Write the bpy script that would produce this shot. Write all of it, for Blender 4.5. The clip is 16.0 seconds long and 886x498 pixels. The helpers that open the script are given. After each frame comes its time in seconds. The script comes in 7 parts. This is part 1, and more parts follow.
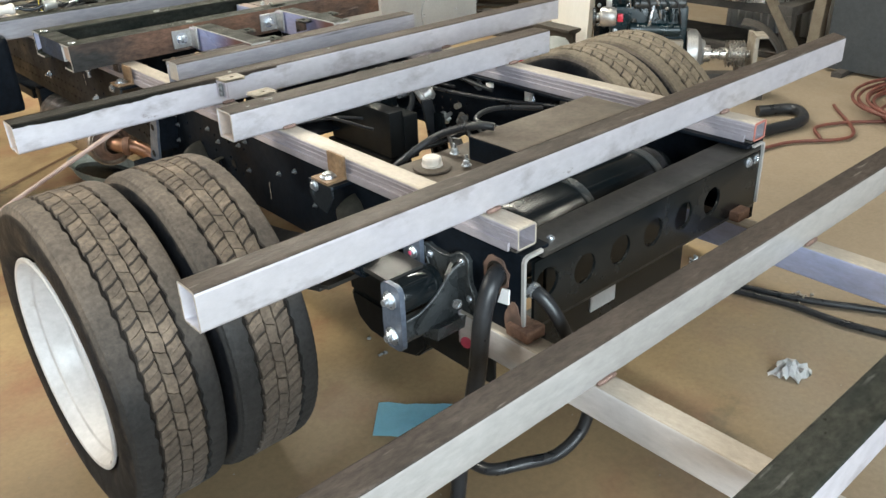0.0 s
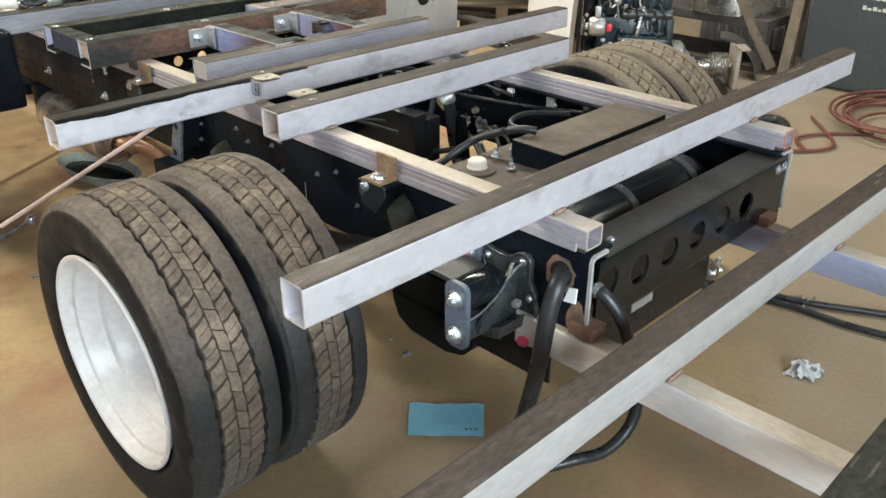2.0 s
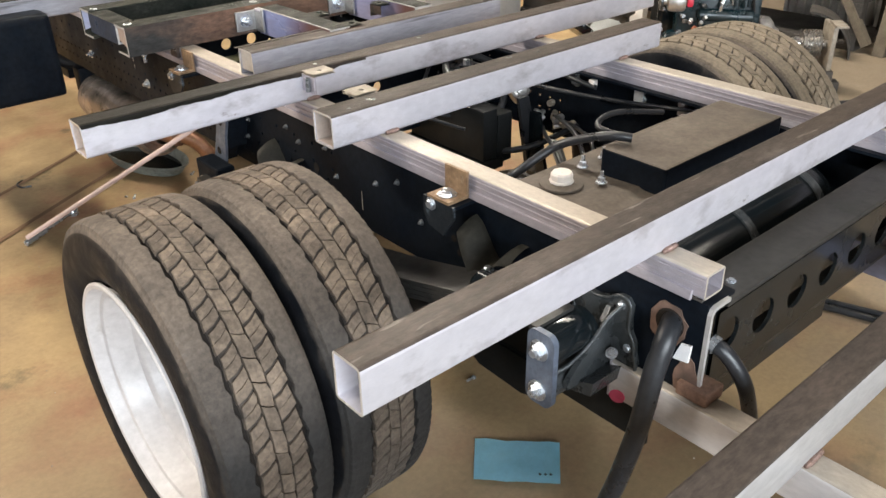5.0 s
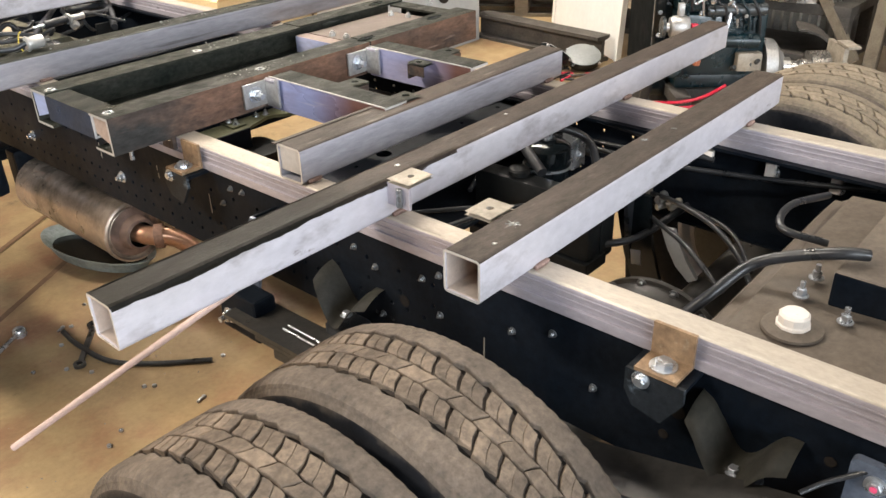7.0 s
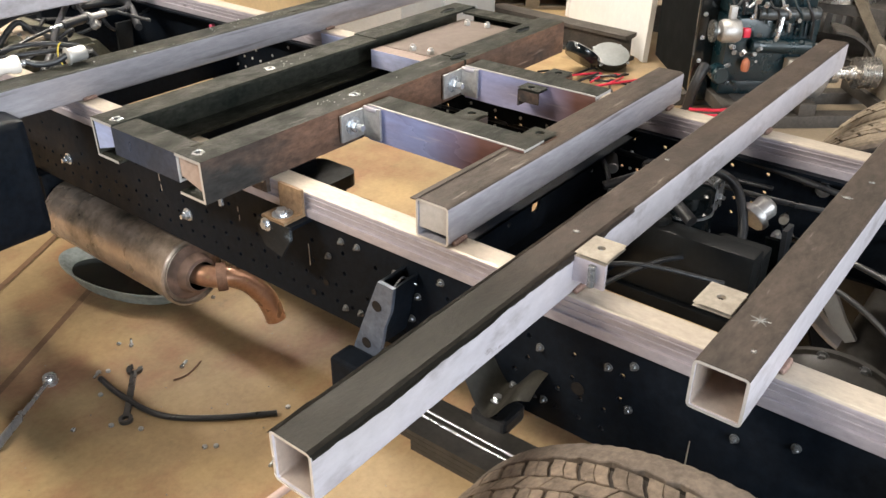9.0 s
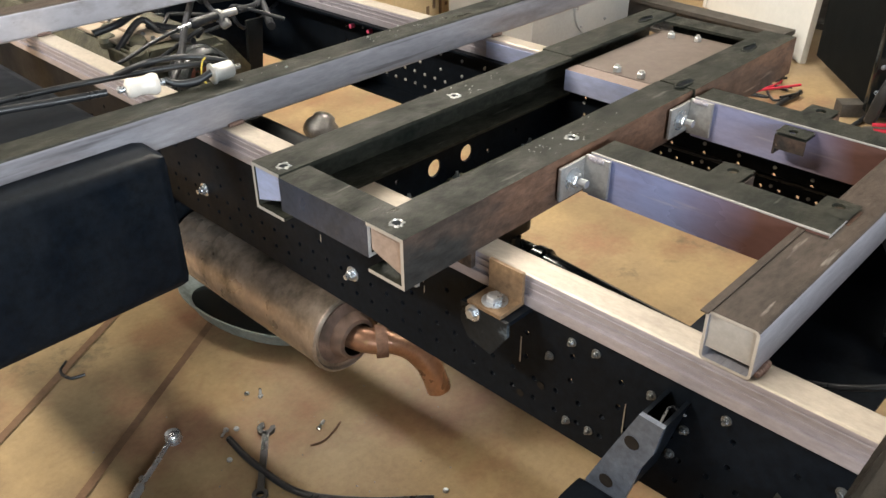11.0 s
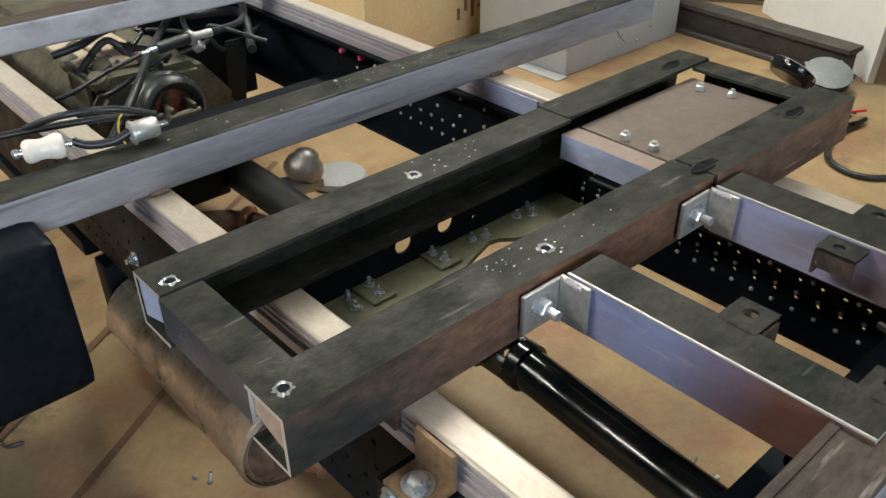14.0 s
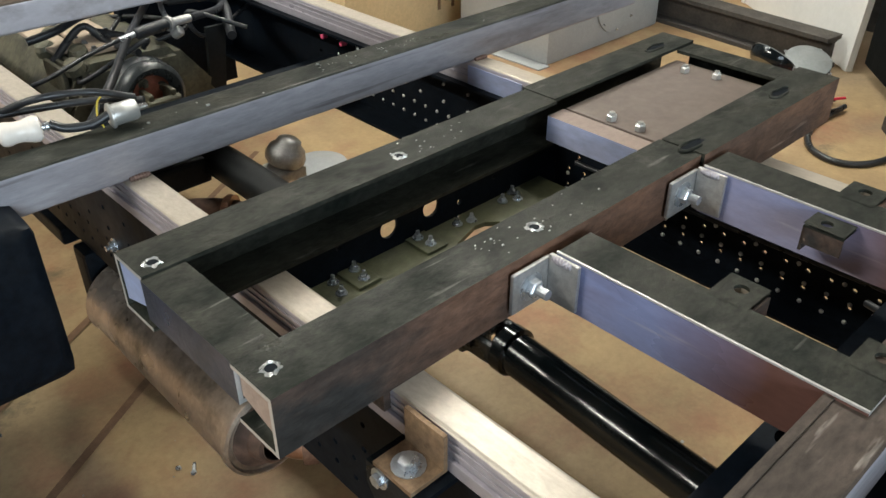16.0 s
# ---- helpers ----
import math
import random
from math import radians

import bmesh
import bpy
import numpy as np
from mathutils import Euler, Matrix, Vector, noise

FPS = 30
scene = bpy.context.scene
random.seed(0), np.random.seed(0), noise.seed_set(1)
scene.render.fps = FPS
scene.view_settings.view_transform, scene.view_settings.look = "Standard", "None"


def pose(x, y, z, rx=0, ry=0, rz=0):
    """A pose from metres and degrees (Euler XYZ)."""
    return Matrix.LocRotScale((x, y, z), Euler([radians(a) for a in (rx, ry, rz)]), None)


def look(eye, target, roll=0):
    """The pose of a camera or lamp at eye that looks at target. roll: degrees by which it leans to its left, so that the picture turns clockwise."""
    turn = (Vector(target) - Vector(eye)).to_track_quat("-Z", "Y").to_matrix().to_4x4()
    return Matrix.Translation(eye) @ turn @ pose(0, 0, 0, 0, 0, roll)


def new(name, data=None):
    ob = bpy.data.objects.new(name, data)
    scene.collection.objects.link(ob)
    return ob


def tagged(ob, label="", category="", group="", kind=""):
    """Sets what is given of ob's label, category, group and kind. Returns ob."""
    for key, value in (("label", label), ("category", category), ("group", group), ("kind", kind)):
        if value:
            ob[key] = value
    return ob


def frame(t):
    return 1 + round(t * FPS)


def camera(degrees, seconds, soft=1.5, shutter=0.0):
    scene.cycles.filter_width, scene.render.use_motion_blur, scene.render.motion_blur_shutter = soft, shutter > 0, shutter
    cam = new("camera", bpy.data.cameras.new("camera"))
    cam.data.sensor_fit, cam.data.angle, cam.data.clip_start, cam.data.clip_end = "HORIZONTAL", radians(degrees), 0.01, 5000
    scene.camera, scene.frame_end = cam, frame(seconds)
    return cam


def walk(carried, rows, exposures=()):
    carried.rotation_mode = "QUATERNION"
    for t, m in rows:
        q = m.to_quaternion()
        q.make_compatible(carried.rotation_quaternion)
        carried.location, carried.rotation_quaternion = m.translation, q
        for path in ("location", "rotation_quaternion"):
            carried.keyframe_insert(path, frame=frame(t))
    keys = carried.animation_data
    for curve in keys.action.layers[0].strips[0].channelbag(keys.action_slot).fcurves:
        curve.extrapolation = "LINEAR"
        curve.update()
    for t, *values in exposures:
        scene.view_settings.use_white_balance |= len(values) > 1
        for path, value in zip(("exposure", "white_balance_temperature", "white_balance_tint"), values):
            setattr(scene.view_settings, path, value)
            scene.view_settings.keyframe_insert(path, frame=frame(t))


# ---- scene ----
cam = camera(56.5, 16.0)
PATH = [
    (0, (-0.993, -0.928, 1.434), (0.168, 0.417, 0.517), -2.3),
    (0.5, (-1.077, -0.865, 1.441), (0.142, 0.426, 0.521), -0.8),
    (1, (-1.144, -0.826, 1.441), (0.094, 0.455, 0.53), -0.2),
    (1.5, (-1.172, -0.8, 1.441), (0.087, 0.459, 0.53), 0.2),
    (2, (-1.183, -0.792, 1.441), (0.074, 0.472, 0.534), 0.0),
    (2.5, (-1.19, -0.789, 1.445), (0.07, 0.477, 0.545), 0.3),
    (3, (-1.187, -0.79, 1.443), (0.076, 0.477, 0.547), 0.4),
    (3.2, (-1.185, -0.792, 1.442), (0.075, 0.478, 0.547), 0.3),
    (5.5, (-0.991, -0.344, 1.422), (0.136, 0.985, 0.44), -1.2),
    (6, (-1.049, -0.105, 1.441), (0.224, 1.129, 0.515), -1.1),
    (6.5, (-1.042, 0.049, 1.436), (0.291, 1.217, 0.509), -1.2),
    (7, (-0.93, 0.18, 1.424), (0.38, 1.35, 0.468), -1.7),
    (7.5, (-0.838, 0.27, 1.444), (0.368, 1.537, 0.474), -1.8),
    (8, (-0.825, 0.389, 1.431), (0.393, 1.639, 0.455), -1.3),
    (8.5, (-0.883, 0.543, 1.448), (0.417, 1.695, 0.457), -0.9),
    (9, (-0.939, 0.64, 1.45), (0.419, 1.716, 0.451), 0.1),
    (9.5, (-0.958, 0.706, 1.448), (0.428, 1.739, 0.442), 1.3),
    (10, (-0.955, 0.795, 1.425), (0.350, 1.936, 0.427), 1.6),
    (10.2, (-0.925, 0.852, 1.405), (0.331, 2.052, 0.405), 0.9),
    (12.3, (-0.604, 1.345, 1.467), (0.606, 2.475, 0.35), -1.7),
    (12.5, (-0.549, 1.315, 1.445), (0.636, 2.499, 0.352), -1.6),
    (13, (-0.448, 1.266, 1.445), (0.677, 2.527, 0.375), -1.8),
    (13.5, (-0.438, 1.253, 1.447), (0.677, 2.518, 0.37), -1.1),
    (14, (-0.435, 1.252, 1.444), (0.683, 2.508, 0.361), -0.6),
    (14.5, (-0.432, 1.252, 1.442), (0.691, 2.497, 0.351), -0.4),
    (15, (-0.441, 1.25, 1.434), (0.691, 2.49, 0.346), -0.2),
    (15.5, (-0.442, 1.25, 1.43), (0.695, 2.481, 0.338), -0.2),
    (16, (-0.441, 1.259, 1.42), (0.706, 2.478, 0.326), -0.2),
]
EXPOSURES = ((0.0, -0.14, 6300, 4), (3.2, -0.14, 6300, 4), (5.3, -0.04, 6550, 11), (6.5, 0.1, 6550, 11), (10.0, 0.12, 6550, 11), (12.4, -0.70, 6250, 4), (13.5, -0.68, 6150, 4), (16.0, -0.60, 6050, 4))
walk(cam, [(t, look(eye, target, roll)) for t, eye, target, roll in PATH], EXPOSURES)

# ---- light: daylight from an open bay door behind, warm lamps under the roof ----
world = bpy.data.worlds.new("world")
scene.world = world
world.use_nodes = True
wn = world.node_tree.nodes
sky = wn.new("ShaderNodeTexSky")
sky.sky_type = "NISHITA"
sky.sun_disc = False
sky.sun_elevation, sky.sun_rotation = radians(40), radians(200)
wn["Background"].inputs[1].default_value = 0.1
world.node_tree.links.new(sky.outputs[0], wn["Background"].inputs[0])
sun = new("sun", bpy.data.lights.new("sun", "SUN"))
sun.data.energy, sun.data.angle, sun.data.color = 2.5, radians(0.6), (1, 0.95, 0.88)
sun.matrix_world = look((-7, -14, 14), (-1, -9, 0))


def area(name, eye, target, sx, sy, power, color):
    ob = new(name, bpy.data.lights.new(name, "AREA"))
    ob.data.shape, ob.data.size, ob.data.size_y = "RECTANGLE", sx, sy
    ob.data.energy, ob.data.color = power, color
    ob.matrix_world = look(eye, target)
    return ob


area("bay_door_daylight", (-2.5, -4.75, 2.35), (-1.2, 0, 1.3), 4.4, 2.6, 805, (0.84, 0.93, 1.0))
LAMPS = ((-3.5, 4.1, 545), (-2.6, 5.6, 150), (0.4, 6.9, 60), (2.4, 1.9, 105), (2.75, 4.7, 360), (3.4, -2.2, 110))
for lx, ly, power in LAMPS:
    area("roof_lamp_light", (lx, ly, 4.55), (lx, ly, 0), 0.5, 2.6, power, (1.0, 0.92, 0.80))


# ---- materials ----
def mat(name, c1, c2=None, rough=0.5, metal=0.0, s1=4.0, s2=70.0, mix=0.5, grain=0.25, bump=0.15, stretch=(1, 1, 1), c3=None, s3=1.3, cut=0.55, c4=None, s4=5.0, cut4=0.6, coat=0.0, rvar=0.15, spec=0.5, soft=0.12, c5=None, s5=(2, 90, 90), cut5=0.66, end=None, island=0.0, daylit=None):
    """Two scales of colour, fine grain in colour, roughness and relief; c3: patches of a third colour."""
    m = bpy.data.materials.new(name)
    m.use_nodes = True
    t = m.node_tree
    n, l = t.nodes, t.links
    b = n["Principled BSDF"]
    co = n.new("ShaderNodeTexCoord")
    mp = n.new("ShaderNodeMapping")
    mp.inputs["Scale"].default_value = stretch
    l.new(co.outputs["Object"], mp.inputs[0])

    def noise_tex(scale, detail=4, rgh=0.6):
        k = n.new("ShaderNodeTexNoise")
        k.inputs["Scale"].default_value, k.inputs["Detail"].default_value, k.inputs["Roughness"].default_value = scale, detail, rgh
        l.new(mp.outputs[0], k.inputs["Vector"])
        return k

    def ramp(src, lo, hi):
        k = n.new("ShaderNodeMapRange")
        k.inputs[1].default_value, k.inputs[2].default_value = lo, hi
        l.new(src, k.inputs[0])
        return k.outputs[0]

    def blend(fac, a, c, kind="MIX"):
        k = n.new("ShaderNodeMix")
        k.data_type, k.blend_type = "RGBA", kind
        l.new(fac, k.inputs[0]) if hasattr(fac, "node") else setattr(k.inputs[0], "default_value", fac)
        for v, i in ((a, 6), (c, 7)):
            l.new(v, k.inputs[i]) if hasattr(v, "node") else setattr(k.inputs[i], "default_value", (*v, 1))
        return k.outputs[2]

    big, fine = noise_tex(s1), noise_tex(s2, 6, 0.7)
    c2 = c2 or tuple(v * 0.75 for v in c1)
    col = blend(ramp(big.outputs[0], 0.5 - 0.25 / max(mix, 0.05) * 0.5, 0.5 + 0.25), c1, c2)
    if c3:
        p = noise_tex(s3, 5, 0.65)
        col = blend(ramp(p.outputs[0], cut, cut + soft), col, c3)
    if c4:
        p = noise_tex(s4, 8, 0.72)
        col = blend(ramp(p.outputs[0], cut4, cut4 + 0.10), col, c4)
    if c5:
        mp2 = n.new("ShaderNodeMapping")
        mp2.inputs["Scale"].default_value = s5
        l.new(co.outputs["Object"], mp2.inputs[0])
        k5 = n.new("ShaderNodeTexNoise")
        k5.inputs["Scale"].default_value, k5.inputs["Detail"].default_value = 1.0, 3
        l.new(mp2.outputs[0], k5.inputs["Vector"])
        col = blend(ramp(k5.outputs[0], cut5, cut5 + 0.08), col, c5)
    if daylit:
        # a second tone across the floor, ragged at its border: daylight put into colour
        a, b_, tone = daylit
        wd = n.new("ShaderNodeVectorMath")
        wd.operation = "DOT_PRODUCT"
        l.new(co.outputs["Object"], wd.inputs[0])
        wd.inputs[1].default_value = (1.0, -1.0, 0.0)
        wa = n.new("ShaderNodeMath")
        wa.operation = "MULTIPLY_ADD"
        l.new(big.outputs[0], wa.inputs[0])
        wa.inputs[1].default_value = 1.2
        l.new(wd.outputs["Value"], wa.inputs[2])
        daylit = ramp(wa.outputs[0], a, b_)
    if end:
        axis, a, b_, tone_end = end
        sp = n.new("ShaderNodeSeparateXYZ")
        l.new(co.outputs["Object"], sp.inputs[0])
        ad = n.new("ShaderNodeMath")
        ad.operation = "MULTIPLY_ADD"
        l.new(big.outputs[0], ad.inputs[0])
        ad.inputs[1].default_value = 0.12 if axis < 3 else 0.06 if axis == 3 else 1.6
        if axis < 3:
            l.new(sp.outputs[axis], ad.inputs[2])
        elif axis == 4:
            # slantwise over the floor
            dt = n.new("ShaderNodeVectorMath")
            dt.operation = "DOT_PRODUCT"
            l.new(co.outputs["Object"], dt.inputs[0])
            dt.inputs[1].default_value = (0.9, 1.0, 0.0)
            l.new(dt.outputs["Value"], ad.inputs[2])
        else:
            # distance from the object's x axis
            cm = n.new("ShaderNodeCombineXYZ")
            l.new(sp.outputs[1], cm.inputs[1])
            l.new(sp.outputs[2], cm.inputs[2])
            ln = n.new("ShaderNodeVectorMath")
            ln.operation = "LENGTH"
            l.new(cm.outputs[0], ln.inputs[0])
            l.new(ln.outputs["Value"], ad.inputs[2])
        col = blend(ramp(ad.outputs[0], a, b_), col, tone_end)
    if daylit:
        col = blend(daylit, col, tone)
    g = ramp(fine.outputs[0], 0.3, 0.7)
    gr = n.new("ShaderNodeMapRange")
    gr.inputs[3].default_value, gr.inputs[4].default_value = 1 - grain, 1 + grain
    l.new(g, gr.inputs[0])
    cc = n.new("ShaderNodeCombineColor")
    for i in range(3):
        l.new(gr.outputs[0], cc.inputs[i])
    col = blend(1.0, col, cc.outputs[0], "MULTIPLY")
    if island:
        ge = n.new("ShaderNodeNewGeometry")
        ir = n.new("ShaderNodeMapRange")
        ir.inputs[3].default_value, ir.inputs[4].default_value = 1 - island, 1 + island
        l.new(ge.outputs["Random Per Island"], ir.inputs[0])
        c6 = n.new("ShaderNodeCombineColor")
        for i in range(3):
            l.new(ir.outputs[0], c6.inputs[i])
        col = blend(1.0, col, c6.outputs[0], "MULTIPLY")
    l.new(col, b.inputs["Base Color"])
    rr = n.new("ShaderNodeMapRange")
    rr.inputs[1].default_value, rr.inputs[2].default_value = 0.3, 0.7
    rr.inputs[3].default_value, rr.inputs[4].default_value = max(0.04, rough - rvar), min(1, rough + rvar)
    l.new(big.outputs[0], rr.inputs[0])
    l.new(rr.outputs[0], b.inputs["Roughness"])
    b.inputs["Metallic"].default_value = metal
    b.inputs["Specular IOR Level"].default_value = spec
    b.inputs["Coat Weight"].default_value = coat
    if bump:
        bp = n.new("ShaderNodeBump")
        bp.inputs["Strength"].default_value, bp.inputs["Distance"].default_value = bump, 0.004
        l.new(fine.outputs[0], bp.inputs["Height"])
        l.new(bp.outputs[0], b.inputs["Normal"])
    return m


# floor darker to the rear left: stains, with shade also put into the colour
M_FLOOR = mat("sealed_concrete", (0.385, 0.272, 0.141), (0.235, 0.162, 0.092), 0.48, s1=3.2, s2=55, mix=0.9, grain=0.12, bump=0.06, c3=(0.265, 0.130, 0.075), s3=2.6, cut=0.48, soft=0.22, c4=(0.13, 0.105, 0.062), s4=2.2, cut4=0.60, rvar=0.15, spec=0.3, end=(4, 2.0, 0.5, (0.150, 0.108, 0.068)), daylit=(1.2, 2.0, (0.255, 0.203, 0.145)))
M_SCALE = mat("mill_scale", (0.072, 0.055, 0.045), (0.040, 0.033, 0.028), 0.52, 0.05, spec=0.2, s1=9, s2=90, mix=0.9, grain=0.4, bump=0.3, stretch=(0.4, 1, 1), c3=(0.14, 0.115, 0.10), s3=12, cut=0.60, soft=0.22, c5=(0.19, 0.165, 0.145), s5=(9, 70, 70), cut5=0.67)
M_SCALE3 = mat("brown_to_black_scale", (0.070, 0.052, 0.042), (0.038, 0.031, 0.027), 0.52, 0.1, s1=10, s2=80, mix=0.8, grain=0.45, bump=0.4, stretch=(0.5, 1, 1), c3=(0.13, 0.108, 0.095), s3=11, cut=0.60, soft=0.2, c5=(0.17, 0.15, 0.13), s5=(9, 70, 70), cut5=0.69, spec=0.2, end=(0, 0.10, -0.12, (0.019, 0.017, 0.0135)))
M_STEEL = mat("bare_tube_steel", (0.68, 0.66, 0.70), (0.50, 0.475, 0.52), 0.55, 0.6, s1=6, s2=60, mix=0.8, grain=0.08, bump=0.05, stretch=(0.5, 1, 1), c3=(0.23, 0.195, 0.195), s3=11, cut=0.54, soft=0.28, c4=(0.17, 0.13, 0.115), s4=26, cut4=0.66)
M_SILL = mat("bright_sill_steel", (0.44, 0.385, 0.32), (0.365, 0.325, 0.275), 0.46, 0.2, s1=7, s2=120, mix=0.9, grain=0.14, bump=0.08, stretch=(1, 0.45, 1), c3=(0.27, 0.225, 0.19), s3=9, cut=0.60, soft=0.2, c5=(0.50, 0.44, 0.37), s5=(40, 2.5, 40), cut5=0.64)
M_STRIP = mat("lavender_packing_steel", (0.42, 0.385, 0.415), (0.32, 0.29, 0.32), 0.42, 0.3, s1=7, s2=120, mix=0.8, grain=0.14, bump=0.08, stretch=(1, 0.35, 1), c3=(0.21, 0.175, 0.17), s3=7, cut=0.63, soft=0.2, c5=(0.50, 0.47, 0.49), s5=(30, 2, 30), cut5=0.66)
M_CHAN = mat("dark_channel_steel", (0.034, 0.034, 0.027), (0.009, 0.0115, 0.0095), 0.5, 0.0, s1=13, s2=90, mix=0.95, grain=0.6, bump=0.35, stretch=(0.6, 1, 1), c3=(0.07, 0.066, 0.058), s3=17, cut=0.60, soft=0.2, c4=(0.006, 0.008, 0.006), s4=7, cut4=0.56, c5=(0.12, 0.115, 0.105), s5=(6, 60, 60), cut5=0.67, spec=0.17, rvar=0.25)
M_RUSTY = mat("rusty_channel_face", (0.16, 0.088, 0.058), (0.045, 0.036, 0.032), 0.55, 0.15, s1=9, s2=80, mix=0.95, grain=0.5, bump=0.35, stretch=(0.4, 1, 1), c3=(0.028, 0.027, 0.026), s3=7, cut=0.43, soft=0.22, c5=(0.26, 0.19, 0.155), s5=(6, 70, 70), cut5=0.68, spec=0.3)
M_HEAT = mat("heat_tinted_steel", (0.25, 0.28, 0.48), (0.36, 0.33, 0.44), 0.42, 0.3, s1=7, s2=100, mix=0.9, grain=0.12, bump=0.06, stretch=(1, 0.3, 1), c3=(0.17, 0.15, 0.23), s3=6, cut=0.55, soft=0.2, c5=(0.47, 0.45, 0.56), s5=(60, 4, 60), cut5=0.65, end=(1, 1.68, 1.55, (0.15, 0.075, 0.062)))
M_EDGE = mat("cut_steel_edge", (0.62, 0.60, 0.58), rough=0.4, metal=0.5, grain=0.1, bump=0.05)
M_RAIL = mat("black_chassis_paint", (0.0036, 0.0058, 0.0095), (0.0075, 0.0095, 0.013), 0.50, 0.0, s1=7, s2=60, mix=0.8, grain=0.4, bump=0.1, c3=(0.011, 0.0115, 0.012), s3=4, cut=0.62, soft=0.25, spec=0.08)
M_GLOSS = mat("gloss_black_paint", (0.004, 0.0065, 0.008), (0.008, 0.0095, 0.0105), 0.16, 0.0, s1=9, s2=40, mix=0.8, grain=0.2, bump=0.06, c3=(0.016, 0.018, 0.018), s3=7, cut=0.60, soft=0.2, rvar=0.12, spec=0.4)
M_GUARD = mat("scuffed_black_plate", (0.0045, 0.0062, 0.0070), (0.0095, 0.0105, 0.0110), 0.22, 0.0, s1=9, s2=40, mix=0.8, grain=0.2, bump=0.06, c3=(0.020, 0.022, 0.021), s3=9, cut=0.60, soft=0.2, rvar=0.1, spec=0.34)
M_RUBBER = mat("tyre_sidewall", (0.0075, 0.008, 0.010), (0.015, 0.015, 0.0165), 0.6, 0.0, s1=16, s2=60, mix=0.8, grain=0.35, bump=0.25, c3=(0.05, 0.045, 0.04), s3=9, cut=0.64, soft=0.2, spec=0.14, end=(3, 0.398, 0.414, (0.062, 0.051, 0.042)))
# tread and shoulder darker below: thinner dust, with shade also put into colour
M_TREAD = mat("dusty_shaded_tread", (0.165, 0.123, 0.088), (0.080, 0.062, 0.048), 0.85, 0.0, s1=13, s2=80, mix=0.9, grain=0.45, bump=0.6, c3=(0.036, 0.030, 0.026), s3=18, cut=0.58, soft=0.2, island=0.16, end=(2, 0.26, -0.14, (0.082, 0.067, 0.055)))
# right tyres' dusty tread, paler: the light on them put into the colour
M_TREAD_LIT = mat("lit_dusty_tread", (0.21, 0.17, 0.12), (0.14, 0.11, 0.08), 0.9, 0.0, s1=8, s2=90, mix=0.8, grain=0.3, bump=0.3, island=0.2)
M_SHOULDER = mat("dusty_shaded_shoulder", (0.145, 0.110, 0.082), (0.070, 0.056, 0.045), 0.8, 0.0, s1=14, s2=90, grain=0.4, bump=0.4, end=(2, 0.40, 0.16, (0.021, 0.020, 0.0195)))
M_TSHADE = mat("shaded_tread_floor", (0.050, 0.038, 0.029), (0.028, 0.022, 0.018), 0.9, s1=13, s2=80, grain=0.3, bump=0.2)
# groove floors and discs drawn as holes: recess shade put into the colour
M_RECESS = mat("recess_shade", (0.018, 0.014, 0.011), (0.012, 0.010, 0.009), 0.9, grain=0.3, spec=0.2)
M_WHITE = mat("white_wheel_paint", (0.57, 0.545, 0.54), (0.48, 0.455, 0.445), 0.4, 0.0, s1=7, s2=50, mix=0.8, grain=0.1, bump=0.1, c3=(0.33, 0.29, 0.26), s3=11, cut=0.66, soft=0.2)
M_DUSTY = mat("dusty_tank_steel", (0.118, 0.094, 0.072), (0.078, 0.062, 0.049), 0.7, 0.05, s1=6, s2=80, mix=0.8, grain=0.25, bump=0.12, c3=(0.06, 0.052, 0.045), s3=5, cut=0.58, soft=0.2)
M_WELD = mat("weld_bead", (0.30, 0.20, 0.165), (0.16, 0.10, 0.085), 0.5, 0.4, s1=40, s2=150, grain=0.3, bump=0.3)
M_RUST = mat("rust", (0.24, 0.14, 0.095), (0.15, 0.08, 0.055), 0.8, 0.1, s1=14, s2=100, grain=0.35, bump=0.4)
M_ZINC = mat("zinc_bolt", (0.55, 0.57, 0.60), (0.42, 0.44, 0.47), 0.3, 0.8, s1=30, s2=150, grain=0.15, bump=0.05)
M_MUFF = mat("aluminised_steel", (0.47, 0.38, 0.31), (0.27, 0.205, 0.155), 0.33, 0.5, s1=4, s2=80, mix=0.8, grain=0.18, bump=0.1, c3=(0.05, 0.043, 0.03), s3=5.5, cut=0.46, soft=0.18, c4=(0.15, 0.085, 0.06), s4=7, cut4=0.60)
M_PIPE = mat("heat_bronzed_pipe", (0.46, 0.27, 0.17), (0.27, 0.13, 0.085), 0.32, 0.65, s1=9, s2=80, mix=0.8, grain=0.2, bump=0.1, c3=(0.36, 0.31, 0.10), s3=9, cut=0.60)
M_HOSE = mat("black_rubber_hose", (0.012, 0.013, 0.015), (0.026, 0.027, 0.030), 0.36, s1=20, s2=120, grain=0.25, bump=0.1, spec=0.4)
M_CASTBLK = mat("black_casting", (0.028, 0.032, 0.034), (0.050, 0.054, 0.056), 0.30, 0.1, s1=15, s2=120, grain=0.3, bump=0.3)
M_SHACKLE = mat("grey_blue_shackle", (0.11, 0.13, 0.17), (0.06, 0.072, 0.098), 0.45, 0.2, s1=14, s2=90, mix=0.8, grain=0.3, bump=0.25)
M_TAN = mat("rust_stained_bracket", (0.27, 0.175, 0.10), (0.17, 0.105, 0.06), 0.65, 0.2, s1=22, s2=90, mix=0.8, grain=0.35, bump=0.25, c3=(0.42, 0.36, 0.26), s3=25, cut=0.60, soft=0.2)
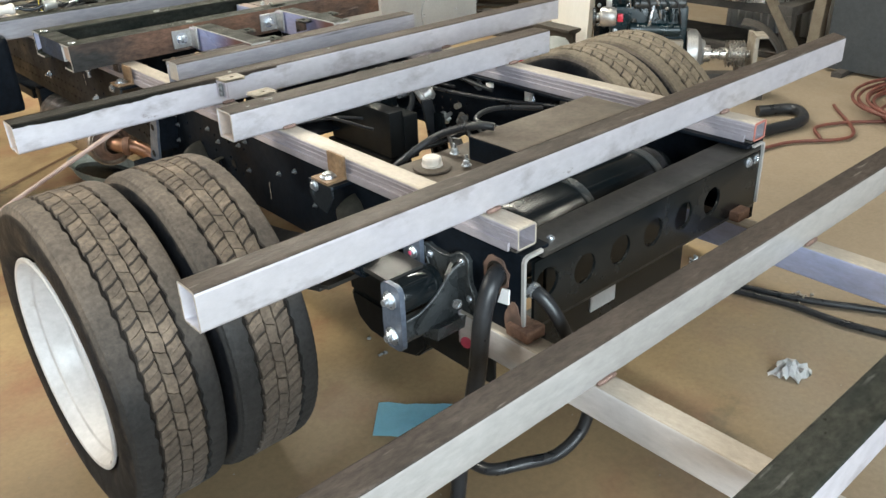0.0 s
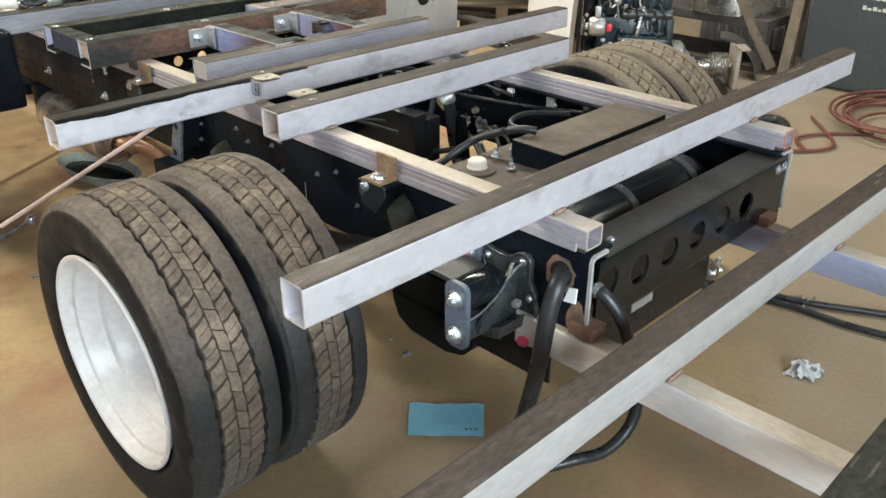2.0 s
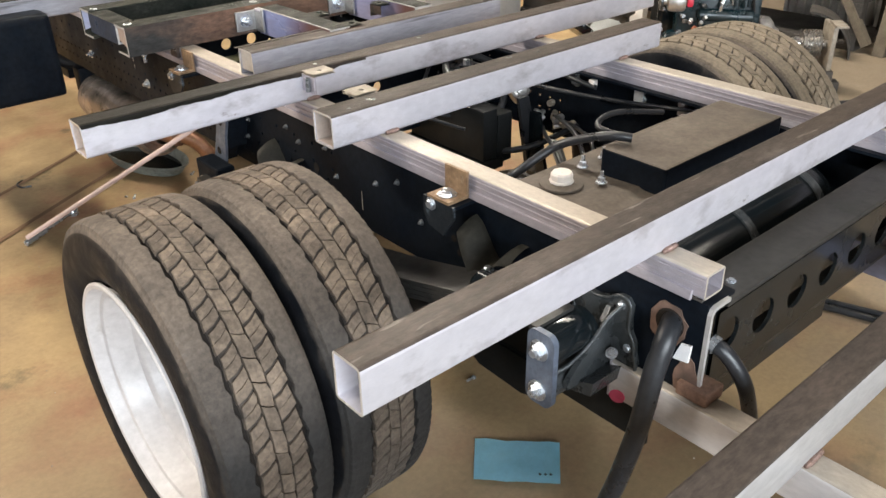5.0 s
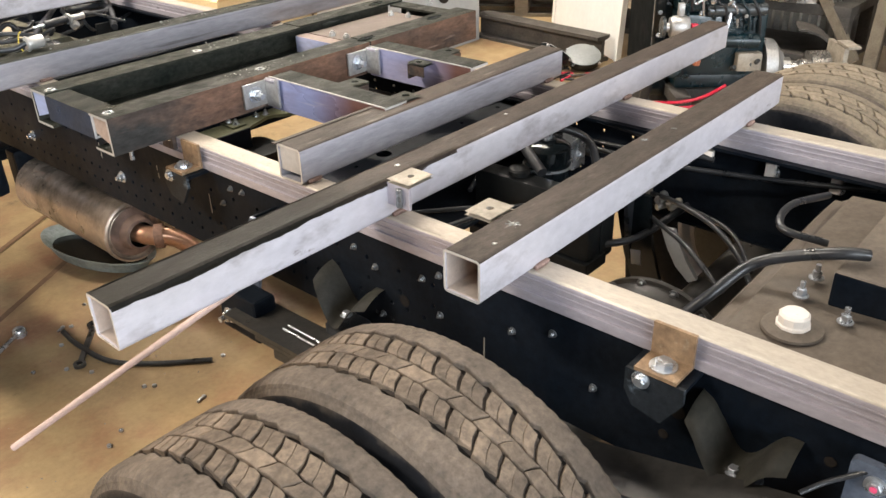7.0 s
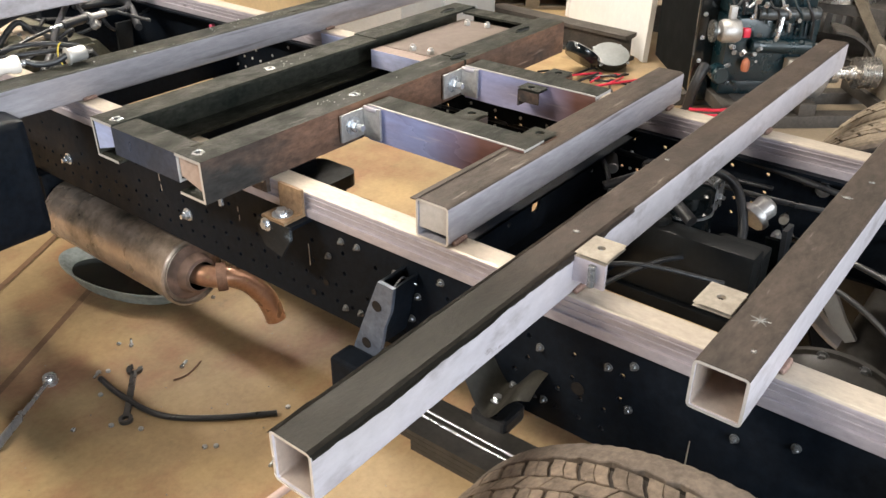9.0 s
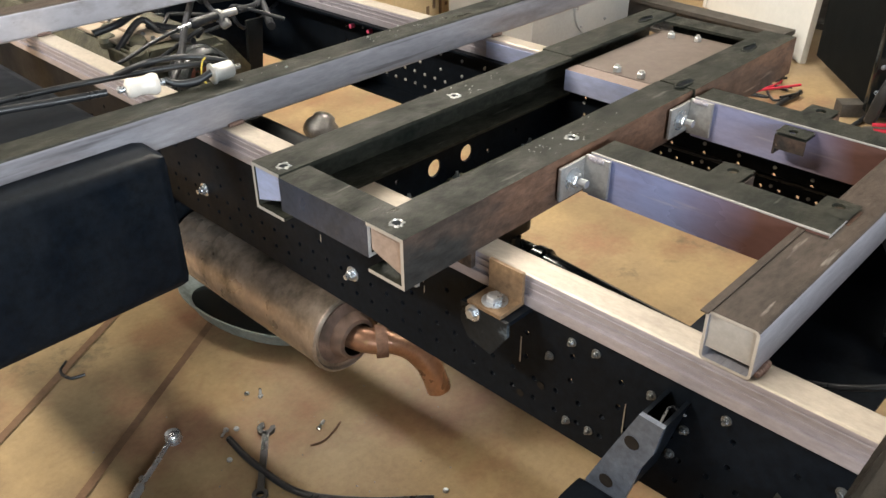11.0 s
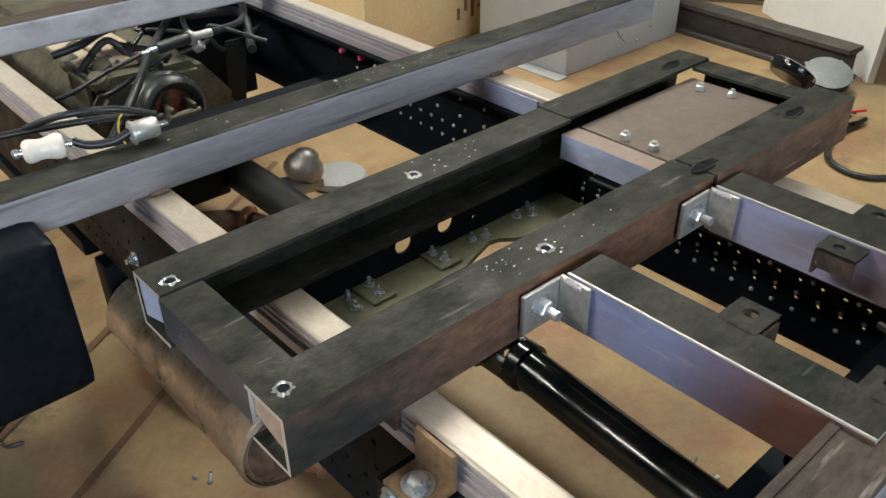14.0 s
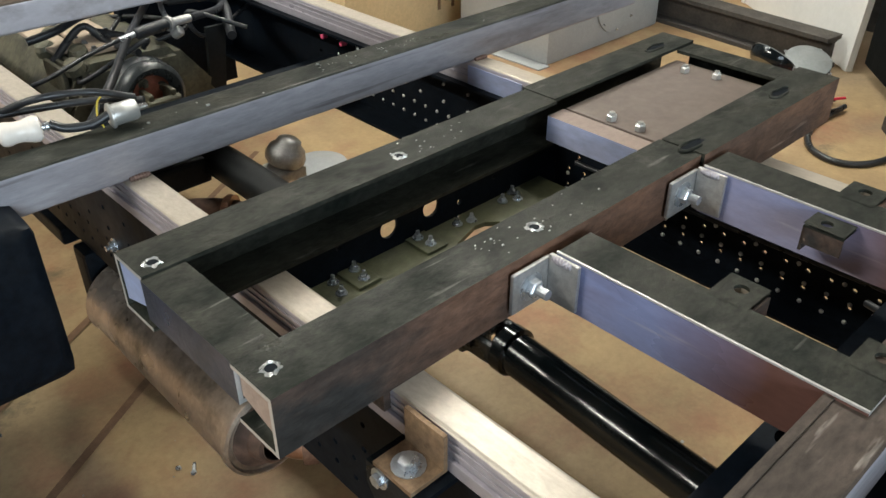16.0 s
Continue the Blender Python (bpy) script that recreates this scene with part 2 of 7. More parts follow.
M_CREAM = mat("pale_steel_tab", (0.33, 0.29, 0.235), (0.22, 0.19, 0.155), 0.55, 0.2, s1=24, s2=90, mix=0.8, grain=0.2, bump=0.12)
M_MATT = mat("matt_black_plastic", (0.0065, 0.0075, 0.008), (0.011, 0.012, 0.0125), 0.45, s1=9, s2=80, grain=0.3, bump=0.1, spec=0.25)
M_SADDLE = mat("dusty_black_pressing", (0.075, 0.070, 0.056), (0.040, 0.038, 0.032), 0.5, 0.1, s1=12, s2=90, grain=0.25, bump=0.15)
M_HOLE_LIGHT = mat("pale_hole_light", (0.62, 0.60, 0.57), (0.5, 0.48, 0.45), 0.4, 0.3, s1=30, grain=0.1)
M_PAPER = mat("blue_paper", (0.38, 0.70, 0.82), (0.32, 0.62, 0.74), 0.75, s1=12, s2=60, grain=0.06, bump=0.1)
M_WPAPER = mat("white_paper", (0.75, 0.75, 0.74), (0.6, 0.6, 0.62), 0.8, s1=20, s2=60, grain=0.08, bump=0.1)
M_LABEL = mat("grey_label", (0.50, 0.51, 0.52), (0.43, 0.44, 0.45), 0.5, s1=20, grain=0.08)
M_PINK = mat("pink_marking_paint", (0.72, 0.10, 0.20), (0.62, 0.07, 0.16), 0.5, s1=20, grain=0.1)
M_RED = mat("red_cable", (0.55, 0.02, 0.05), (0.45, 0.015, 0.04), 0.45, grain=0.1)
M_REDHOSE = mat("red_air_hose", (0.16, 0.050, 0.034), (0.10, 0.036, 0.027), 0.55, s1=12, grain=0.2)
M_GREYBOX = mat("grey_enamel", (0.37, 0.38, 0.385), (0.32, 0.33, 0.335), 0.5, s1=5, grain=0.08, bump=0.05)
M_PANEL = mat("white_sheet_panel", (0.80, 0.80, 0.78), (0.74, 0.74, 0.72), 0.5, s1=3, s2=40, grain=0.04, bump=0.03)
M_ENGINE = mat("teal_engine_enamel", (0.004, 0.020, 0.027), (0.003, 0.011, 0.015), 0.32, 0.0, s1=12, s2=60, grain=0.3, bump=0.2)
M_ALU = mat("cast_aluminium", (0.46, 0.45, 0.44), (0.36, 0.35, 0.34), 0.42, 0.7, s1=20, s2=110, grain=0.2, bump=0.25)
M_CHROME = mat("machined_steel", (0.55, 0.53, 0.50), (0.45, 0.43, 0.41), 0.25, 0.9, s1=20, s2=110, grain=0.15, bump=0.05)
M_BEAM = mat("old_dark_beam", (0.07, 0.06, 0.05), (0.045, 0.04, 0.036), 0.75, 0.1, s1=6, s2=70, grain=0.3, bump=0.25, stretch=(1, 1, 1))
M_GREASE = mat("greasy_casting", (0.135, 0.125, 0.085), (0.06, 0.058, 0.042), 0.5, 0.2, s1=12, s2=90, mix=0.8, grain=0.35, bump=0.35, c3=(0.022, 0.022, 0.018), s3=8, cut=0.52, soft=0.2)
M_WOOD = mat("weathered_wood", (0.18, 0.145, 0.10), (0.12, 0.092, 0.064), 0.75, s1=5, s2=60, grain=0.3, bump=0.2, stretch=(0.3, 3, 3))
M_CARD = mat("tan_cardboard", (0.74, 0.58, 0.34), (0.66, 0.51, 0.29), 0.8, s1=4, s2=70, grain=0.1, bump=0.08, c3=(0.42, 0.28, 0.14), s3=4, cut=0.64)
M_CORR = mat("galvanised_corrugated", (0.48, 0.48, 0.47), (0.36, 0.36, 0.355), 0.5, 0.1, s1=4, grain=0.15)
M_WALL = mat("dim_block_wall", (0.16, 0.135, 0.11), (0.12, 0.10, 0.085), 0.85, s1=2, s2=30, grain=0.2, bump=0.2)
M_ROOF = mat("dark_roof_sheet", (0.10, 0.085, 0.07), (0.08, 0.068, 0.058), 0.8, s1=2, grain=0.15)
M_BOARD = mat("dark_painted_board", (0.055, 0.06, 0.065), (0.04, 0.045, 0.05), 0.6, s1=3, s2=50, grain=0.2, bump=0.08)
M_CHALK = mat("white_chalk", (0.55, 0.55, 0.53), rough=0.9, grain=0.2)
M_NYLON = mat("white_nylon", (0.72, 0.66, 0.60), (0.66, 0.60, 0.54), 0.4, s1=20, grain=0.05)
M_YELLOW = mat("yellow_rag", (0.62, 0.47, 0.06), (0.5, 0.36, 0.04), 0.7, s1=12, grain=0.15)
M_PINKROD = mat("pink_lashing_rod", (0.48, 0.34, 0.29), (0.34, 0.23, 0.19), 0.6, s1=12, grain=0.1)
M_COPPER = mat("copper_red_drum", (0.32, 0.10, 0.055), (0.22, 0.075, 0.045), 0.6, 0.3, s1=14, grain=0.25, bump=0.2)
M_FLOOR_LINE = mat("dark_floor_line", (0.14, 0.075, 0.04), (0.19, 0.11, 0.06), 0.7, s1=6, grain=0.2)
M_SHADE = mat("lamp_body_white", (0.6, 0.6, 0.58), grain=0.05)
M_DKBOLT = mat("dull_bolt", (0.24, 0.25, 0.26), (0.13, 0.135, 0.14), 0.35, 0.7, s1=40, s2=150, grain=0.2)
M_DUSTBLK = mat("dust_on_black", (0.035, 0.032, 0.028), (0.016, 0.016, 0.016), 0.42, 0.0, s1=8, s2=70, mix=0.8, grain=0.4, bump=0.12)
M_BURNT = mat("burnt_rust", (0.19, 0.115, 0.085), (0.05, 0.036, 0.03), 0.7, 0.1, s1=30, s2=120, mix=0.9, grain=0.4, bump=0.3)
M_SPARK = mat("bright_chips", (0.65, 0.65, 0.63), rough=0.3, metal=0.7, grain=0.1)


# ---- mesh helpers ----
def obj(name, bm, material, parent=None, label=""):
    bmesh.ops.recalc_face_normals(bm, faces=bm.faces)
    me = bpy.data.meshes.new(name)
    bm.to_mesh(me)
    bm.free()
    for m in material if isinstance(material, (list, tuple)) else (material,):
        me.materials.append(m)
    ob = new(name, me)
    ob.parent = parent
    if label:
        ob["label"] = label
    return ob


part = obj


def smooth(ob, angle=40):
    me = ob.data
    me.polygons.foreach_set("use_smooth", [True] * len(me.polygons))
    me.set_sharp_from_angle(angle=radians(angle))
    return ob


def thing(name, label, category, group="", at=(0, 0, 0)):
    ob = new(name)
    ob.location = at
    ob.empty_display_size = 0.05
    return tagged(ob, label, category, group)


def quad(bm, vs, mi=0):
    f = bm.faces.new(vs)
    f.material_index = mi
    return f


def block(bm, x0, x1, y0, y1, z0, z1, bevel=0.0, mi=0):
    vs = [bm.verts.new((x, y, z)) for z in (z0, z1) for y in (y0, y1) for x in (x0, x1)]
    fs = [quad(bm, [vs[i] for i in q], mi) for q in ((0, 2, 3, 1), (4, 5, 7, 6), (0, 1, 5, 4), (2, 6, 7, 3), (0, 4, 6, 2), (1, 3, 7, 5))]
    if bevel:
        es = list({e for f in fs for e in f.edges})
        r = bmesh.ops.bevel(bm, geom=es, offset=bevel, segments=2, affect="EDGES", profile=0.6)
        for f in r["faces"]:
            f.material_index = mi
    return vs


def prism(bm, pts, axis, a0, a1, mi=0):
    """A closed outline of two coordinates, drawn out along the axis."""
    def place(p, a):
        return {"x": (a, p[0], p[1]), "y": (p[0], a, p[1]), "z": (p[0], p[1], a)}[axis]
    u = [bm.verts.new(place(p, a0)) for p in pts]
    v = [bm.verts.new(place(p, a1)) for p in pts]
    n = len(pts)
    for i in range(n):
        quad(bm, (u[i], u[(i + 1) % n], v[(i + 1) % n], v[i]), mi)
    quad(bm, u, mi)
    quad(bm, v, mi)


def round_rect(c0, c1, d0, d1, r, n=3):
    pts = []
    for cx, cy, a in ((c1 - r, d1 - r, 0), (c0 + r, d1 - r, 90), (c0 + r, d0 + r, 180), (c1 - r, d0 + r, 270)):
        for i in range(n + 1):
            t = radians(a + 90 * i / n)
            pts.append((cx + r * math.cos(t), cy + r * math.sin(t)))
    return pts


def hollow(bm, axis, a0, a1, c0, c1, z0, z1, wall=0.0045, r=0.006, top=1, cut=0.0, ends=2):
    """A hollow rectangular tube with rounded corners and open ends. Material 0: sides; top: the upper face; ends: the cut rims."""
    out, inn = round_rect(c0, c1, z0, z1, r), round_rect(c0 + wall, c1 - wall, z0 + wall, z1 - wall, max(r - wall, 0.0015))
    def place(p, a):
        a = a + cut * (p[0] - c0) * (1 if a == a1 else 0)
        return (a, p[0], p[1]) if axis == "x" else (p[0], a, p[1])
    ring = [[bm.verts.new(place(p, a)) for p in pts] for pts in (out, inn) for a in (a0, a1)]
    n = len(out)
    for i in range(n):
        j = (i + 1) % n
        up = 1 if out[i][1] > z1 - 0.6 * r and out[j][1] > z1 - 0.6 * r else 0
        quad(bm, (ring[0][i], ring[0][j], ring[1][j], ring[1][i]), top if up else 0)
        quad(bm, (ring[2][j], ring[2][i], ring[3][i], ring[3][j]), 0)
        quad(bm, (ring[0][j], ring[0][i], ring[2][i], ring[2][j]), ends)
        quad(bm, (ring[1][i], ring[1][j], ring[3][j], ring[3][i]), ends)


def frame_of(d):
    d = Vector(d).normalized()
    u = d.cross(Vector((0, 0, 1)) if abs(d.z) < 0.9 else Vector((1, 0, 0))).normalized()
    return d, u, d.cross(u)


def lathe(bm, origin, axis, profile, seg=24, mi=0, closed=False, a0=0.0, a1=360.0):
    """Turns (radius, along) pairs about an axis."""
    o = Vector(origin)
    d, u, v = frame_of(axis)
    full = abs(a1 - a0) >= 360
    m = seg if full else seg + 1
    rings = []
    for r, a in profile:
        if r < 1e-6 and full:
            rings.append([bm.verts.new(o + d * a)])
        else:
            rings.append([bm.verts.new(o + d * a + (u * math.cos(t) + v * math.sin(t)) * r) for t in (radians(a0 + (a1 - a0) * k / seg) for k in range(m))])
    pairs = list(zip(rings, rings[1:])) + ([(rings[-1], rings[0])] if closed else [])
    for p, q in pairs:
        for k in range(seg if full else seg):
            i, j = k % m, (k + 1) % m
            if len(p) == 1 and len(q) == 1:
                continue
            if len(p) == 1:
                quad(bm, (p[0], q[i], q[j]), mi)
            elif len(q) == 1:
                quad(bm, (p[i], p[j], q[0]), mi)
            else:
                quad(bm, (p[i], p[j], q[j], q[i]), mi)


def cyl(bm, p0, p1, r, seg=16, mi=0, bevel=0.0):
    p0, p1 = Vector(p0), Vector(p1)
    h = (p1 - p0).length
    b = bevel
    prof = [(0, 0), (r - b, 0), (r, b), (r, h - b), (r - b, h), (0, h)] if b else [(0, 0), (r, 0), (r, h), (0, h)]
    lathe(bm, p0, p1 - p0, prof, seg, mi)


def spline(pts, n=8):
    P = [Vector(p) for p in pts]
    P = [2 * P[0] - P[1]] + P + [2 * P[-1] - P[-2]]
    out = []
    for i in range(1, len(P) - 2):
        a, b, c, d = P[i - 1 : i + 3]
        for k in range(n):
            t = k / n
            out.append(0.5 * (2 * b + (c - a) * t + (2 * a - 5 * b + 4 * c - d) * t * t + (3 * b - a - 3 * c + d) * t**3))
    return out + [P[-2]]


def sweep(bm, pts, r, seg=10, mi=0, n=8, raw=False):
    P = [Vector(p) for p in pts] if raw else spline(pts, n)
    last, u = None, None
    for i, p in enumerate(P):
        d = (P[min(i + 1, len(P) - 1)] - P[max(i - 1, 0)]).normalized()
        u = frame_of(d)[1] if u is None else (u - d * u.dot(d)).normalized()
        v = d.cross(u)
        ring = [bm.verts.new(p + (u * math.cos(t) + v * math.sin(t)) * r) for t in (2 * math.pi * k / seg for k in range(seg))]
        if last:
            for k in range(seg):
                quad(bm, (last[k], last[(k + 1) % seg], ring[(k + 1) % seg], ring[k]), mi)
        else:
            quad(bm, ring[::-1], mi)
        last = ring
    quad(bm, last, mi)


def hexbolt(bm, at, axis, r=0.011, head=0.008, shank=0.0, washer=True, mi=0):
    at, d = Vector(at), Vector(axis).normalized()
    if washer:
        lathe(bm, at, d, [(0, 0), (r * 1.55, 0), (r * 1.55, 0.002), (0, 0.002)], 16, mi)
    lathe(bm, at + d * 0.002, d, [(0, 0), (r, 0), (r, head * 0.85), (r * 0.86, head), (0, head)], 6, mi)
    if shank:
        lathe(bm, at + d * (0.002 + head), d, [(0, 0), (r * 0.55, 0), (r * 0.55, shank), (0, shank)], 10, mi)


def bolt(parent, at, axis, r=0.011, head=0.008, shank=0.0, material=None, name="bolt", label=""):
    bm = bmesh.new()
    hexbolt(bm, at, axis, r, head, shank)
    return part(name, bm, material or M_ZINC, parent, label)


def bead(bm, p, q, r=0.0065, n=26, seg=8, sag=(0, 0, 0)):
    """One lumpy weld bead from p to q."""
    p, q = Vector(p), Vector(q)
    d, u, v = frame_of(q - p)
    last = None
    for i in range(n + 1):
        s = i / n
        rr = r * (0.35 + 0.65 * math.sin(math.pi * min(1, max(0, s * 0.96 + 0.02))) ** 0.3) * (1 + 0.22 * math.sin(s * 40))
        c = p.lerp(q, s) + Vector(sag) * math.sin(math.pi * s)
        ring = [bm.verts.new(c + (u * math.cos(t) + v * math.sin(t)) * rr) for t in (2 * math.pi * k / seg for k in range(seg))]
        if last:
            for k in range(seg):
                quad(bm, (last[k], last[(k + 1) % seg], ring[(k + 1) % seg], ring[k]))
        else:
            quad(bm, ring[::-1])
        last = ring
    quad(bm, last)


def parts_of(parent, name, m, builders, label=""):
    """Several like parts, one mesh each."""
    out = []
    for b in builders:
        bm = bmesh.new()
        b(bm)
        out.append(part(name, bm, m, parent, label))
    return out


def box(*a, **k):
    return lambda bm: block(bm, *a, **k)


def holed(bm, place, u0, u1, v0, v1, holes, depth, seg=12, mi=0):
    """A plate with round holes. place(u, v, w) gives a point; holes: (u, v, radius), one to a cell; the cells are cut between them in columns."""
    cols = {}
    for u, v, r in holes:
        cols.setdefault(round(u, 4), []).append((v, r))
    us = sorted(cols)
    cut = [u0] + [(a + b) / 2 for a, b in zip(us, us[1:])] + [u1]
    for k, u in enumerate(us):
        row = sorted(cols[u])
        vc = [v0] + [(a[0] + b[0]) / 2 for a, b in zip(row, row[1:])] + [v1]
        for j, (v, r) in enumerate(row):
            a0, a1, b0, b1 = cut[k], cut[k + 1], vc[j], vc[j + 1]
            inner, outer = [], []
            for i in range(seg):
                t = 2 * math.pi * (i + 0.5) / seg
                c, s = math.cos(t), math.sin(t)
                inner.append((u + r * c, v + r * s))
                fx = ((a1 - u) if c > 0 else (u - a0)) / max(abs(c), 1e-6)
                fy = ((b1 - v) if s > 0 else (v - b0)) / max(abs(s), 1e-6)
                f = min(fx, fy)
                outer.append((u + f * c, v + f * s))
            def side(p):
                return 0 if abs(p[0] - a1) < 1e-7 else 1 if abs(p[1] - b1) < 1e-7 else 2 if abs(p[0] - a0) < 1e-7 else 3
            corner = ((a1, b1), (a0, b1), (a0, b0), (a1, b0))
            for w, flip in ((0, False), (depth, True)):
                iv = [bm.verts.new(place(p, q, w)) for p, q in inner]
                ov = [bm.verts.new(place(p, q, w)) for p, q in outer]
                for i in range(seg):
                    i2 = (i + 1) % seg
                    vs = [iv[i], ov[i]]
                    s, e = side(outer[i]), side(outer[i2])
                    while s != e:
                        vs.append(bm.verts.new(place(*corner[s], w)))
                        s = (s + 1) % 4
                    vs += [ov[i2], iv[i2]]
                    quad(bm, vs[::-1] if flip else vs, mi)
            wi = [bm.verts.new(place(p, q, 0)) for p, q in inner]
            wo = [bm.verts.new(place(p, q, depth)) for p, q in inner]
            for i in range(seg):
                quad(bm, (wi[i], wi[(i + 1) % seg], wo[(i + 1) % seg], wo[i]), mi)
    bmesh.ops.remove_doubles(bm, verts=bm.verts, dist=1e-5)


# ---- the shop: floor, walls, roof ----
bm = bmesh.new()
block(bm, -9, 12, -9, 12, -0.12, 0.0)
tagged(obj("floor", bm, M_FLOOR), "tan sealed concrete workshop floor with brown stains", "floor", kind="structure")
# two parallel dark lines laid slantwise across the floor
bm = bmesh.new()
for sx, sy in ((-0.36, 2.98), (-0.463, 2.568)):
    d, s = Vector((0.848, 0.53, 0)), Vector((-0.53, 0.848, 0))
    o = Vector((sx, sy, 0.0))
    vs = [bm.verts.new(o + d * a + s * w + Vector((0, 0, 0.004))) for a, w in ((-5, -0.011), (1.6, -0.011), (1.6, 0.011), (-5, 0.011))]
    quad(bm, vs)
tagged(obj("floor_line", bm, M_FLOOR_LINE), "dark lines across the concrete floor", "floor seam", kind="structure")


def wall(name, x0, x1, y0, y1, z0, z1, m, label):
    bm = bmesh.new()
    block(bm, x0, x1, y0, y1, z0, z1)
    return tagged(obj(name, bm, m), label, "wall", kind="structure")


wall("wall_east", 7.0, 7.2, -9, 12, 0, 5, M_WALL, "dim painted block wall of the workshop")
wall("wall_north", -9, 7.0, 9.0, 9.2, 0, 5, M_WALL, "dim painted block wall of the workshop")
wall("wall_west", -7.2, -7.0, -6.7, 9, 0, 5, M_WALL, "dim painted block wall of the workshop")
wall("wall_south_1", -7.0, -5.4, -5.2, -5.0, 0, 5, M_WALL, "dim painted block wall beside the bay door")
wall("wall_south_2", -0.4, 7.0, -5.2, -5.0, 0, 5, M_WALL, "dim painted block wall beside the bay door")
wall("wall_south_3", -5.4, -0.4, -5.2, -5.0, 4.05, 5, M_WALL, "dim block lintel over the open bay door")
bm = bmesh.new()
block(bm, -7.2, 7.2, -6.7, 9.2, 5.0, 5.1)
tagged(obj("ceiling", bm, M_ROOF), "dark sheet roof of the workshop", "ceiling", kind="structure")

# ---- truck chassis ----
ZS, ZT, ZE, ZR = 0.766, 0.840, 0.851, 0.715   # tops of sills, tubes, channel frame, chassis rails
ZB, XR, AXLE, RT = 0.505, 0.864, 0.808, 0.380   # rail bottom, right rail, axle line, tyre radius
truck = thing("truck_chassis", "black painted truck chassis without a body, on dual rear wheels", "truck chassis")


def rail(x_out, sign):
    """A channel rail: an outer web pierced by rows of bolt holes and two flanges turned inwards."""
    bm = bmesh.new()
    w = 0.007
    xs = sorted((x_out, x_out + sign * w))
    block(bm, xs[0], xs[1], 0.0, 1.0, ZB + w, ZR - w)
    block(bm, xs[0], xs[1], 3.2, 5.2, ZB + w, ZR - w)
    holes = []
    for i in range(-38, 13):
        holes += [(2.658 + 0.042 * i, z, 0.0050) for z in (0.545, 0.583)]
        if i % 2 == 0:
            holes += [(2.634 + 0.042 * i, z, 0.0050) for z in (0.617, 0.662)]
    holed(bm, lambda u, v, d: (x_out + sign * d, u, v), 1.0, 3.2, ZB + w, ZR - w, holes, w, 8)
    for z0, z1 in ((ZB, ZB + w), (ZR - w, ZR)):
        x2 = sorted((x_out, x_out + sign * 0.075))
        block(bm, x2[0], x2[1], 0.0, 5.2, z0, z1)
    return part("frame_rail", bm, M_RAIL, truck, "black pierced channel rail")


rail(0.0, 1)
right_rail = rail(XR, -1)
# pale discs in the right rail's holes, for the light seen through them
bm = bmesh.new()
lathe(bm, (0, 0, 0), (-1, 0, 0), [(0, -0.004), (0.0044, -0.004), (0.0044, 0.0015), (0.003, 0.0028), (0, 0.0030)], 10)
first_disc = smooth(part("plug", bm, M_HOLE_LIGHT, right_rail, "pale disc for the light seen through a rail hole"), 50)
first_disc.location = (XR - 0.007, 1.398, 0.510)
for i in range(-30, 12):
    for y, z in [(2.658 + 0.042 * i, 0.545), (2.658 + 0.042 * i, 0.583)] + ([(2.634 + 0.042 * i, 0.617), (2.634 + 0.042 * i, 0.662)] if i % 2 == 0 else []):
        if i == -30 and z == 0.545:
            continue
        pg = new("plug", first_disc.data)
        pg.parent = right_rail
        pg.location = (XR - 0.007, y, z - 0.028 * (2.658 - y))
for y, z in ((1.628, 0.688), (1.586, 0.690), (1.665, 0.643), (1.388, 0.691), (1.440, 0.641), (1.494, 0.669), (1.454, 0.588), (1.626, 0.539), (1.585, 0.544), (1.183, 0.649), (1.239, 0.674), (1.062, 0.668), (1.021, 0.689), (1.230, 0.548), (1.169, 0.549), (1.021, 0.606), (0.78, 0.669), (0.399, 0.623), (0.86, 0.64), (0.70, 0.60)):
    bolt(truck, (0.0, y, z), (-1, 0, 0), 0.0046, 0.005, 0.003, M_DKBOLT)
for y in (2.12, 2.62):
    bolt(truck, (0.0, y, 0.585), (-1, 0, 0), 0.010, 0.009, 0.008)
# dried paint drips on the web
for y, z0, z1 in ((2.21, 0.642, 0.660), (2.208, 0.617, 0.634), (1.932, 0.652, 0.665), (1.93, 0.632, 0.646), (1.72, 0.60, 0.65), (1.53, 0.575, 0.63), (0.92, 0.55, 0.60)):
    bm = bmesh.new()
    prism(bm, [(y - 0.001, z0 + 0.003), (y, z0), (y + 0.0014, z0 + 0.003), (y + 0.0008, z1), (y - 0.0006, z1)], "x", -0.0013, -0.0003)
    part("paint_drip", bm, M_CREAM, truck, "pale dried paint drip")
# plain dark discs for the shade of drilled and slotted holes, left web
for y, z, r in ((1.109, 0.602, 0.012), (0.593, 0.603, 0.008), (0.558, 0.627, 0.013), (0.575, 0.575, 0.008), (0.345, 0.655, 0.008), (1.716, 0.540, 0.007), (1.677, 0.578, 0.007)):
    bm = bmesh.new()
    lathe(bm, (-0.0012, y, z), (-1, 0, 0), [(0, 0.0), (r, 0), (r, 0.0006), (0, 0.0006)], 16)
    part("hole_disc", bm, M_RECESS, truck)
for y in (0.62, 0.763, 1.0):
    for z in (0.66, 0.69):
        bolt(truck, (XR - 0.007, y, z), (-1, 0, 0), 0.011, 0.009, 0.006)

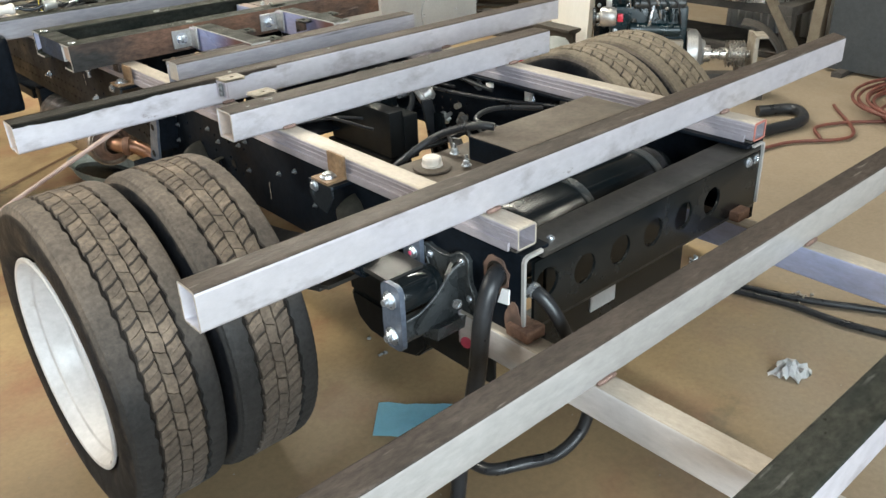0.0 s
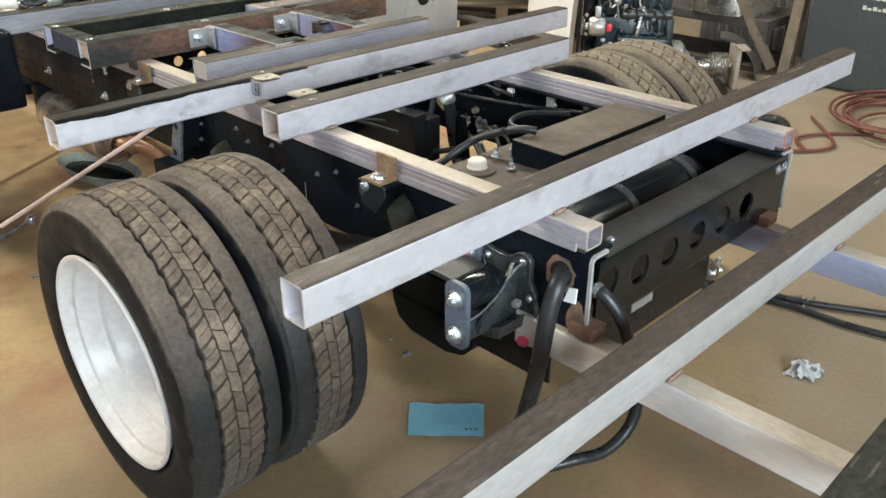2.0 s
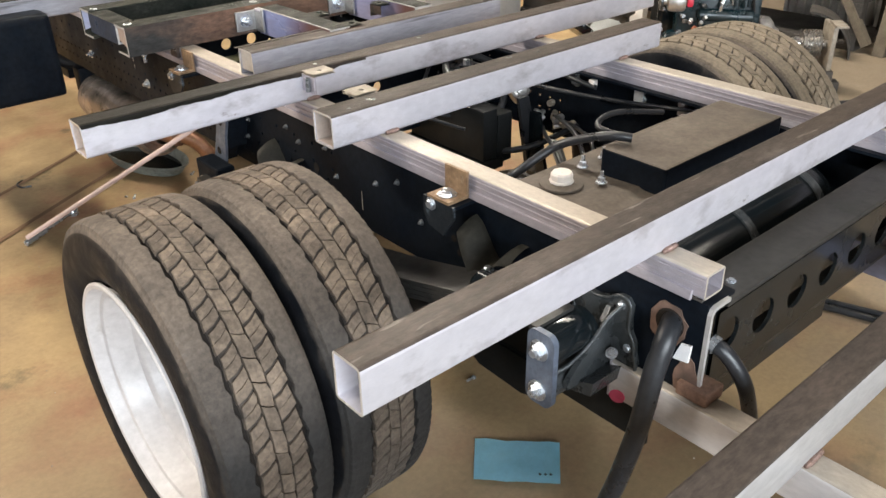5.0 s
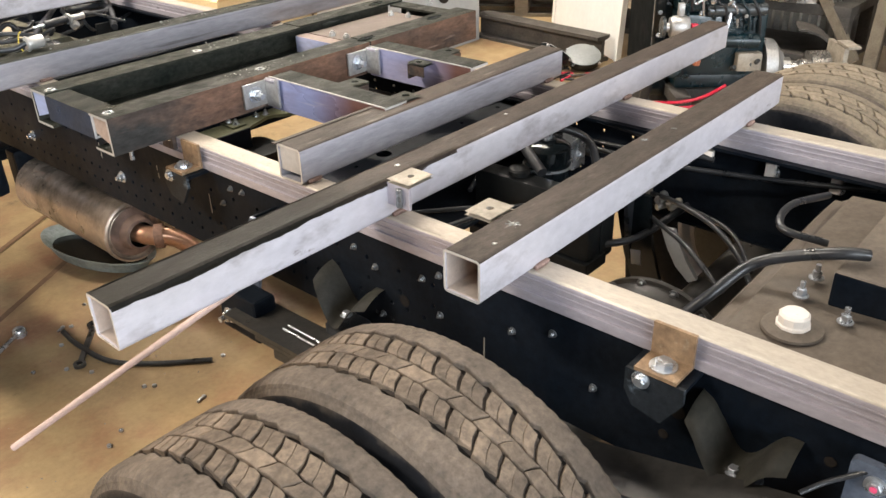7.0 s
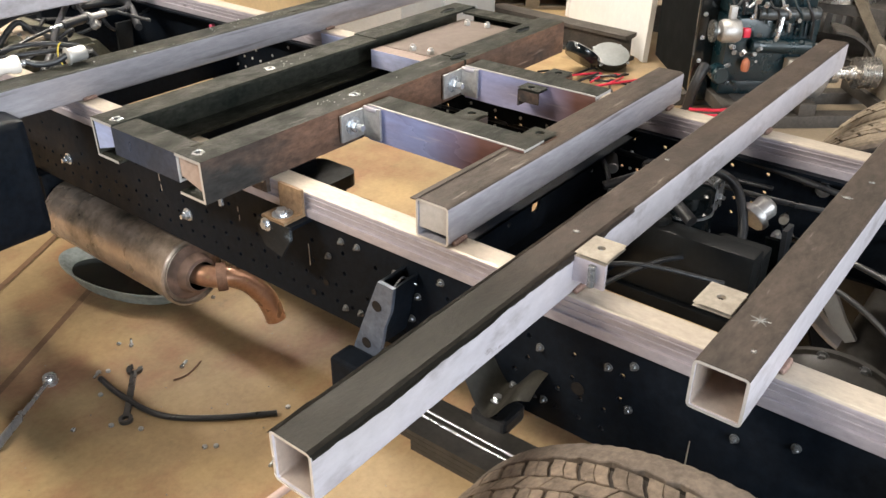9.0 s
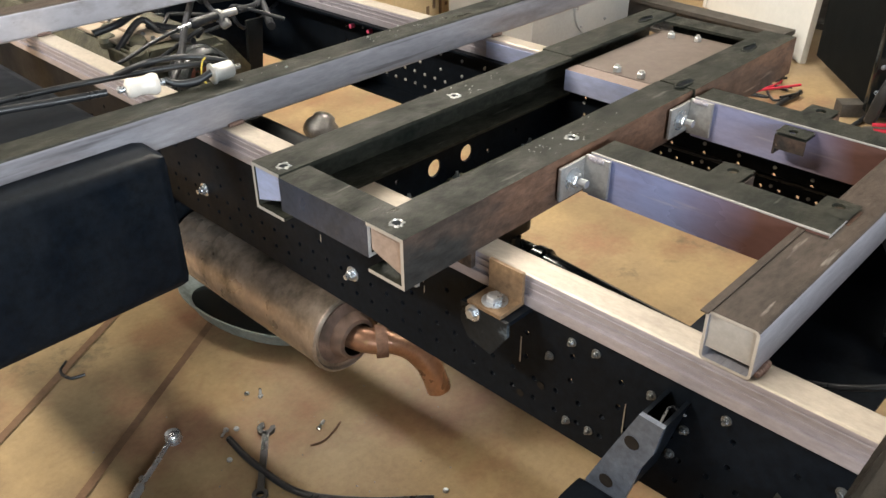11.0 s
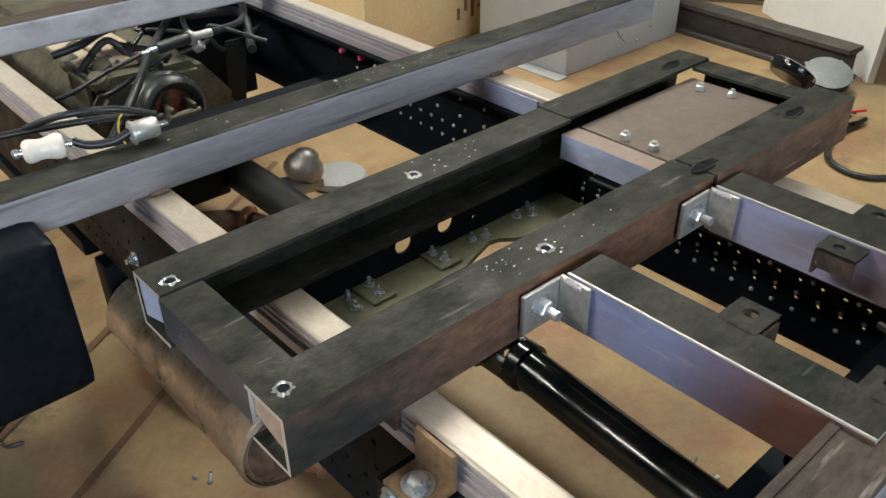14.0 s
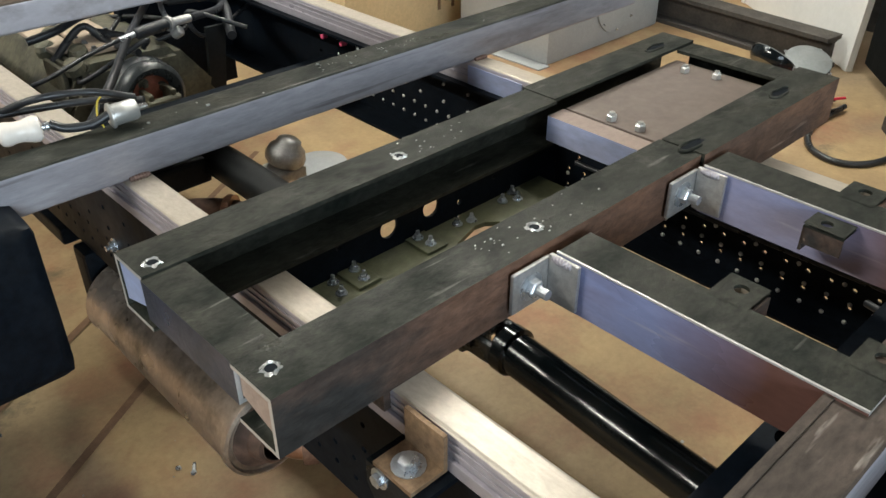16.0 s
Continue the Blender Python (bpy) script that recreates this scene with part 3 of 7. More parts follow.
# rear crossmember: a pierced face with a lip above, closed by the rail ends
bm = bmesh.new()
holed(bm, lambda u, v, d: (u, -0.004 + d, v), 0.032, XR - 0.01, 0.545, 0.690, [(0.068 + 0.1165 * i, 0.618 + (0.014 if i == 0 else 0), 0.034) for i in range(6)], 0.007, 24)
rc = part("crossmember", bm, M_GUARD, truck, "gloss black rear crossmember with six round holes")
parts_of(rc, "flange", M_DUSTBLK, (box(0.055, XR - 0.01, -0.004, 0.085, 0.690, 0.700, 0.004), box(0.032, XR - 0.01, -0.004, 0.05, 0.538, 0.545)))
for x, sgn in ((0.0, 1), (XR, -1)):
    bm = bmesh.new()
    lip = [(-0.001, 0.548), (-0.001, 0.700), (0.003, 0.7095), (0.012, 0.7135), (0.052, 0.7135), (0.052, 0.7070), (0.014, 0.7065), (0.008, 0.7035), (0.0055, 0.698), (0.0055, 0.548)]
    prism(bm, [(x + sgn * u, v) for u, v in lip], "y", -0.008, -0.0005)
    part("rail_end", bm, M_EDGE, truck, "bare cut edge of the rail end")
for x in (0.80, 0.835):
    bolt(truck, (x, -0.004, 0.672), (0, -1, 0), 0.008, 0.006)
bolt(truck, (0.115, 0.03, 0.700), (0, 0, 1), 0.0055, 0.004)
for y, z0, z1 in ((3.0, 0.53, 0.62),):
    bm = bmesh.new()
    prism(bm, [(y, z0), (y + 0.09, z0), (y + 0.09, z0 + 0.008), (y + 0.008, z0 + 0.008), (y + 0.008, z1 - 0.008), (y + 0.09, z1 - 0.008), (y + 0.09, z1), (y, z1)], "x", 0.007, XR - 0.007)
    part("crossmember", bm, M_RAIL, truck)
bm = bmesh.new()
holed(bm, lambda u, v, d: (u, 2.275 + d, v), 0.008, XR - 0.008, 0.53, 0.70, [(0.16, 0.60, 0.006), (0.262, 0.625, 0.006), (0.378, 0.616, 0.021), (0.484, 0.618, 0.021), (0.56, 0.60, 0.006), (0.66, 0.62, 0.006)], 0.007, 20)
hc = part("crossmember", bm, M_RAIL, truck, "black crossmember with two round holes")
parts_of(hc, "flange", M_RAIL, (box(0.008, XR - 0.008, 2.275, 2.35, 0.70, 0.707), box(0.008, XR - 0.008, 2.275, 2.35, 0.523, 0.53)))
# olive bracket plate on the crossmember under the channel frame
bm = bmesh.new()
prism(bm, [(0.16, 2.188), (0.455, 2.188), (0.49, 2.202), (0.55, 2.222), (0.575, 2.218), (0.60, 2.196), (0.66, 2.165), (0.74, 2.13), (0.80, 2.12), (0.80, 2.272), (0.16, 2.272)], "z", 0.562, 0.572)
M_OLIVE = mat("olive_primer", (0.115, 0.115, 0.058), (0.055, 0.058, 0.033), 0.55, s1=8, grain=0.25, bump=0.2)
oc = part("crossmember", bm, M_OLIVE, truck, "olive primed crossmember plate with bolts")
parts_of(oc, "lip", M_RAIL, (box(0.16, 0.455, 2.181, 2.1875, 0.51, 0.572, 0.002),))
bm = bmesh.new()
prism(bm, round_rect(0.17, 0.54, 2.105, 2.262, 0.035, 5), "z", 0.468, 0.505)
part("bearing_bracket", bm, M_MATT, truck, "matt black centre bearing bracket with rounded corners")
for x0, x1 in ((0.250, 0.300), (0.412, 0.462)):
    parts_of(oc, "lug_plate", M_OLIVE, (box(x0, x1, 2.205, 2.272, 0.5725, 0.578, 0.002),), "olive lug plate")
for x, y in ((0.232, 2.258), (0.224, 2.223), (0.280, 2.258), (0.276, 2.225), (0.433, 2.258), (0.438, 2.227), (0.53, 2.25), (0.56, 2.24), (0.66, 2.25), (0.69, 2.235), (0.70, 2.26)):
    bolt(oc, (x, y, 0.578 if 0.245 < x < 0.47 else 0.572), (0, 0, 1), 0.007, 0.007, 0.008)

# hanging plate behind the crossmember, with its label
bm = bmesh.new()
block(bm, 0.18, 0.71, 0.095, 0.105, 0.33, 0.66, 0.002)
plate = part("tank_guard", bm, M_GUARD, truck, "gloss black guard plate")
parts_of(plate, "flange", M_GLOSS, (box(0.18, 0.71, 0.105, 0.22, 0.325, 0.333, 0.002),))
bm = bmesh.new()
block(bm, 0.335, 0.425, 0.0915, 0.0945, 0.405, 0.452)
part("label", bm, M_LABEL, plate, "blank grey label")

# air tank along the crossmember, with a strap
bm = bmesh.new()
lathe(bm, (0.13, 0.205, 0.605), (1, 0, 0), [(0, 0), (0.05, 0.006), (0.082, 0.03), (0.09, 0.06), (0.09, 0.54), (0.082, 0.57), (0.05, 0.594), (0, 0.6)], 32)
tank = smooth(part("air_tank", bm, M_GLOSS, truck, "gloss black cylindrical air tank"))
for x in (0.36, 0.62):
    bm = bmesh.new()
    lathe(bm, (x, 0.205, 0.605), (1, 0, 0), [(0.09, 0), (0.094, 0), (0.094, 0.022), (0.09, 0.022)], 32, closed=True)
    smooth(part("strap", bm, M_CASTBLK, tank))

# fuel tank between the rails, with a raised cover and filler cap
bm = bmesh.new()
prism(bm, [(0.30, 0.40), (0.58, 0.40), (0.625, 0.46), (0.625, 0.63), (0.585, 0.692), (0.34, 0.706), (0.30, 0.69)], "x", 0.084, 0.78)
bmesh.ops.bevel(bm, geom=list(bm.edges), offset=0.02, segments=3, affect="EDGES")
bm.normal_update()
for f in bm.faces:
    f.material_index = 0 if f.normal.z > 0.35 else 1
ftank = smooth(part("fuel_tank", bm, (M_DUSTY, M_MATT), truck, "dusty brown steel fuel tank"))
bm = bmesh.new()
block(bm, 0.302, 0.75, 0.30, 0.462, 0.698, 0.760, 0.006, 0)
for f in bm.faces:
    f.material_index = 1 if f.normal.z < 0.5 else 0
cover = part("cover", bm, (M_DUSTY, M_RAIL), ftank, "dust covered black cover")
bm = bmesh.new()
lathe(bm, (0.197, 0.478, 0.704), (0, 0, 1), [(0, 0), (0.026, 0.0), (0.026, 0.010), (0.0235, 0.012), (0.0235, 0.024), (0.020, 0.028), (0, 0.028)], 10)
part("filler_cap", bm, M_NYLON, ftank, "dirty white filler cap")
bm = bmesh.new()
lathe(bm, (0.197, 0.478, 0.703), (0, 0, 1), [(0.0, 0), (0.046, 0.0), (0.045, 0.004), (0.032, 0.007), (0, 0.007)], 28)
smooth(part("filler_collar", bm, M_DUSTY, ftank))
bm = bmesh.new()
prism(bm, [(0.315, 0.398), (0.315, 0.345), (0.35, 0.308), (0.40, 0.300), (0.53, 0.300), (0.575, 0.325), (0.595, 0.37), (0.60, 0.398)], "x", 0.012, 0.84)
prism(bm, [(0.315, 0.399), (0.60, 0.399), (0.60, 0.498), (0.315, 0.498)], "x", 0.012, 0.083)
bmesh.ops.bevel(bm, geom=list(bm.edges), offset=0.006, segments=2, affect="EDGES")
smooth(part("lower_shell", bm, M_MATT, ftank, "black lower half of the tank"))
parts_of(ftank, "side_guard", M_MATT, (box(0.010, 0.017, 0.085, 0.312, 0.368, 0.500, 0.002),), "black side guard")
for x, y in ((0.29, 0.50), (0.36, 0.50), (0.255, 0.42)):
    bolt(ftank, (x, y, 0.708), (0, 0, 1), 0.008, 0.012, 0.012)


# ---- wheels ----
def tyre_mesh():
    bm = bmesh.new()
    prof = [(0.264, -0.090), (0.272, -0.100), (0.30, -0.112), (0.335, -0.116), (0.365, -0.112), (0.376, -0.109), (0.386, -0.103), (0.389, -0.092), (0.389, 0.092), (0.386, 0.103), (0.376, 0.109), (0.365, 0.112), (0.335, 0.116), (0.30, 0.112), (0.272, 0.100), (0.264, 0.090), (0.259, 0.08), (0.259, -0.08)]
    lathe(bm, (0, 0, 0), (1, 0, 0), prof, 80, closed=True)
    for f in bm.faces:
        c = f.calc_center_median()
        rr = math.hypot(c.y, c.z)
        f.material_index = 1 if rr > 0.387 else 2 if rr > 0.374 else 0
    return bm


def tread_mesh(seed=3):
    """Worn drive tread: plain scalloped shoulder ribs, slanted lugs split by a sipe, and a zigzag centre row, with open grooves between them."""
    bm = bmesh.new()
    N = 54
    jit = random.Random(seed)
    da = 2 * math.pi / N

    def at(a, x, r):
        return bm.verts.new((x, r * math.cos(a), r * math.sin(a)))

    def lug(pts, r1, r0=0.3885, chamfer=0.0012, wob=0.0007):
        ca, cx = sum(p[0] for p in pts) / len(pts), sum(p[1] for p in pts) / len(pts)
        dr = jit.uniform(-0.0010, 0.0005)
        n = len(pts)
        out = [(a + jit.uniform(-wob, wob) / 0.4, x + jit.uniform(-wob, wob)) for a, x in pts]
        low = [at(a, x, r0) for a, x in out]
        mid = [at(a, x, r1 + dr - chamfer - (0.0045 if abs(x) > 0.0975 else 0)) for a, x in out]
        top = []
        for a, x in out:
            d = max(1e-6, math.hypot((a - ca) * 0.4, x - cx))
            k = 1 - min(0.3, 1.5 * chamfer / d)
            top.append(at(ca + (a - ca) * k, cx + (x - cx) * k, r1 + dr - (0.0045 if abs(x) > 0.0975 else 0)))
        quad(bm, top)
        for p, q in ((low, mid), (mid, top)):
            for i in range(n):
                quad(bm, (p[i], p[(i + 1) % n], q[(i + 1) % n], q[i]))

    def slant(x):
        return -0.34 * da * x / 0.03

    def rib(sgn):
        """One unbroken shoulder rib whose inner edge is scalloped."""
        rows = []
        inner = [0.0540, 0.0555, 0.0570, 0.0585, 0.0598, 0.0560]
        for k in range(N * 6):
            a = k * da / 6
            x = inner[k % 6] + jit.uniform(-0.0004, 0.0004)
            w = jit.uniform(-0.0004, 0.0004)
            notch = 0.0012 if k % 3 == 0 else 0.0
            rows.append([at(a, sgn * p, r) for p, r in ((x, 0.3885), (x + 0.0004, 0.3972), (x + 0.0018, 0.3985 + w), (0.080, 0.3982 + w), (0.0935 - notch, 0.3958 + w), (0.1015 - notch, 0.3915 - notch * 0.5), (0.1045, 0.3845))])
        for k in range(len(rows)):
            p, q = rows[k], rows[(k + 1) % len(rows)]
            for j in range(6):
                quad(bm, (p[j], q[j], q[j + 1], p[j + 1]), 1)

    rib(-1)
    rib(1)
    # shallow floor between the lugs, its shade put into a darker colour
    for sgn in (-1, 1):
        rows = [[at(k * da / 3, sgn * p, r) for p, r in ((0.0148, 0.3885), (0.0152, 0.3945), (0.0470, 0.3945), (0.0486, 0.3885))] for k in range(N * 3)]
        for k in range(len(rows)):
            p, q = rows[k], rows[(k + 1) % len(rows)]
            for j in range(3):
                quad(bm, (p[j], q[j], q[j + 1], p[j + 1]), 2)
    for k in range(N):
        a = k * da
        for s in (-1, 1):
            # slanted lug in two halves, saw-toothed towards the shoulder
            x0, x1, xm = s * 0.0158, s * 0.0478, s * 0.031
            zig = 0.09 * da
            for lo, hi, saw in ((0.02, 0.445, 0.0), (0.457, 0.885, 0.0022)):
                lug([(a + lo * da + slant(x0), x0), (a + lo * da + zig * 0.6 + slant(xm), xm), (a + lo * da + slant(x1), x1 - s * (0.0016 - saw)), (a + hi * da + slant(x1), x1 + s * (0.0004 + saw)), (a + hi * da + zig * 0.6 + slant(xm), xm), (a + hi * da + slant(x0), x0), (a + (lo + hi) / 2 * da + slant(x0), x0 - s * 0.0014)], 0.400, chamfer=0.0009, wob=0.0004)
        # zigzag centre block
        g = 0.022 * da
        e = 0.16 * da
        lug([(a + g - e, -0.0125), (a + g, 0.0), (a + g + 0.5 * e, 0.0110), (a + 0.45 * da + 0.5 * e, 0.0138), (a + da - g + 0.5 * e, 0.0110), (a + da - g, 0.0), (a + da - g - e, -0.0125), (a + 0.55 * da - e, -0.0108)], 0.400, chamfer=0.0010)
    return bm


def rim_mesh():
    bm = bmesh.new()
    prof = [(0.262, -0.100), (0.270, -0.104), (0.271, -0.109), (0.266, -0.112), (0.258, -0.110), (0.253, -0.100), (0.251, -0.086), (0.248, -0.082), (0.238, -0.079), (0.233, -0.072), (0.231, -0.030), (0.228, -0.024), (0.214, -0.019), (0.209, -0.012), (0.208, 0.040), (0.205, 0.048), (0.196, 0.055), (0.188, 0.075), (0.175, 0.084), (0.15, 0.088), (0.12, 0.084), (0.10, 0.075), (0.085, 0.073), (0, 0.073)]
    lathe(bm, (0, 0, 0), (1, 0, 0), prof, 72)
    return bm


parts = {}
parts["tread", 1] = part("tread", tread_mesh(3), (M_TREAD, M_SHOULDER, M_TSHADE))
parts["tyre"] = smooth(part("tyre", tyre_mesh(), (M_RUBBER, M_RECESS, M_SHOULDER)), 50)
parts["rim"] = smooth(part("rim", rim_mesh(), M_WHITE), 35)
parts["tread", 2] = part("tread", tread_mesh(8), (M_TREAD_LIT, M_TREAD_LIT, M_TSHADE))


def wheel(x, outward, turn, label):
    w = new("wheel")
    w.parent = truck
    w.location = (x, AXLE, RT)
    w.rotation_euler = (radians(turn), 0, 0 if outward < 0 else math.pi)
    w["label"] = label
    w.scale = (0.95, 0.95, 0.95)
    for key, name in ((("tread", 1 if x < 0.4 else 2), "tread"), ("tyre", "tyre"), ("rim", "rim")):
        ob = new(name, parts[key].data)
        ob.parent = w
    for k in range(8):
        bm = bmesh.new()
        t = 2 * math.pi * k / 8
        hexbolt(bm, (0.083, 0.158 * math.cos(t), 0.158 * math.sin(t)), (-1, 0, 0), 0.015, 0.02, 0.012)
        part("lug_nut", bm, M_CASTBLK, w)
    return w


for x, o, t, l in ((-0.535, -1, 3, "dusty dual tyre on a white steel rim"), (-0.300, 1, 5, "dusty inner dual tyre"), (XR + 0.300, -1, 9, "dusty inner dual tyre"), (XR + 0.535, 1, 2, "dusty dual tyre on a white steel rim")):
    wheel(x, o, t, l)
for ob in parts.values():
    bpy.data.objects.remove(ob)
# unseen brake backing discs inside the wheels, added to darken the floor behind
for x in (-0.20, XR + 0.17):
    bm = bmesh.new()
    lathe(bm, (x, AXLE, RT), (1, 0, 0), [(0.06, 0), (0.19, 0.0), (0.20, 0.008), (0.20, 0.025), (0.06, 0.03)], 36, closed=True)
    smooth(part("brake_disc", bm, M_DUSTBLK, truck, "dusty black backing disc added inside the wheel"), 40)
# axle and differential
bm = bmesh.new()
cyl(bm, (-0.46, AXLE, RT), (XR + 0.46, AXLE, RT), 0.055, 20)
lathe(bm, (0.30, AXLE, RT), (1, 0, 0), [(0.055, 0), (0.075, 0.012), (0.108, 0.040), (0.136, 0.070), (0.155, 0.100), (0.164, 0.125), (0.172, 0.126), (0.172, 0.138), (0.164, 0.139), (0.155, 0.160), (0.136, 0.190), (0.108, 0.220), (0.075, 0.248), (0.055, 0.26)], 48)
ax_ = smooth(part("axle", bm, M_DUSTBLK, truck, "dusty black rear axle housing"), 40)
for k in range(14):
    a_ = 2 * math.pi * k / 14
    bolt(ax_, (0.426, AXLE + 0.160 * math.cos(a_), RT + 0.160 * math.sin(a_)), (-1, 0, 0), 0.008, 0.007, 0.0, M_DKBOLT)
# drive shaft with universal joint
bm = bmesh.new()
cyl(bm, (0.41, 0.98, 0.39), (0.465, 2.02, 0.418), 0.041, 32)
lathe(bm, (0.465, 2.02, 0.418), (0.03, 1, 0), [(0.041, 0), (0.049, 0.004), (0.049, 0.03), (0.03, 0.045), (0, 0.045)], 20)
shaft = smooth(part("drive_shaft", bm, M_GLOSS, truck, "gloss black propeller shaft"))
bm = bmesh.new()
for s in (-1, 1):
    block(bm, 0.467 + s * 0.036 - 0.009, 0.467 + s * 0.036 + 0.009, 2.05, 2.125, 0.395, 0.44, 0.006)
cyl(bm, (0.415, 2.11, 0.418), (0.52, 2.11, 0.418), 0.015, 14)
cyl(bm, (0.467, 2.11, 0.367), (0.467, 2.11, 0.47), 0.015, 14)
block(bm, 0.425, 0.51, 2.125, 2.16, 0.375, 0.462, 0.01)
part("universal_joint", bm, M_CASTBLK, shaft)
bm = bmesh.new()
cyl(bm, (0.467, 2.16, 0.415), (0.447, 3.14, 0.452), 0.046, 24)
smooth(part("drive_shaft", bm, M_MATT, truck, "dull black front propeller shaft"))
# exhaust pipe crossing under the front shaft, with its black mount
bm = bmesh.new()
sweep(bm, [(0.075, 2.80, 0.372), (0.11, 2.94, 0.37), (0.22, 3.02, 0.365), (0.33, 3.01, 0.36), (0.41, 2.94, 0.355), (0.46, 2.84, 0.345), (0.56, 2.80, 0.34)], 0.030, 18)
ex = smooth(part("exhaust_pipe", bm, M_BURNT, truck, "rust-brown exhaust pipe under the front shaft"))
parts_of(ex, "flange", M_PIPE, (lambda bm: lathe(bm, (0.405, 2.945, 0.355), (0.6, -0.8, 0), [(0.030, -0.010), (0.044, -0.010), (0.044, 0.010), (0.030, 0.010)], 24, closed=True),), "bronzed pipe flange")
parts_of(truck, "gearbox_mount", M_MATT, (box(0.24, 0.42, 3.04, 3.15, 0.40, 0.47, 0.012), box(0.27, 0.33, 3.05, 3.14, 0.47, 0.53, 0.008)), "black gearbox mount")

def hose(points, r, m, parent, label="", name="hose"):
    bm = bmesh.new()
    sweep(bm, points, r, 12)
    return smooth(part(name, bm, m, parent, label))


# left leaf springs, hangers and shackle
TOPL = [(0.215, 0.640), (0.30, 0.640), (0.40, 0.622), (0.60, 0.570), (0.80, 0.527), (1.00, 0.508), (1.20, 0.501), (1.36, 0.497), (1.49, 0.497)]


def leaf(y0, y1, drop, x0=-0.155, x1=-0.06, th=0.0095):
    up = [(p.x, p.y - drop) for p in spline([(y, z, 0) for y, z in TOPL], 5) if y0 <= p.x <= y1]
    bm = bmesh.new()
    prism(bm, up + [(y, z - th) for y, z in up[::-1]], "x", x0, x1)
    return bm


ls = part("leaf_spring", leaf(0.21, 1.50, 0.0), M_DUSTBLK, truck, "black leaf spring pack")
for k, (y0, y1) in enumerate(((0.30, 1.40), (0.36, 1.36), (0.42, 1.34))):
    part("leaf", leaf(y0, y1, 0.0105 * (k + 1)), M_DUSTBLK, ls)
for k, (y0, y1) in enumerate(((0.42, 1.20), (0.46, 1.16), (0.52, 1.10))):
    part("helper_leaf", leaf(y0, y1, 0.075 + 0.0105 * k), M_DUSTBLK, ls)
# two thin rods added for the bright lines along the spring
for dx in (0.0, 0.014):
    hose([(-0.118 + dx, 1.34, 0.503), (-0.120 + dx, 1.2, 0.506), (-0.122 + dx, 1.02, 0.513)], 0.0024, M_ZINC, ls, "thin bright rod along the leaf spring", "bright_rod")
# round shock bush on the spring end
bm = bmesh.new()
lathe(bm, (-0.150, 0.372, 0.648), (0.25, -1, -0.12), [(0, 0), (0.028, 0), (0.034, 0.005), (0.034, 0.055), (0.030, 0.057), (0.030, 0.075), (0.012, 0.08), (0, 0.08)], 28)
bu = smooth(part("spring_bush", bm, M_GLOSS, truck, "gloss black round bush"), 35)
for k in range(16):
    t = 2 * math.pi * k / 16
    d_, u_, v_ = frame_of((0.25, -1, -0.12))
    c_ = Vector((-0.150, 0.372, 0.648)) + d_ * 0.056 + (u_ * math.cos(t) + v_ * math.sin(t)) * 0.031
    bm = bmesh.new()
    cyl(bm, c_, c_ + d_ * 0.016, 0.0038, 6)
    part("tooth", bm, M_RAIL, bu)
# spring eye with its end ring
bm = bmesh.new()
lathe(bm, (-0.148, 0.205, 0.600), (1, 0, 0), [(0, 0), (0.033, 0), (0.035, 0.003), (0.035, 0.086), (0.040, 0.087), (0.040, 0.098), (0.034, 0.101), (0, 0.101)], 32)
smooth(part("spring_eye", bm, M_GLOSS, truck, "gloss black spring eye bush"), 35)
bm = bmesh.new()
prism(bm, round_rect(0.170, 0.230, 0.490, 0.640, 0.018, 5), "x", -0.161, -0.149)
sh = part("shackle", bm, M_SHACKLE, truck, "grey-blue shackle plate with two bolts")
for z in (0.603, 0.519):
    bolt(sh, (-0.161, 0.202, z), (-1, 0, 0), 0.013, 0.010, 0.006)
bm = bmesh.new()
prism(bm, round_rect(0.262, 0.318, 0.555, 0.700, 0.008), "x", -0.030, -0.018)
sp = part("shackle", bm, M_SHACKLE, truck, "dark plate with two red-marked bolts")
for z in (0.672, 0.632):
    b_ = bolt(sp, (-0.030, 0.285, z), (-1, 0, 0), 0.009, 0.006, 0.0)
    bm = bmesh.new()
    lathe(bm, (-0.0385, 0.285, z), (-1, 0, 0), [(0, 0.001), (0.0045, 0.001), (0.0045, 0), (0, 0)], 14)
    part("paint_dot", bm, M_PINK, b_, "red paint mark")
parts_of(sp, "pin", M_ZINC, (lambda bm: cyl(bm, (-0.034, 0.318, 0.565), (-0.034, 0.325, 0.60), 0.0035, 8),))
# cast hanger: scalloped base plate, rib, arm and pin boss
bm = bmesh.new()
pl_ = [(0.268, 0.648), (0.258, 0.656), (0.235, 0.650), (0.205, 0.648), (0.180, 0.655), (0.160, 0.668), (0.142, 0.668), (0.132, 0.656), (0.133, 0.630), (0.130, 0.605), (0.118, 0.585), (0.117, 0.565), (0.111, 0.545), (0.115, 0.520), (0.135, 0.505), (0.17, 0.500), (0.215, 0.525), (0.24, 0.58), (0.262, 0.62)]
prism(bm, pl_, "x", -0.012, -0.001)
hg = part("spring_hanger", bm, M_CASTBLK, truck, "black cast spring hanger")
# raised beads added along plate and rib, shaped to catch light as bright edges
bm = bmesh.new()
sweep(bm, [(-0.0125, y, z) for y, z in pl_ + pl_[:1]], 0.0034, 8, n=3)
smooth(part("rim", bm, M_CASTBLK, hg), 60)
bm = bmesh.new()
sweep(bm, [(-0.014, 0.150, 0.652), (-0.040, 0.158, 0.632), (-0.066, 0.168, 0.592), (-0.100, 0.182, 0.556), (-0.132, 0.196, 0.540)], 0.0042, 8)
smooth(part("rib_edge", bm, M_CASTBLK, hg), 60)


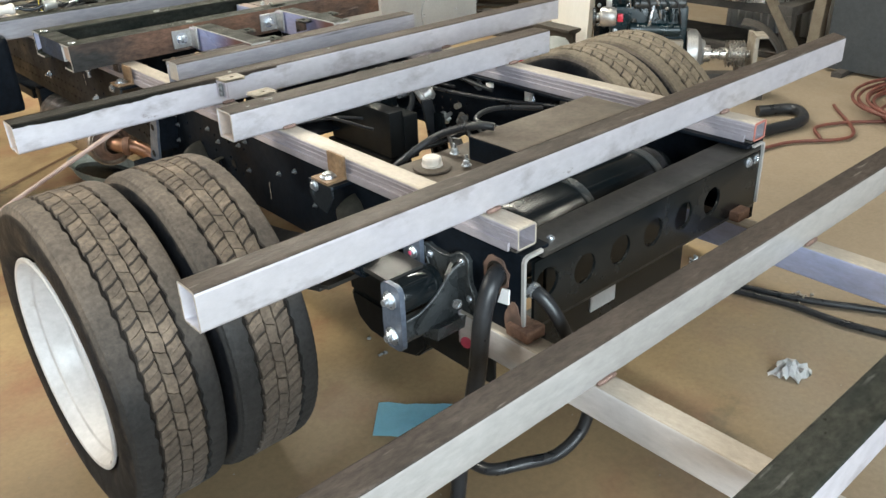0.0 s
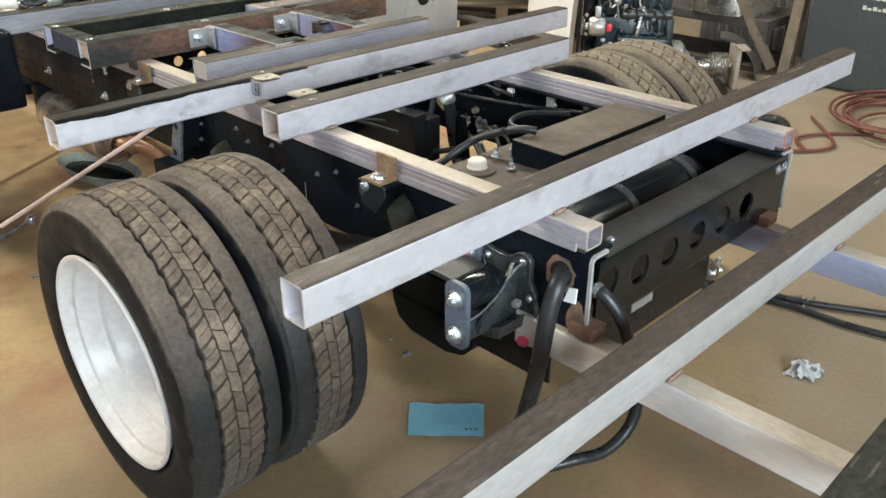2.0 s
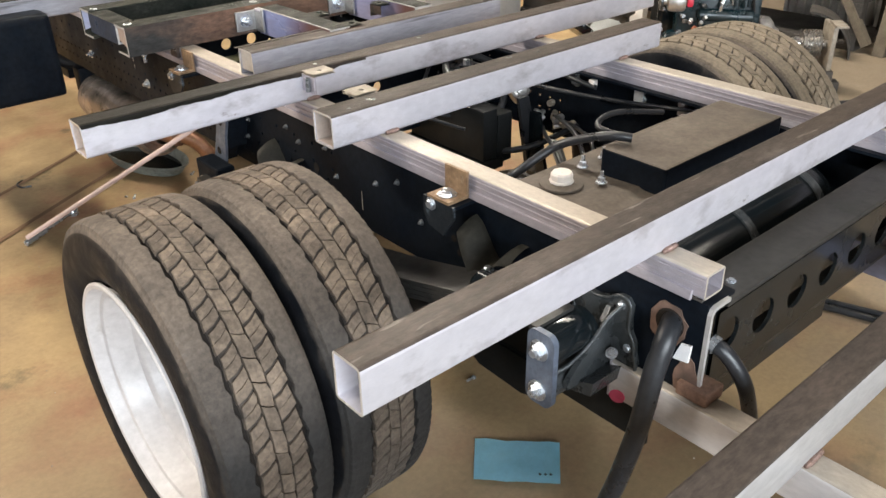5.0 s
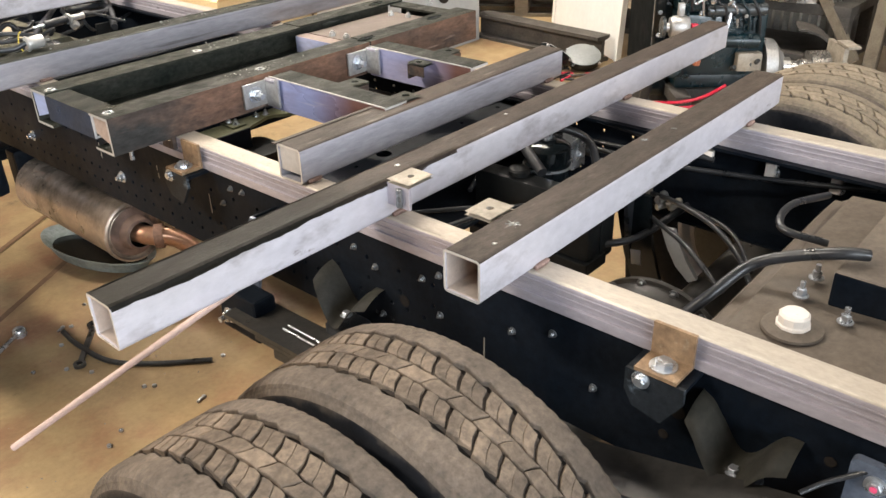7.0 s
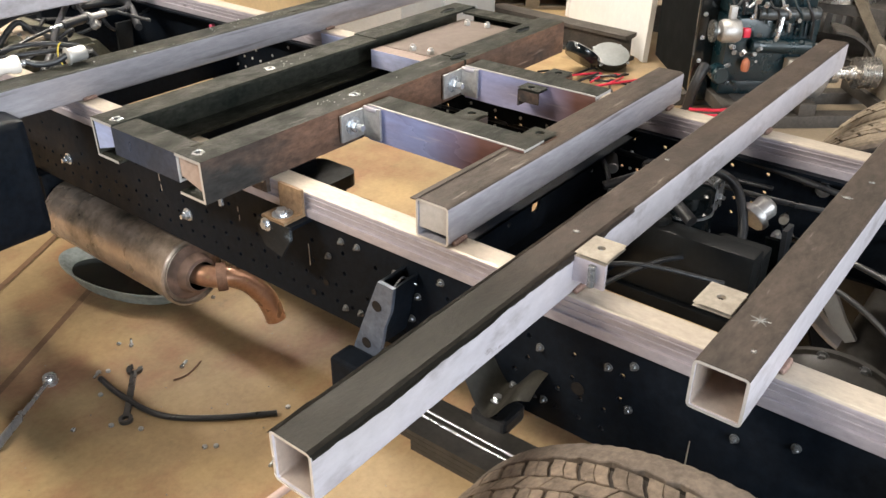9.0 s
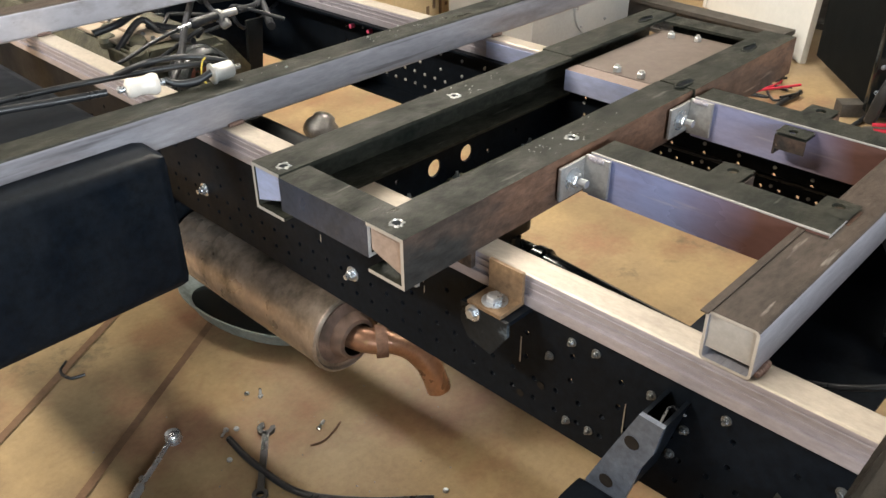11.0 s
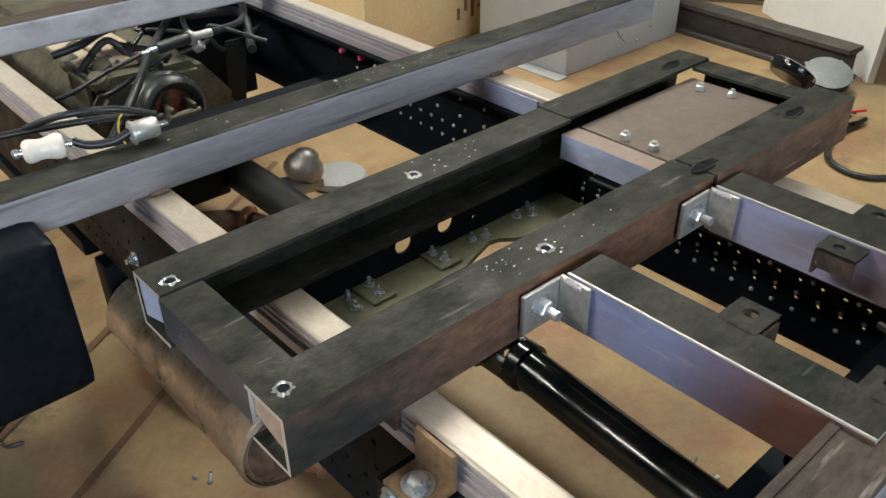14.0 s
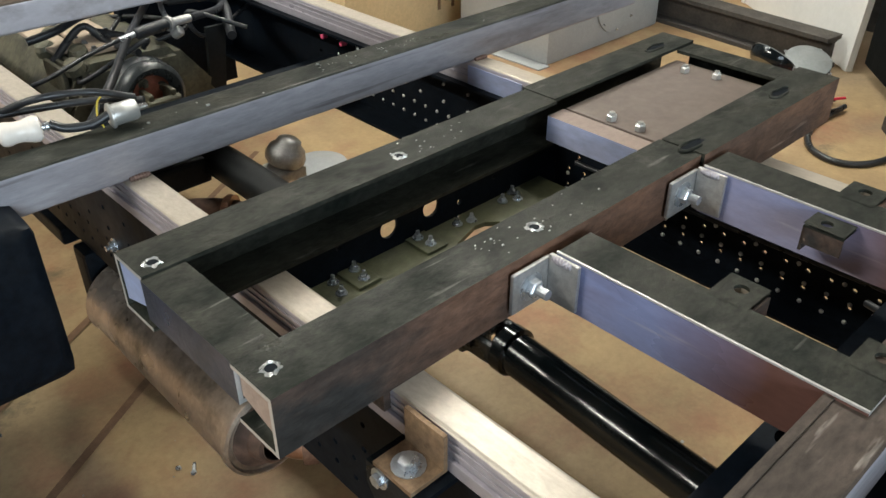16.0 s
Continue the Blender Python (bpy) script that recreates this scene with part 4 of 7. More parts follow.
def rib(bm):
    prism(bm, [(-0.012, 0.645), (-0.022, 0.645), (-0.060, 0.595), (-0.115, 0.545), (-0.125, 0.535), (-0.125, 0.52), (-0.012, 0.51)], "y", 0.166, 0.176)


parts_of(hg, "rib", M_CASTBLK, (rib,))
parts_of(hg, "arm", M_CASTBLK, (lambda bm: prism(bm, [(0.135, 0.535), (0.20, 0.512), (0.20, 0.492), (0.14, 0.505)], "x", -0.095, -0.012),))
bm = bmesh.new()
cyl(bm, (-0.147, 0.202, 0.519), (-0.012, 0.202, 0.519), 0.026, 24, bevel=0.004)
smooth(part("pin_boss", bm, M_CASTBLK, hg), 35)
for y, z in ((0.249, 0.634), (0.153, 0.650), (0.131, 0.572), (0.126, 0.525)):
    bolt(hg, (-0.012, y, z), (-1, 0, 0), 0.0055, 0.004)
bolt(hg, (-0.03, 0.150, 0.560), (-0.6, -0.3, 0.7), 0.007, 0.006)
# rust-burnt hose hole in the rail end, with a white tag
bm = bmesh.new()
random.seed(31)
lo = [(0.066 + (0.036 + random.uniform(-0.003, 0.004)) * math.cos(t), 0.652 + (0.040 + random.uniform(-0.003, 0.004)) * math.sin(t)) for t in (2 * math.pi * k / 20 for k in range(20))]
prism(bm, lo, "x", -0.0024, -0.0004)
part("burnt_patch", bm, M_BURNT, truck, "rusty burnt patch round the hose hole")
# dark disc for the shade inside the hose hole
bm = bmesh.new()
lathe(bm, (-0.0026, 0.062, 0.655), (-1, 0, 0), [(0, 0), (0.027, 0), (0.027, 0.0008), (0, 0.0008)], 22)
part("hose_hole_disc", bm, M_RECESS, truck)
bm = bmesh.new()
lo = [(0.02 + (0.022 + random.uniform(-0.003, 0.003)) * math.cos(t), 0.560 + (0.045 + random.uniform(-0.003, 0.004)) * math.sin(t)) for t in (2 * math.pi * k / 18 for k in range(18))]
prism(bm, lo, "x", -0.0024, -0.0004)
part("burnt_patch", bm, M_BURNT, truck, "rusty burnt patch at the rail end")
bm = bmesh.new()
prism(bm, [(0.030, 0.618), (0.002, 0.622), (0.000, 0.655), (0.018, 0.652)], "x", -0.034, -0.030)
part("white_tag", bm, M_WPAPER, truck, "small white tag by the hose")
# front hanger: slanted plate with two holes, its return flange and the spring box
bm = bmesh.new()
prism(bm, [(1.474, 0.692), (1.438, 0.690), (1.446, 0.640), (1.462, 0.600), (1.470, 0.560), (1.490, 0.480), (1.548, 0.480), (1.540, 0.530), (1.510, 0.605)], "x", -0.068, -0.060)
fh = part("spring_hanger", bm, M_SHACKLE, truck, "blue-black slanted hanger plate with two holes")
# dark discs stand for shade in the two hanger holes
for y, z in ((1.478, 0.640), (1.508, 0.548)):
    bm = bmesh.new()
    lathe(bm, (-0.0683, y, z), (-1, 0, 0), [(0.0, 0), (0.011, 0), (0.011, 0.0008), (0, 0.0008)], 14)
    part("hole", bm, M_RECESS, fh)
parts_of(fh, "flange", M_RAIL, (lambda bm: prism(bm, [(1.438, 0.690), (1.444, 0.690), (1.476, 0.56), (1.470, 0.56)], "x", -0.060, -0.001), lambda bm: prism(bm, [(1.468, 0.692), (1.474, 0.692), (1.548, 0.50), (1.540, 0.50)], "x", -0.060, -0.001)))
parts_of(fh, "eye_box", M_RAIL, (box(-0.125, -0.070, 1.42, 1.55, 0.43, 0.53, 0.008),))
bolt(fh, (-0.125, 1.515, 0.468), (-1, 0, 0), 0.012, 0.012, 0.012)
parts_of(fh, "wire", M_ZINC, (lambda bm: sweep(bm, [(-0.004, 1.44, 0.668), (-0.02, 1.455, 0.685), (-0.045, 1.452, 0.684), (-0.062, 1.450, 0.67)], 0.0018, 6),))
# saddle shaped bump stops on the web
for yc, zt in ((0.452, 0.668), (1.235, 0.605)):
    bm = bmesh.new()
    n, w = 20, 5
    rows_ = []
    for i in range(n + 1):
        s = i / n * 2 - 1
        row = []
        for j_ in range(w + 1):
            a = j_ / w
            y = yc + s * 0.072
            z = zt - 0.058 * math.cos(0.5 * math.pi * min(1, abs(s) * 1.25)) ** 2 - 0.022 * a * a + (0.018 * (s - 0.6) / 0.4 if s > 0.6 else 0)
            x = -0.001 - (0.075 - 0.02 * abs(s) ** 3) * a
            row.append(bm.verts.new((x, y, z)))
        rows_.append(row)
    for i in range(n):
        for j_ in range(w):
            quad(bm, (rows_[i][j_], rows_[i + 1][j_], rows_[i + 1][j_ + 1], rows_[i][j_ + 1]))
    bmesh.ops.solidify(bm, geom=list(bm.faces), thickness=0.005)
    bs = smooth(part("bump_stop", bm, M_SADDLE, truck, "dusty saddle shaped bump stop"), 60)
    bolt(bs, (-0.040, yc, zt - 0.066), (0, 0, 1), 0.008, 0.006)
    parts_of(bs, "rubber_block", M_HOSE, (box(-0.070, -0.004, yc - 0.035, yc + 0.035, zt - 0.115, zt - 0.082, 0.008),))


# brackets that hold the sill down to the rail
M_SCUFF = mat("scuffed_blue_black", (0.010, 0.012, 0.014), (0.020, 0.023, 0.027), 0.4, 0.0, s1=9, s2=80, grain=0.3, bump=0.1, c3=(0.10, 0.125, 0.15), s3=22, cut=0.60, soft=0.12, spec=0.1)


def clamp(y, m=M_TAN):
    bm = bmesh.new()
    prism(bm, [(-0.062, 0.717), (-0.008, 0.717), (-0.008, 0.773), (-0.014, 0.773), (-0.014, 0.723), (-0.062, 0.723)], "y", y - 0.032, y + 0.032)
    c = part("hold_down_bracket", bm, m, truck, "rust stained angle bracket")
    bolt(c, (-0.037, y, 0.723), (0, 0, 1), 0.013, 0.009)
    bm = bmesh.new()
    prism(bm, [(y - 0.045, 0.716), (y + 0.045, 0.716), (y + 0.045, 0.68), (y + 0.03, 0.655), (y - 0.015, 0.645), (y - 0.045, 0.69)], "x", -0.062, -0.056)
    part("gusset", bm, M_SCUFF, c, "black gusset with pale blue scuffs")
    parts_of(c, "ledge", M_RAIL, (box(-0.0555, -0.001, y - 0.045, y + 0.045, 0.709, 0.716),))
    bolt(c, (-0.062, y + 0.02, 0.705), (-1, 0, 0), 0.009, 0.007)


clamp(0.572)
clamp(1.745)

# muffler, tail pipe
bm = bmesh.new()
lathe(bm, (0.040, 2.205, 0.382), (0, 1, 0), [(0.0361, -0.035), (0.0430, -0.03), (0.0516, -0.006), (0.0731, 0.006), (0.0808, 0.004), (0.0843, -0.003), (0.0903, 0.000), (0.0912, 0.012), (0.0877, 0.02), (0.0877, 0.53), (0.0903, 0.54), (0.0826, 0.55), (0.0430, 0.56), (0, 0.56)], 40)
mu = smooth(part("muffler", bm, M_MUFF, truck, "bronzed aluminised steel muffler"), 35)
bm = bmesh.new()
lathe(bm, (0.040, 2.203, 0.382), (0, 1, 0), [(0.0378, -0.034), (0.0443, -0.031), (0.0529, -0.007), (0.0722, 0.0035), (0.0722, 0.0055), (0.0516, -0.004)], 36)
parts_of(mu, "hanger", M_RAIL, (box(-0.02, 0.05, 2.765, 2.83, 0.36, 0.50, 0.012),), "black muffler hanger")
smooth(part("end_cone", bm, M_BURNT, mu, "burnt rust-brown end cone"), 35)
bm = bmesh.new()
sweep(bm, [(0.040, 2.195, 0.382), (0.048, 2.168, 0.380), (0.068, 2.145, 0.375), (0.092, 2.128, 0.372), (0.128, 2.107, 0.346), (0.152, 2.085, 0.305), (0.164, 2.072, 0.262), (0.168, 2.066, 0.232)], 0.027, 20)
smooth(part("tail_pipe", bm, M_PIPE, mu, "gold and bronze tinted tail pipe"))
bm = bmesh.new()
lathe(bm, (0.076, 2.139, 0.3745), (-0.8, 0.6, 0), [(0.029, -0.012), (0.035, -0.012), (0.035, 0.012), (0.029, 0.012)], 24, closed=True)
smooth(part("clamp", bm, M_RUST, mu))

# black tank at the cab end
bm = bmesh.new()
block(bm, -0.75, -0.172, 2.405, 3.2, 0.515, 0.800, 0.025)
smooth(part("side_tank", bm, M_RAIL, truck, "black painted side tank with rounded edges"), 60)


# thick hoses at the rail end
hose([(0.05, 0.085, 0.63), (0.015, 0.066, 0.655), (-0.020, 0.050, 0.660), (-0.045, 0.042, 0.640), (-0.060, 0.044, 0.590), (-0.064, 0.050, 0.52), (-0.060, 0.064, 0.44), (-0.059, 0.090, 0.32), (-0.056, 0.122, 0.20), (-0.055, 0.138, 0.085), (-0.05, 0.15, 0.02)], 0.0185, M_HOSE, truck, "thick black hose hanging to the floor")
hose([(0.04, 0.05, 0.60), (0.033, 0.0, 0.627), (0.040, -0.03, 0.612), (0.055, -0.058, 0.56), (0.10, -0.058, 0.46), (0.150, -0.05, 0.36), (0.160, -0.05, 0.295), (0.14, -0.045, 0.24), (0.08, -0.03, 0.207), (0.01, 0.0, 0.208), (-0.045, 0.04, 0.20), (-0.055, 0.10, 0.19)], 0.0135, M_HOSE, truck, "black hose looped below the frame")
bm = bmesh.new()
lathe(bm, (0.031, 0.004, 0.632), (0.1, -1, -0.3), [(0.009, 0), (0.016, 0), (0.016, 0.012), (0.009, 0.012)], 14, closed=True)
part("hose_clamp", bm, M_ZINC, truck, "small zinc hose clamp")
hose([(0.30, 0.14, 0.36), (0.62, 0.22, 0.30), (0.95, 0.40, 0.06), (1.2, 0.42, 0.016), (1.32, 0.10, 0.014), (1.34, -0.12, 0.014), (1.42, -0.40, 0.014)], 0.011, M_HOSE, truck, "black cable run out over the floor", "cable")
hose([(0.34, 0.14, 0.34), (0.66, 0.24, 0.27), (0.98, 0.42, 0.05), (1.24, 0.40, 0.016), (1.38, 0.06, 0.014), (1.48, -0.14, 0.014), (1.62, -0.42, 0.014)], 0.011, M_HOSE, truck, "black cable run out over the floor", "cable")
# brake and air lines between the rails
random.seed(4)
for k, (pts, r) in enumerate((
    ([(0.84, 0.50, 0.69), (0.80, 0.8, 0.66), (0.74, 1.1, 0.66), (0.80, 1.5, 0.65)], 0.006),
    ([(0.72, 0.60, 0.70), (0.55, 0.62, 0.735), (0.46, 0.60, 0.73), (0.47, 0.52, 0.72)], 0.007),
    ([(0.36, 0.43, 0.775), (0.338, 0.463, 0.777), (0.328, 0.535, 0.752), (0.308, 0.594, 0.722), (0.249, 0.63, 0.68), (0.20, 0.676, 0.62), (0.16, 0.72, 0.54)], 0.010),
    ([(0.79, 1.02, 0.56), (0.70, 0.92, 0.60), (0.60, 0.78, 0.62), (0.52, 0.68, 0.60), (0.46, 0.62, 0.55)], 0.006),
    ([(0.80, 0.99, 0.55), (0.72, 0.87, 0.58), (0.63, 0.75, 0.60), (0.55, 0.67, 0.57)], 0.005),
    ([(0.76, 1.04, 0.53), (0.66, 0.94, 0.56), (0.57, 0.82, 0.57), (0.49, 0.70, 0.54)], 0.006),
    ([(0.45, 1.05, 0.60), (0.36, 1.2, 0.63), (0.24, 1.35, 0.62), (0.20, 1.6, 0.58)], 0.005),
    ([(0.80, 1.2, 0.62), (0.66, 1.32, 0.70), (0.56, 1.25, 0.71), (0.50, 1.15, 0.68)], 0.012),
    ([(0.84, 1.1, 0.64), (0.82, 1.6, 0.63), (0.83, 2.2, 0.62)], 0.005),
    ([(0.78, 0.92, 0.56), (0.60, 0.98, 0.52), (0.5, 1.15, 0.50)], 0.009),
)):
    hose(pts, r, M_HOSE, truck)
# black fluid pump with steel bands on a deep black box
bm = bmesh.new()
lathe(bm, (0.600, 1.205, 0.56), (0, 0, 1), [(0, 0), (0.052, 0), (0.056, 0.006), (0.056, 0.100), (0.050, 0.104), (0.050, 0.112), (0.056, 0.116), (0.056, 0.140), (0.044, 0.150), (0.020, 0.153), (0.020, 0.160), (0, 0.160)], 28)
res_ = smooth(part("air_dryer", bm, M_GLOSS, truck, "gloss black air dryer with steel bands"), 35)
for z in (0.600, 0.652):
    bm = bmesh.new()
    lathe(bm, (0.600, 1.205, z), (0, 0, 1), [(0.056, 0), (0.059, 0), (0.059, 0.005), (0.056, 0.005)], 28, closed=True)
    part("band", bm, M_ZINC, res_, "thin steel band")
parts_of(res_, "bracket", M_ZINC, (box(0.645, 0.705, 1.165, 1.17, 0.63, 0.705, 0.002), box(0.70, 0.705, 1.17, 1.23, 0.63, 0.705, 0.002)), "folded steel bracket")
parts_of(res_, "stud", M_ZINC, (lambda bm: hexbolt(bm, (0.672, 1.165, 0.665), (0, -1, 0), 0.008, 0.008, 0.006), lambda bm: cyl(bm, (0.60, 1.205, 0.72), (0.60, 1.205, 0.735), 0.010, 10)))
bm = bmesh.new()
block(bm, 0.485, 0.540, 1.012, 1.335, 0.50, 0.650, 0.008)
bb = smooth(part("battery_box", bm, M_MATT, truck, "deep black moulded box"), 40)
parts_of(bb, "cap", M_MATT, (lambda bm: cyl(bm, (0.515, 1.225, 0.650), (0.515, 1.225, 0.668), 0.026, 18, bevel=0.004),))
parts_of(bb, "foot", M_MATT, (box(0.475, 0.560, 1.006, 1.345, 0.470, 0.4995, 0.003),))
parts_of(bb, "side_lobe", M_MATT, (box(0.541, 0.600, 1.012, 1.120, 0.48, 0.628, 0.008),))
bm = bmesh.new()
lathe(bm, (0.665, 1.085, 0.640), (0.8, -0.35, 0.45), [(0, 0), (0.030, 0), (0.034, 0.006), (0.034, 0.014), (0.024, 0.02), (0.026, 0.045), (0.018, 0.055), (0, 0.055)], 22)
smooth(part("valve", bm, M_ALU, res_, "round aluminium valve"), 35)
bm = bmesh.new()
prism(bm, [(0.665, 0.36), (0.715, 0.36), (0.690, 0.50), (0.645, 0.665), (0.605, 0.665), (0.640, 0.50)], "y", 0.994, 1.004)
hs = part("hanging_strap", bm, M_HOSE, truck, "wide black rubber strap with a pale label")
parts_of(hs, "label_tag", M_LABEL, (box(0.672, 0.702, 0.990, 0.9935, 0.418, 0.446, 0.001),))
parts_of(res_, "plug", M_NYLON, (box(0.515, 0.545, 1.125, 1.16, 0.585, 0.612, 0.004), box(0.50, 0.515, 1.130, 1.155, 0.588, 0.608, 0.002), box(0.52, 0.535, 1.160, 1.172, 0.590, 0.606, 0.002)), "white plug connector")
for pts, r in (([(0.545, 1.14, 0.60), (0.57, 1.11, 0.595), (0.60, 1.085, 0.60), (0.64, 1.09, 0.63), (0.67, 1.13, 0.70), (0.64, 1.18, 0.735), (0.60, 1.24, 0.74), (0.5, 1.35, 0.70)], 0.010), ([(0.50, 1.15, 0.60), (0.42, 1.17, 0.62), (0.32, 1.20, 0.625), (0.20, 1.22, 0.63)], 0.005), ([(0.84, 1.30, 0.70), (0.80, 1.12, 0.705), (0.79, 0.95, 0.69), (0.80, 0.88, 0.68)], 0.007), ([(0.72, 1.55, 0.66), (0.66, 1.44, 0.68), (0.56, 1.36, 0.64), (0.46, 1.33, 0.60)], 0.006)):
    hose(pts, r, M_HOSE, truck)
parts_of(truck, "cylinder_fitting", M_ALU, (lambda bm: cyl(bm, (0.73, 1.445, 0.63), (0.78, 1.475, 0.637), 0.015, 16, bevel=0.003),), "small bare metal cylinder")
parts_of(truck, "cable_clip", M_NYLON, (box(0.795, 0.812, 0.885, 0.905, 0.675, 0.70, 0.003),))
# curved black guard with a label, and the pale edge of the dust shield beside it
bm = bmesh.new()
prism(bm, [(1.045, 0.615), (0.958, 0.620), (0.950, 0.560), (0.940, 0.500), (0.922, 0.440), (0.900, 0.385), (0.955, 0.350), (0.985, 0.400), (1.010, 0.460), (1.030, 0.540)], "x", 0.650, 0.662)
dg = part("drum_guard", bm, M_GLOSS, truck, "black curved guard with a pale label")
bm = bmesh.new()
prism(bm, [(0.992, 0.474), (0.966, 0.478), (0.962, 0.440), (0.987, 0.436)], "x", 0.6485, 0.6497)
part("label", bm, M_LABEL, dg, "small pale label")
bm = bmesh.new()
prism(bm, [(0.928, 0.545), (0.896, 0.548), (0.880, 0.518), (0.858, 0.480), (0.828, 0.440), (0.846, 0.428), (0.882, 0.458), (0.908, 0.500)], "x", 0.664, 0.676)
part("dust_shield", bm, M_GREYBOX, truck, "pale grey edge of a dust shield")
# air fittings by the differential
random.seed(7)
for k in range(16):
    bm = bmesh.new()
    p = Vector((random.uniform(0.73, 0.83), random.uniform(0.95, 1.08), random.uniform(0.52, 0.60)))
    q = p + Vector((random.uniform(-0.04, 0.04), random.uniform(-0.02, 0.02), random.uniform(-0.01, 0.02)))
    cyl(bm, p, q, random.uniform(0.006, 0.011), 8)
    part("air_fitting", bm, M_CREAM if k % 2 else M_ALU, truck, "dirty brass air fitting")
for x, y in ((0.803, 0.763), (0.803, 0.62)):
    bm = bmesh.new()
    block(bm, x + 0.03, x + 0.046, y - 0.011, y + 0.011, 0.655, 0.70, 0.003)
    part("cable_clip", bm, M_NYLON, truck, "white cable clip")

# gearbox and parking brake at the cab end
bm = bmesh.new()
prism(bm, [(0.20, 0.40), (0.56, 0.40), (0.60, 0.55), (0.50, 0.68), (0.25, 0.688), (0.17, 0.58)], "y", 3.27, 4.4)
bmesh.ops.bevel(bm, geom=list(bm.edges), offset=0.02, segments=2, affect="EDGES")
gb = part("gearbox", bm, M_GREASE, truck, "greasy cast gearbox")
M_COVER = mat("pinkish_dusty_cover", (0.44, 0.35, 0.265), (0.33, 0.26, 0.19), 0.6, 0.05, s1=10, s2=90, mix=0.8, grain=0.15, bump=0.1, c3=(0.12, 0.10, 0.075), s3=8, cut=0.62, soft=0.2)
parts_of(gb, "top_cover", M_COVER, (box(0.300, 0.400, 3.335, 3.60, 0.689, 0.702, 0.004), box(0.225, 0.290, 3.40, 3.66, 0.687, 0.698, 0.004), box(0.300, 0.42, 3.615, 3.80, 0.689, 0.700, 0.004)), "dusty pinkish gearbox cover plate")
parts_of(gb, "rib", M_GREASE, [box(0.20 + 0.02 * k, 0.212 + 0.02 * k, 3.30, 3.42, 0.60, 0.685, 0.004) for k in range(4)])
parts_of(gb, "side_boss", M_GREASE, [lambda bm, k=k: lathe(bm, (0.235 + 0.05 * (k % 2), 3.30 + 0.09 * k, 0.675), (-0.3, -0.2, 1), [(0, 0), (0.026, 0), (0.026, 0.02), (0.018, 0.03), (0, 0.032)], 14) for k in range(4)])
for k in range(8):
    bolt(gb, (0.308 + 0.085 * (k % 2), 3.345 + 0.06 * (k // 2) + (0.08 if k > 5 else 0), 0.702), (0, 0, 1), 0.006, 0.006, 0.0, M_DKBOLT)
bm = bmesh.new()
lathe(bm, (0.362, 3.185, 0.612), (0, 1, 0), [(0.052, -0.012), (0.062, -0.026), (0.074, -0.030), (0.084, -0.022), (0.088, -0.008), (0.086, 0.008), (0.080, 0.014), (0.080, 0.022), (0.087, 0.028), (0.089, 0.040), (0.085, 0.054), (0.06, 0.07), (0.05, 0.10)], 40)
smooth(part("parking_brake_drum", bm, M_CASTBLK, gb, "black parking brake drum"), 50)
bm = bmesh.new()
lathe(bm, (0.362, 3.185, 0.612), (0, 1, 0), [(0, -0.006), (0.03, -0.006), (0.036, 0.0), (0.056, 0.004), (0.056, 0.012), (0, 0.012)], 28)
fl_ = smooth(part("flange", bm, M_COPPER, gb, "rust red drive flange"))
for k in range(4):
    t = 0.4 + 1.5708 * k
    bolt(fl_, (0.362 + 0.034 * math.cos(t), 3.184, 0.612 + 0.034 * math.sin(t)), (0, -1, 0), 0.009, 0.010, 0.006, M_GREASE)
bm = bmesh.new()
for s_ in (-1, 1):
    block(bm, 0.366 + s_ * 0.030 - 0.007, 0.366 + s_ * 0.030 + 0.007, 3.12, 3.178, 0.585, 0.635, 0.005)
cyl(bm, (0.325, 3.125, 0.61), (0.41, 3.125, 0.61), 0.011, 12)
part("yoke", bm, M_GREASE, fl_, "greasy joint yoke")
hose([(0.10, 2.95, 0.66), (0.22, 3.05, 0.72), (0.36, 3.25, 0.74), (0.50, 3.45, 0.74), (0.62, 3.6, 0.76)], 0.010, M_HOSE, truck)
hose([(0.62, 3.2, 0.70), (0.70, 3.4, 0.74), (0.60, 3.55, 0.72), (0.75, 3.7, 0.70)], 0.013, M_HOSE, truck)
# shift cable with its bright end fitting
sc_ = hose([(0.035, 3.199, 0.700), (0.117, 3.168, 0.720), (0.234, 3.211, 0.735), (0.334, 3.240, 0.745)], 0.0055, M_HOSE, truck, "thin black shift cable", "shift_cable")
bm = bmesh.new()
cyl(bm, (0.334, 3.240, 0.745), (0.380, 3.246, 0.748), 0.0075, 12, bevel=0.002)
smooth(part("ferrule", bm, M_ZINC, sc_, "bright cable ferrule"))
bm = bmesh.new()
cyl(bm, (0.380, 3.246, 0.748), (0.473, 3.254, 0.752), 0.015, 16, bevel=0.004)
smooth(part("boot", bm, M_HOSE, sc_, "black rubber boot"))
bm = bmesh.new()
cyl(bm, (0.474, 3.253, 0.752), (0.536, 3.249, 0.755), 0.011, 16, bevel=0.002)
cyl(bm, (0.470, 3.251, 0.752), (0.479, 3.254, 0.752), 0.019, 18)
smooth(part("rod_end", bm, M_ALU, sc_, "bare metal rod end"))
bm = bmesh.new()
cyl(bm, (0.482, 3.252, 0.720), (0.499, 3.236, 0.735), 0.014, 12, bevel=0.003)
part("clip", bm, M_ALU, sc_)
hose([(0.186, 3.459, 0.720), (0.259, 3.448, 0.735), (0.343, 3.475, 0.750), (0.414, 3.449, 0.760)], 0.011, M_HOSE, truck)
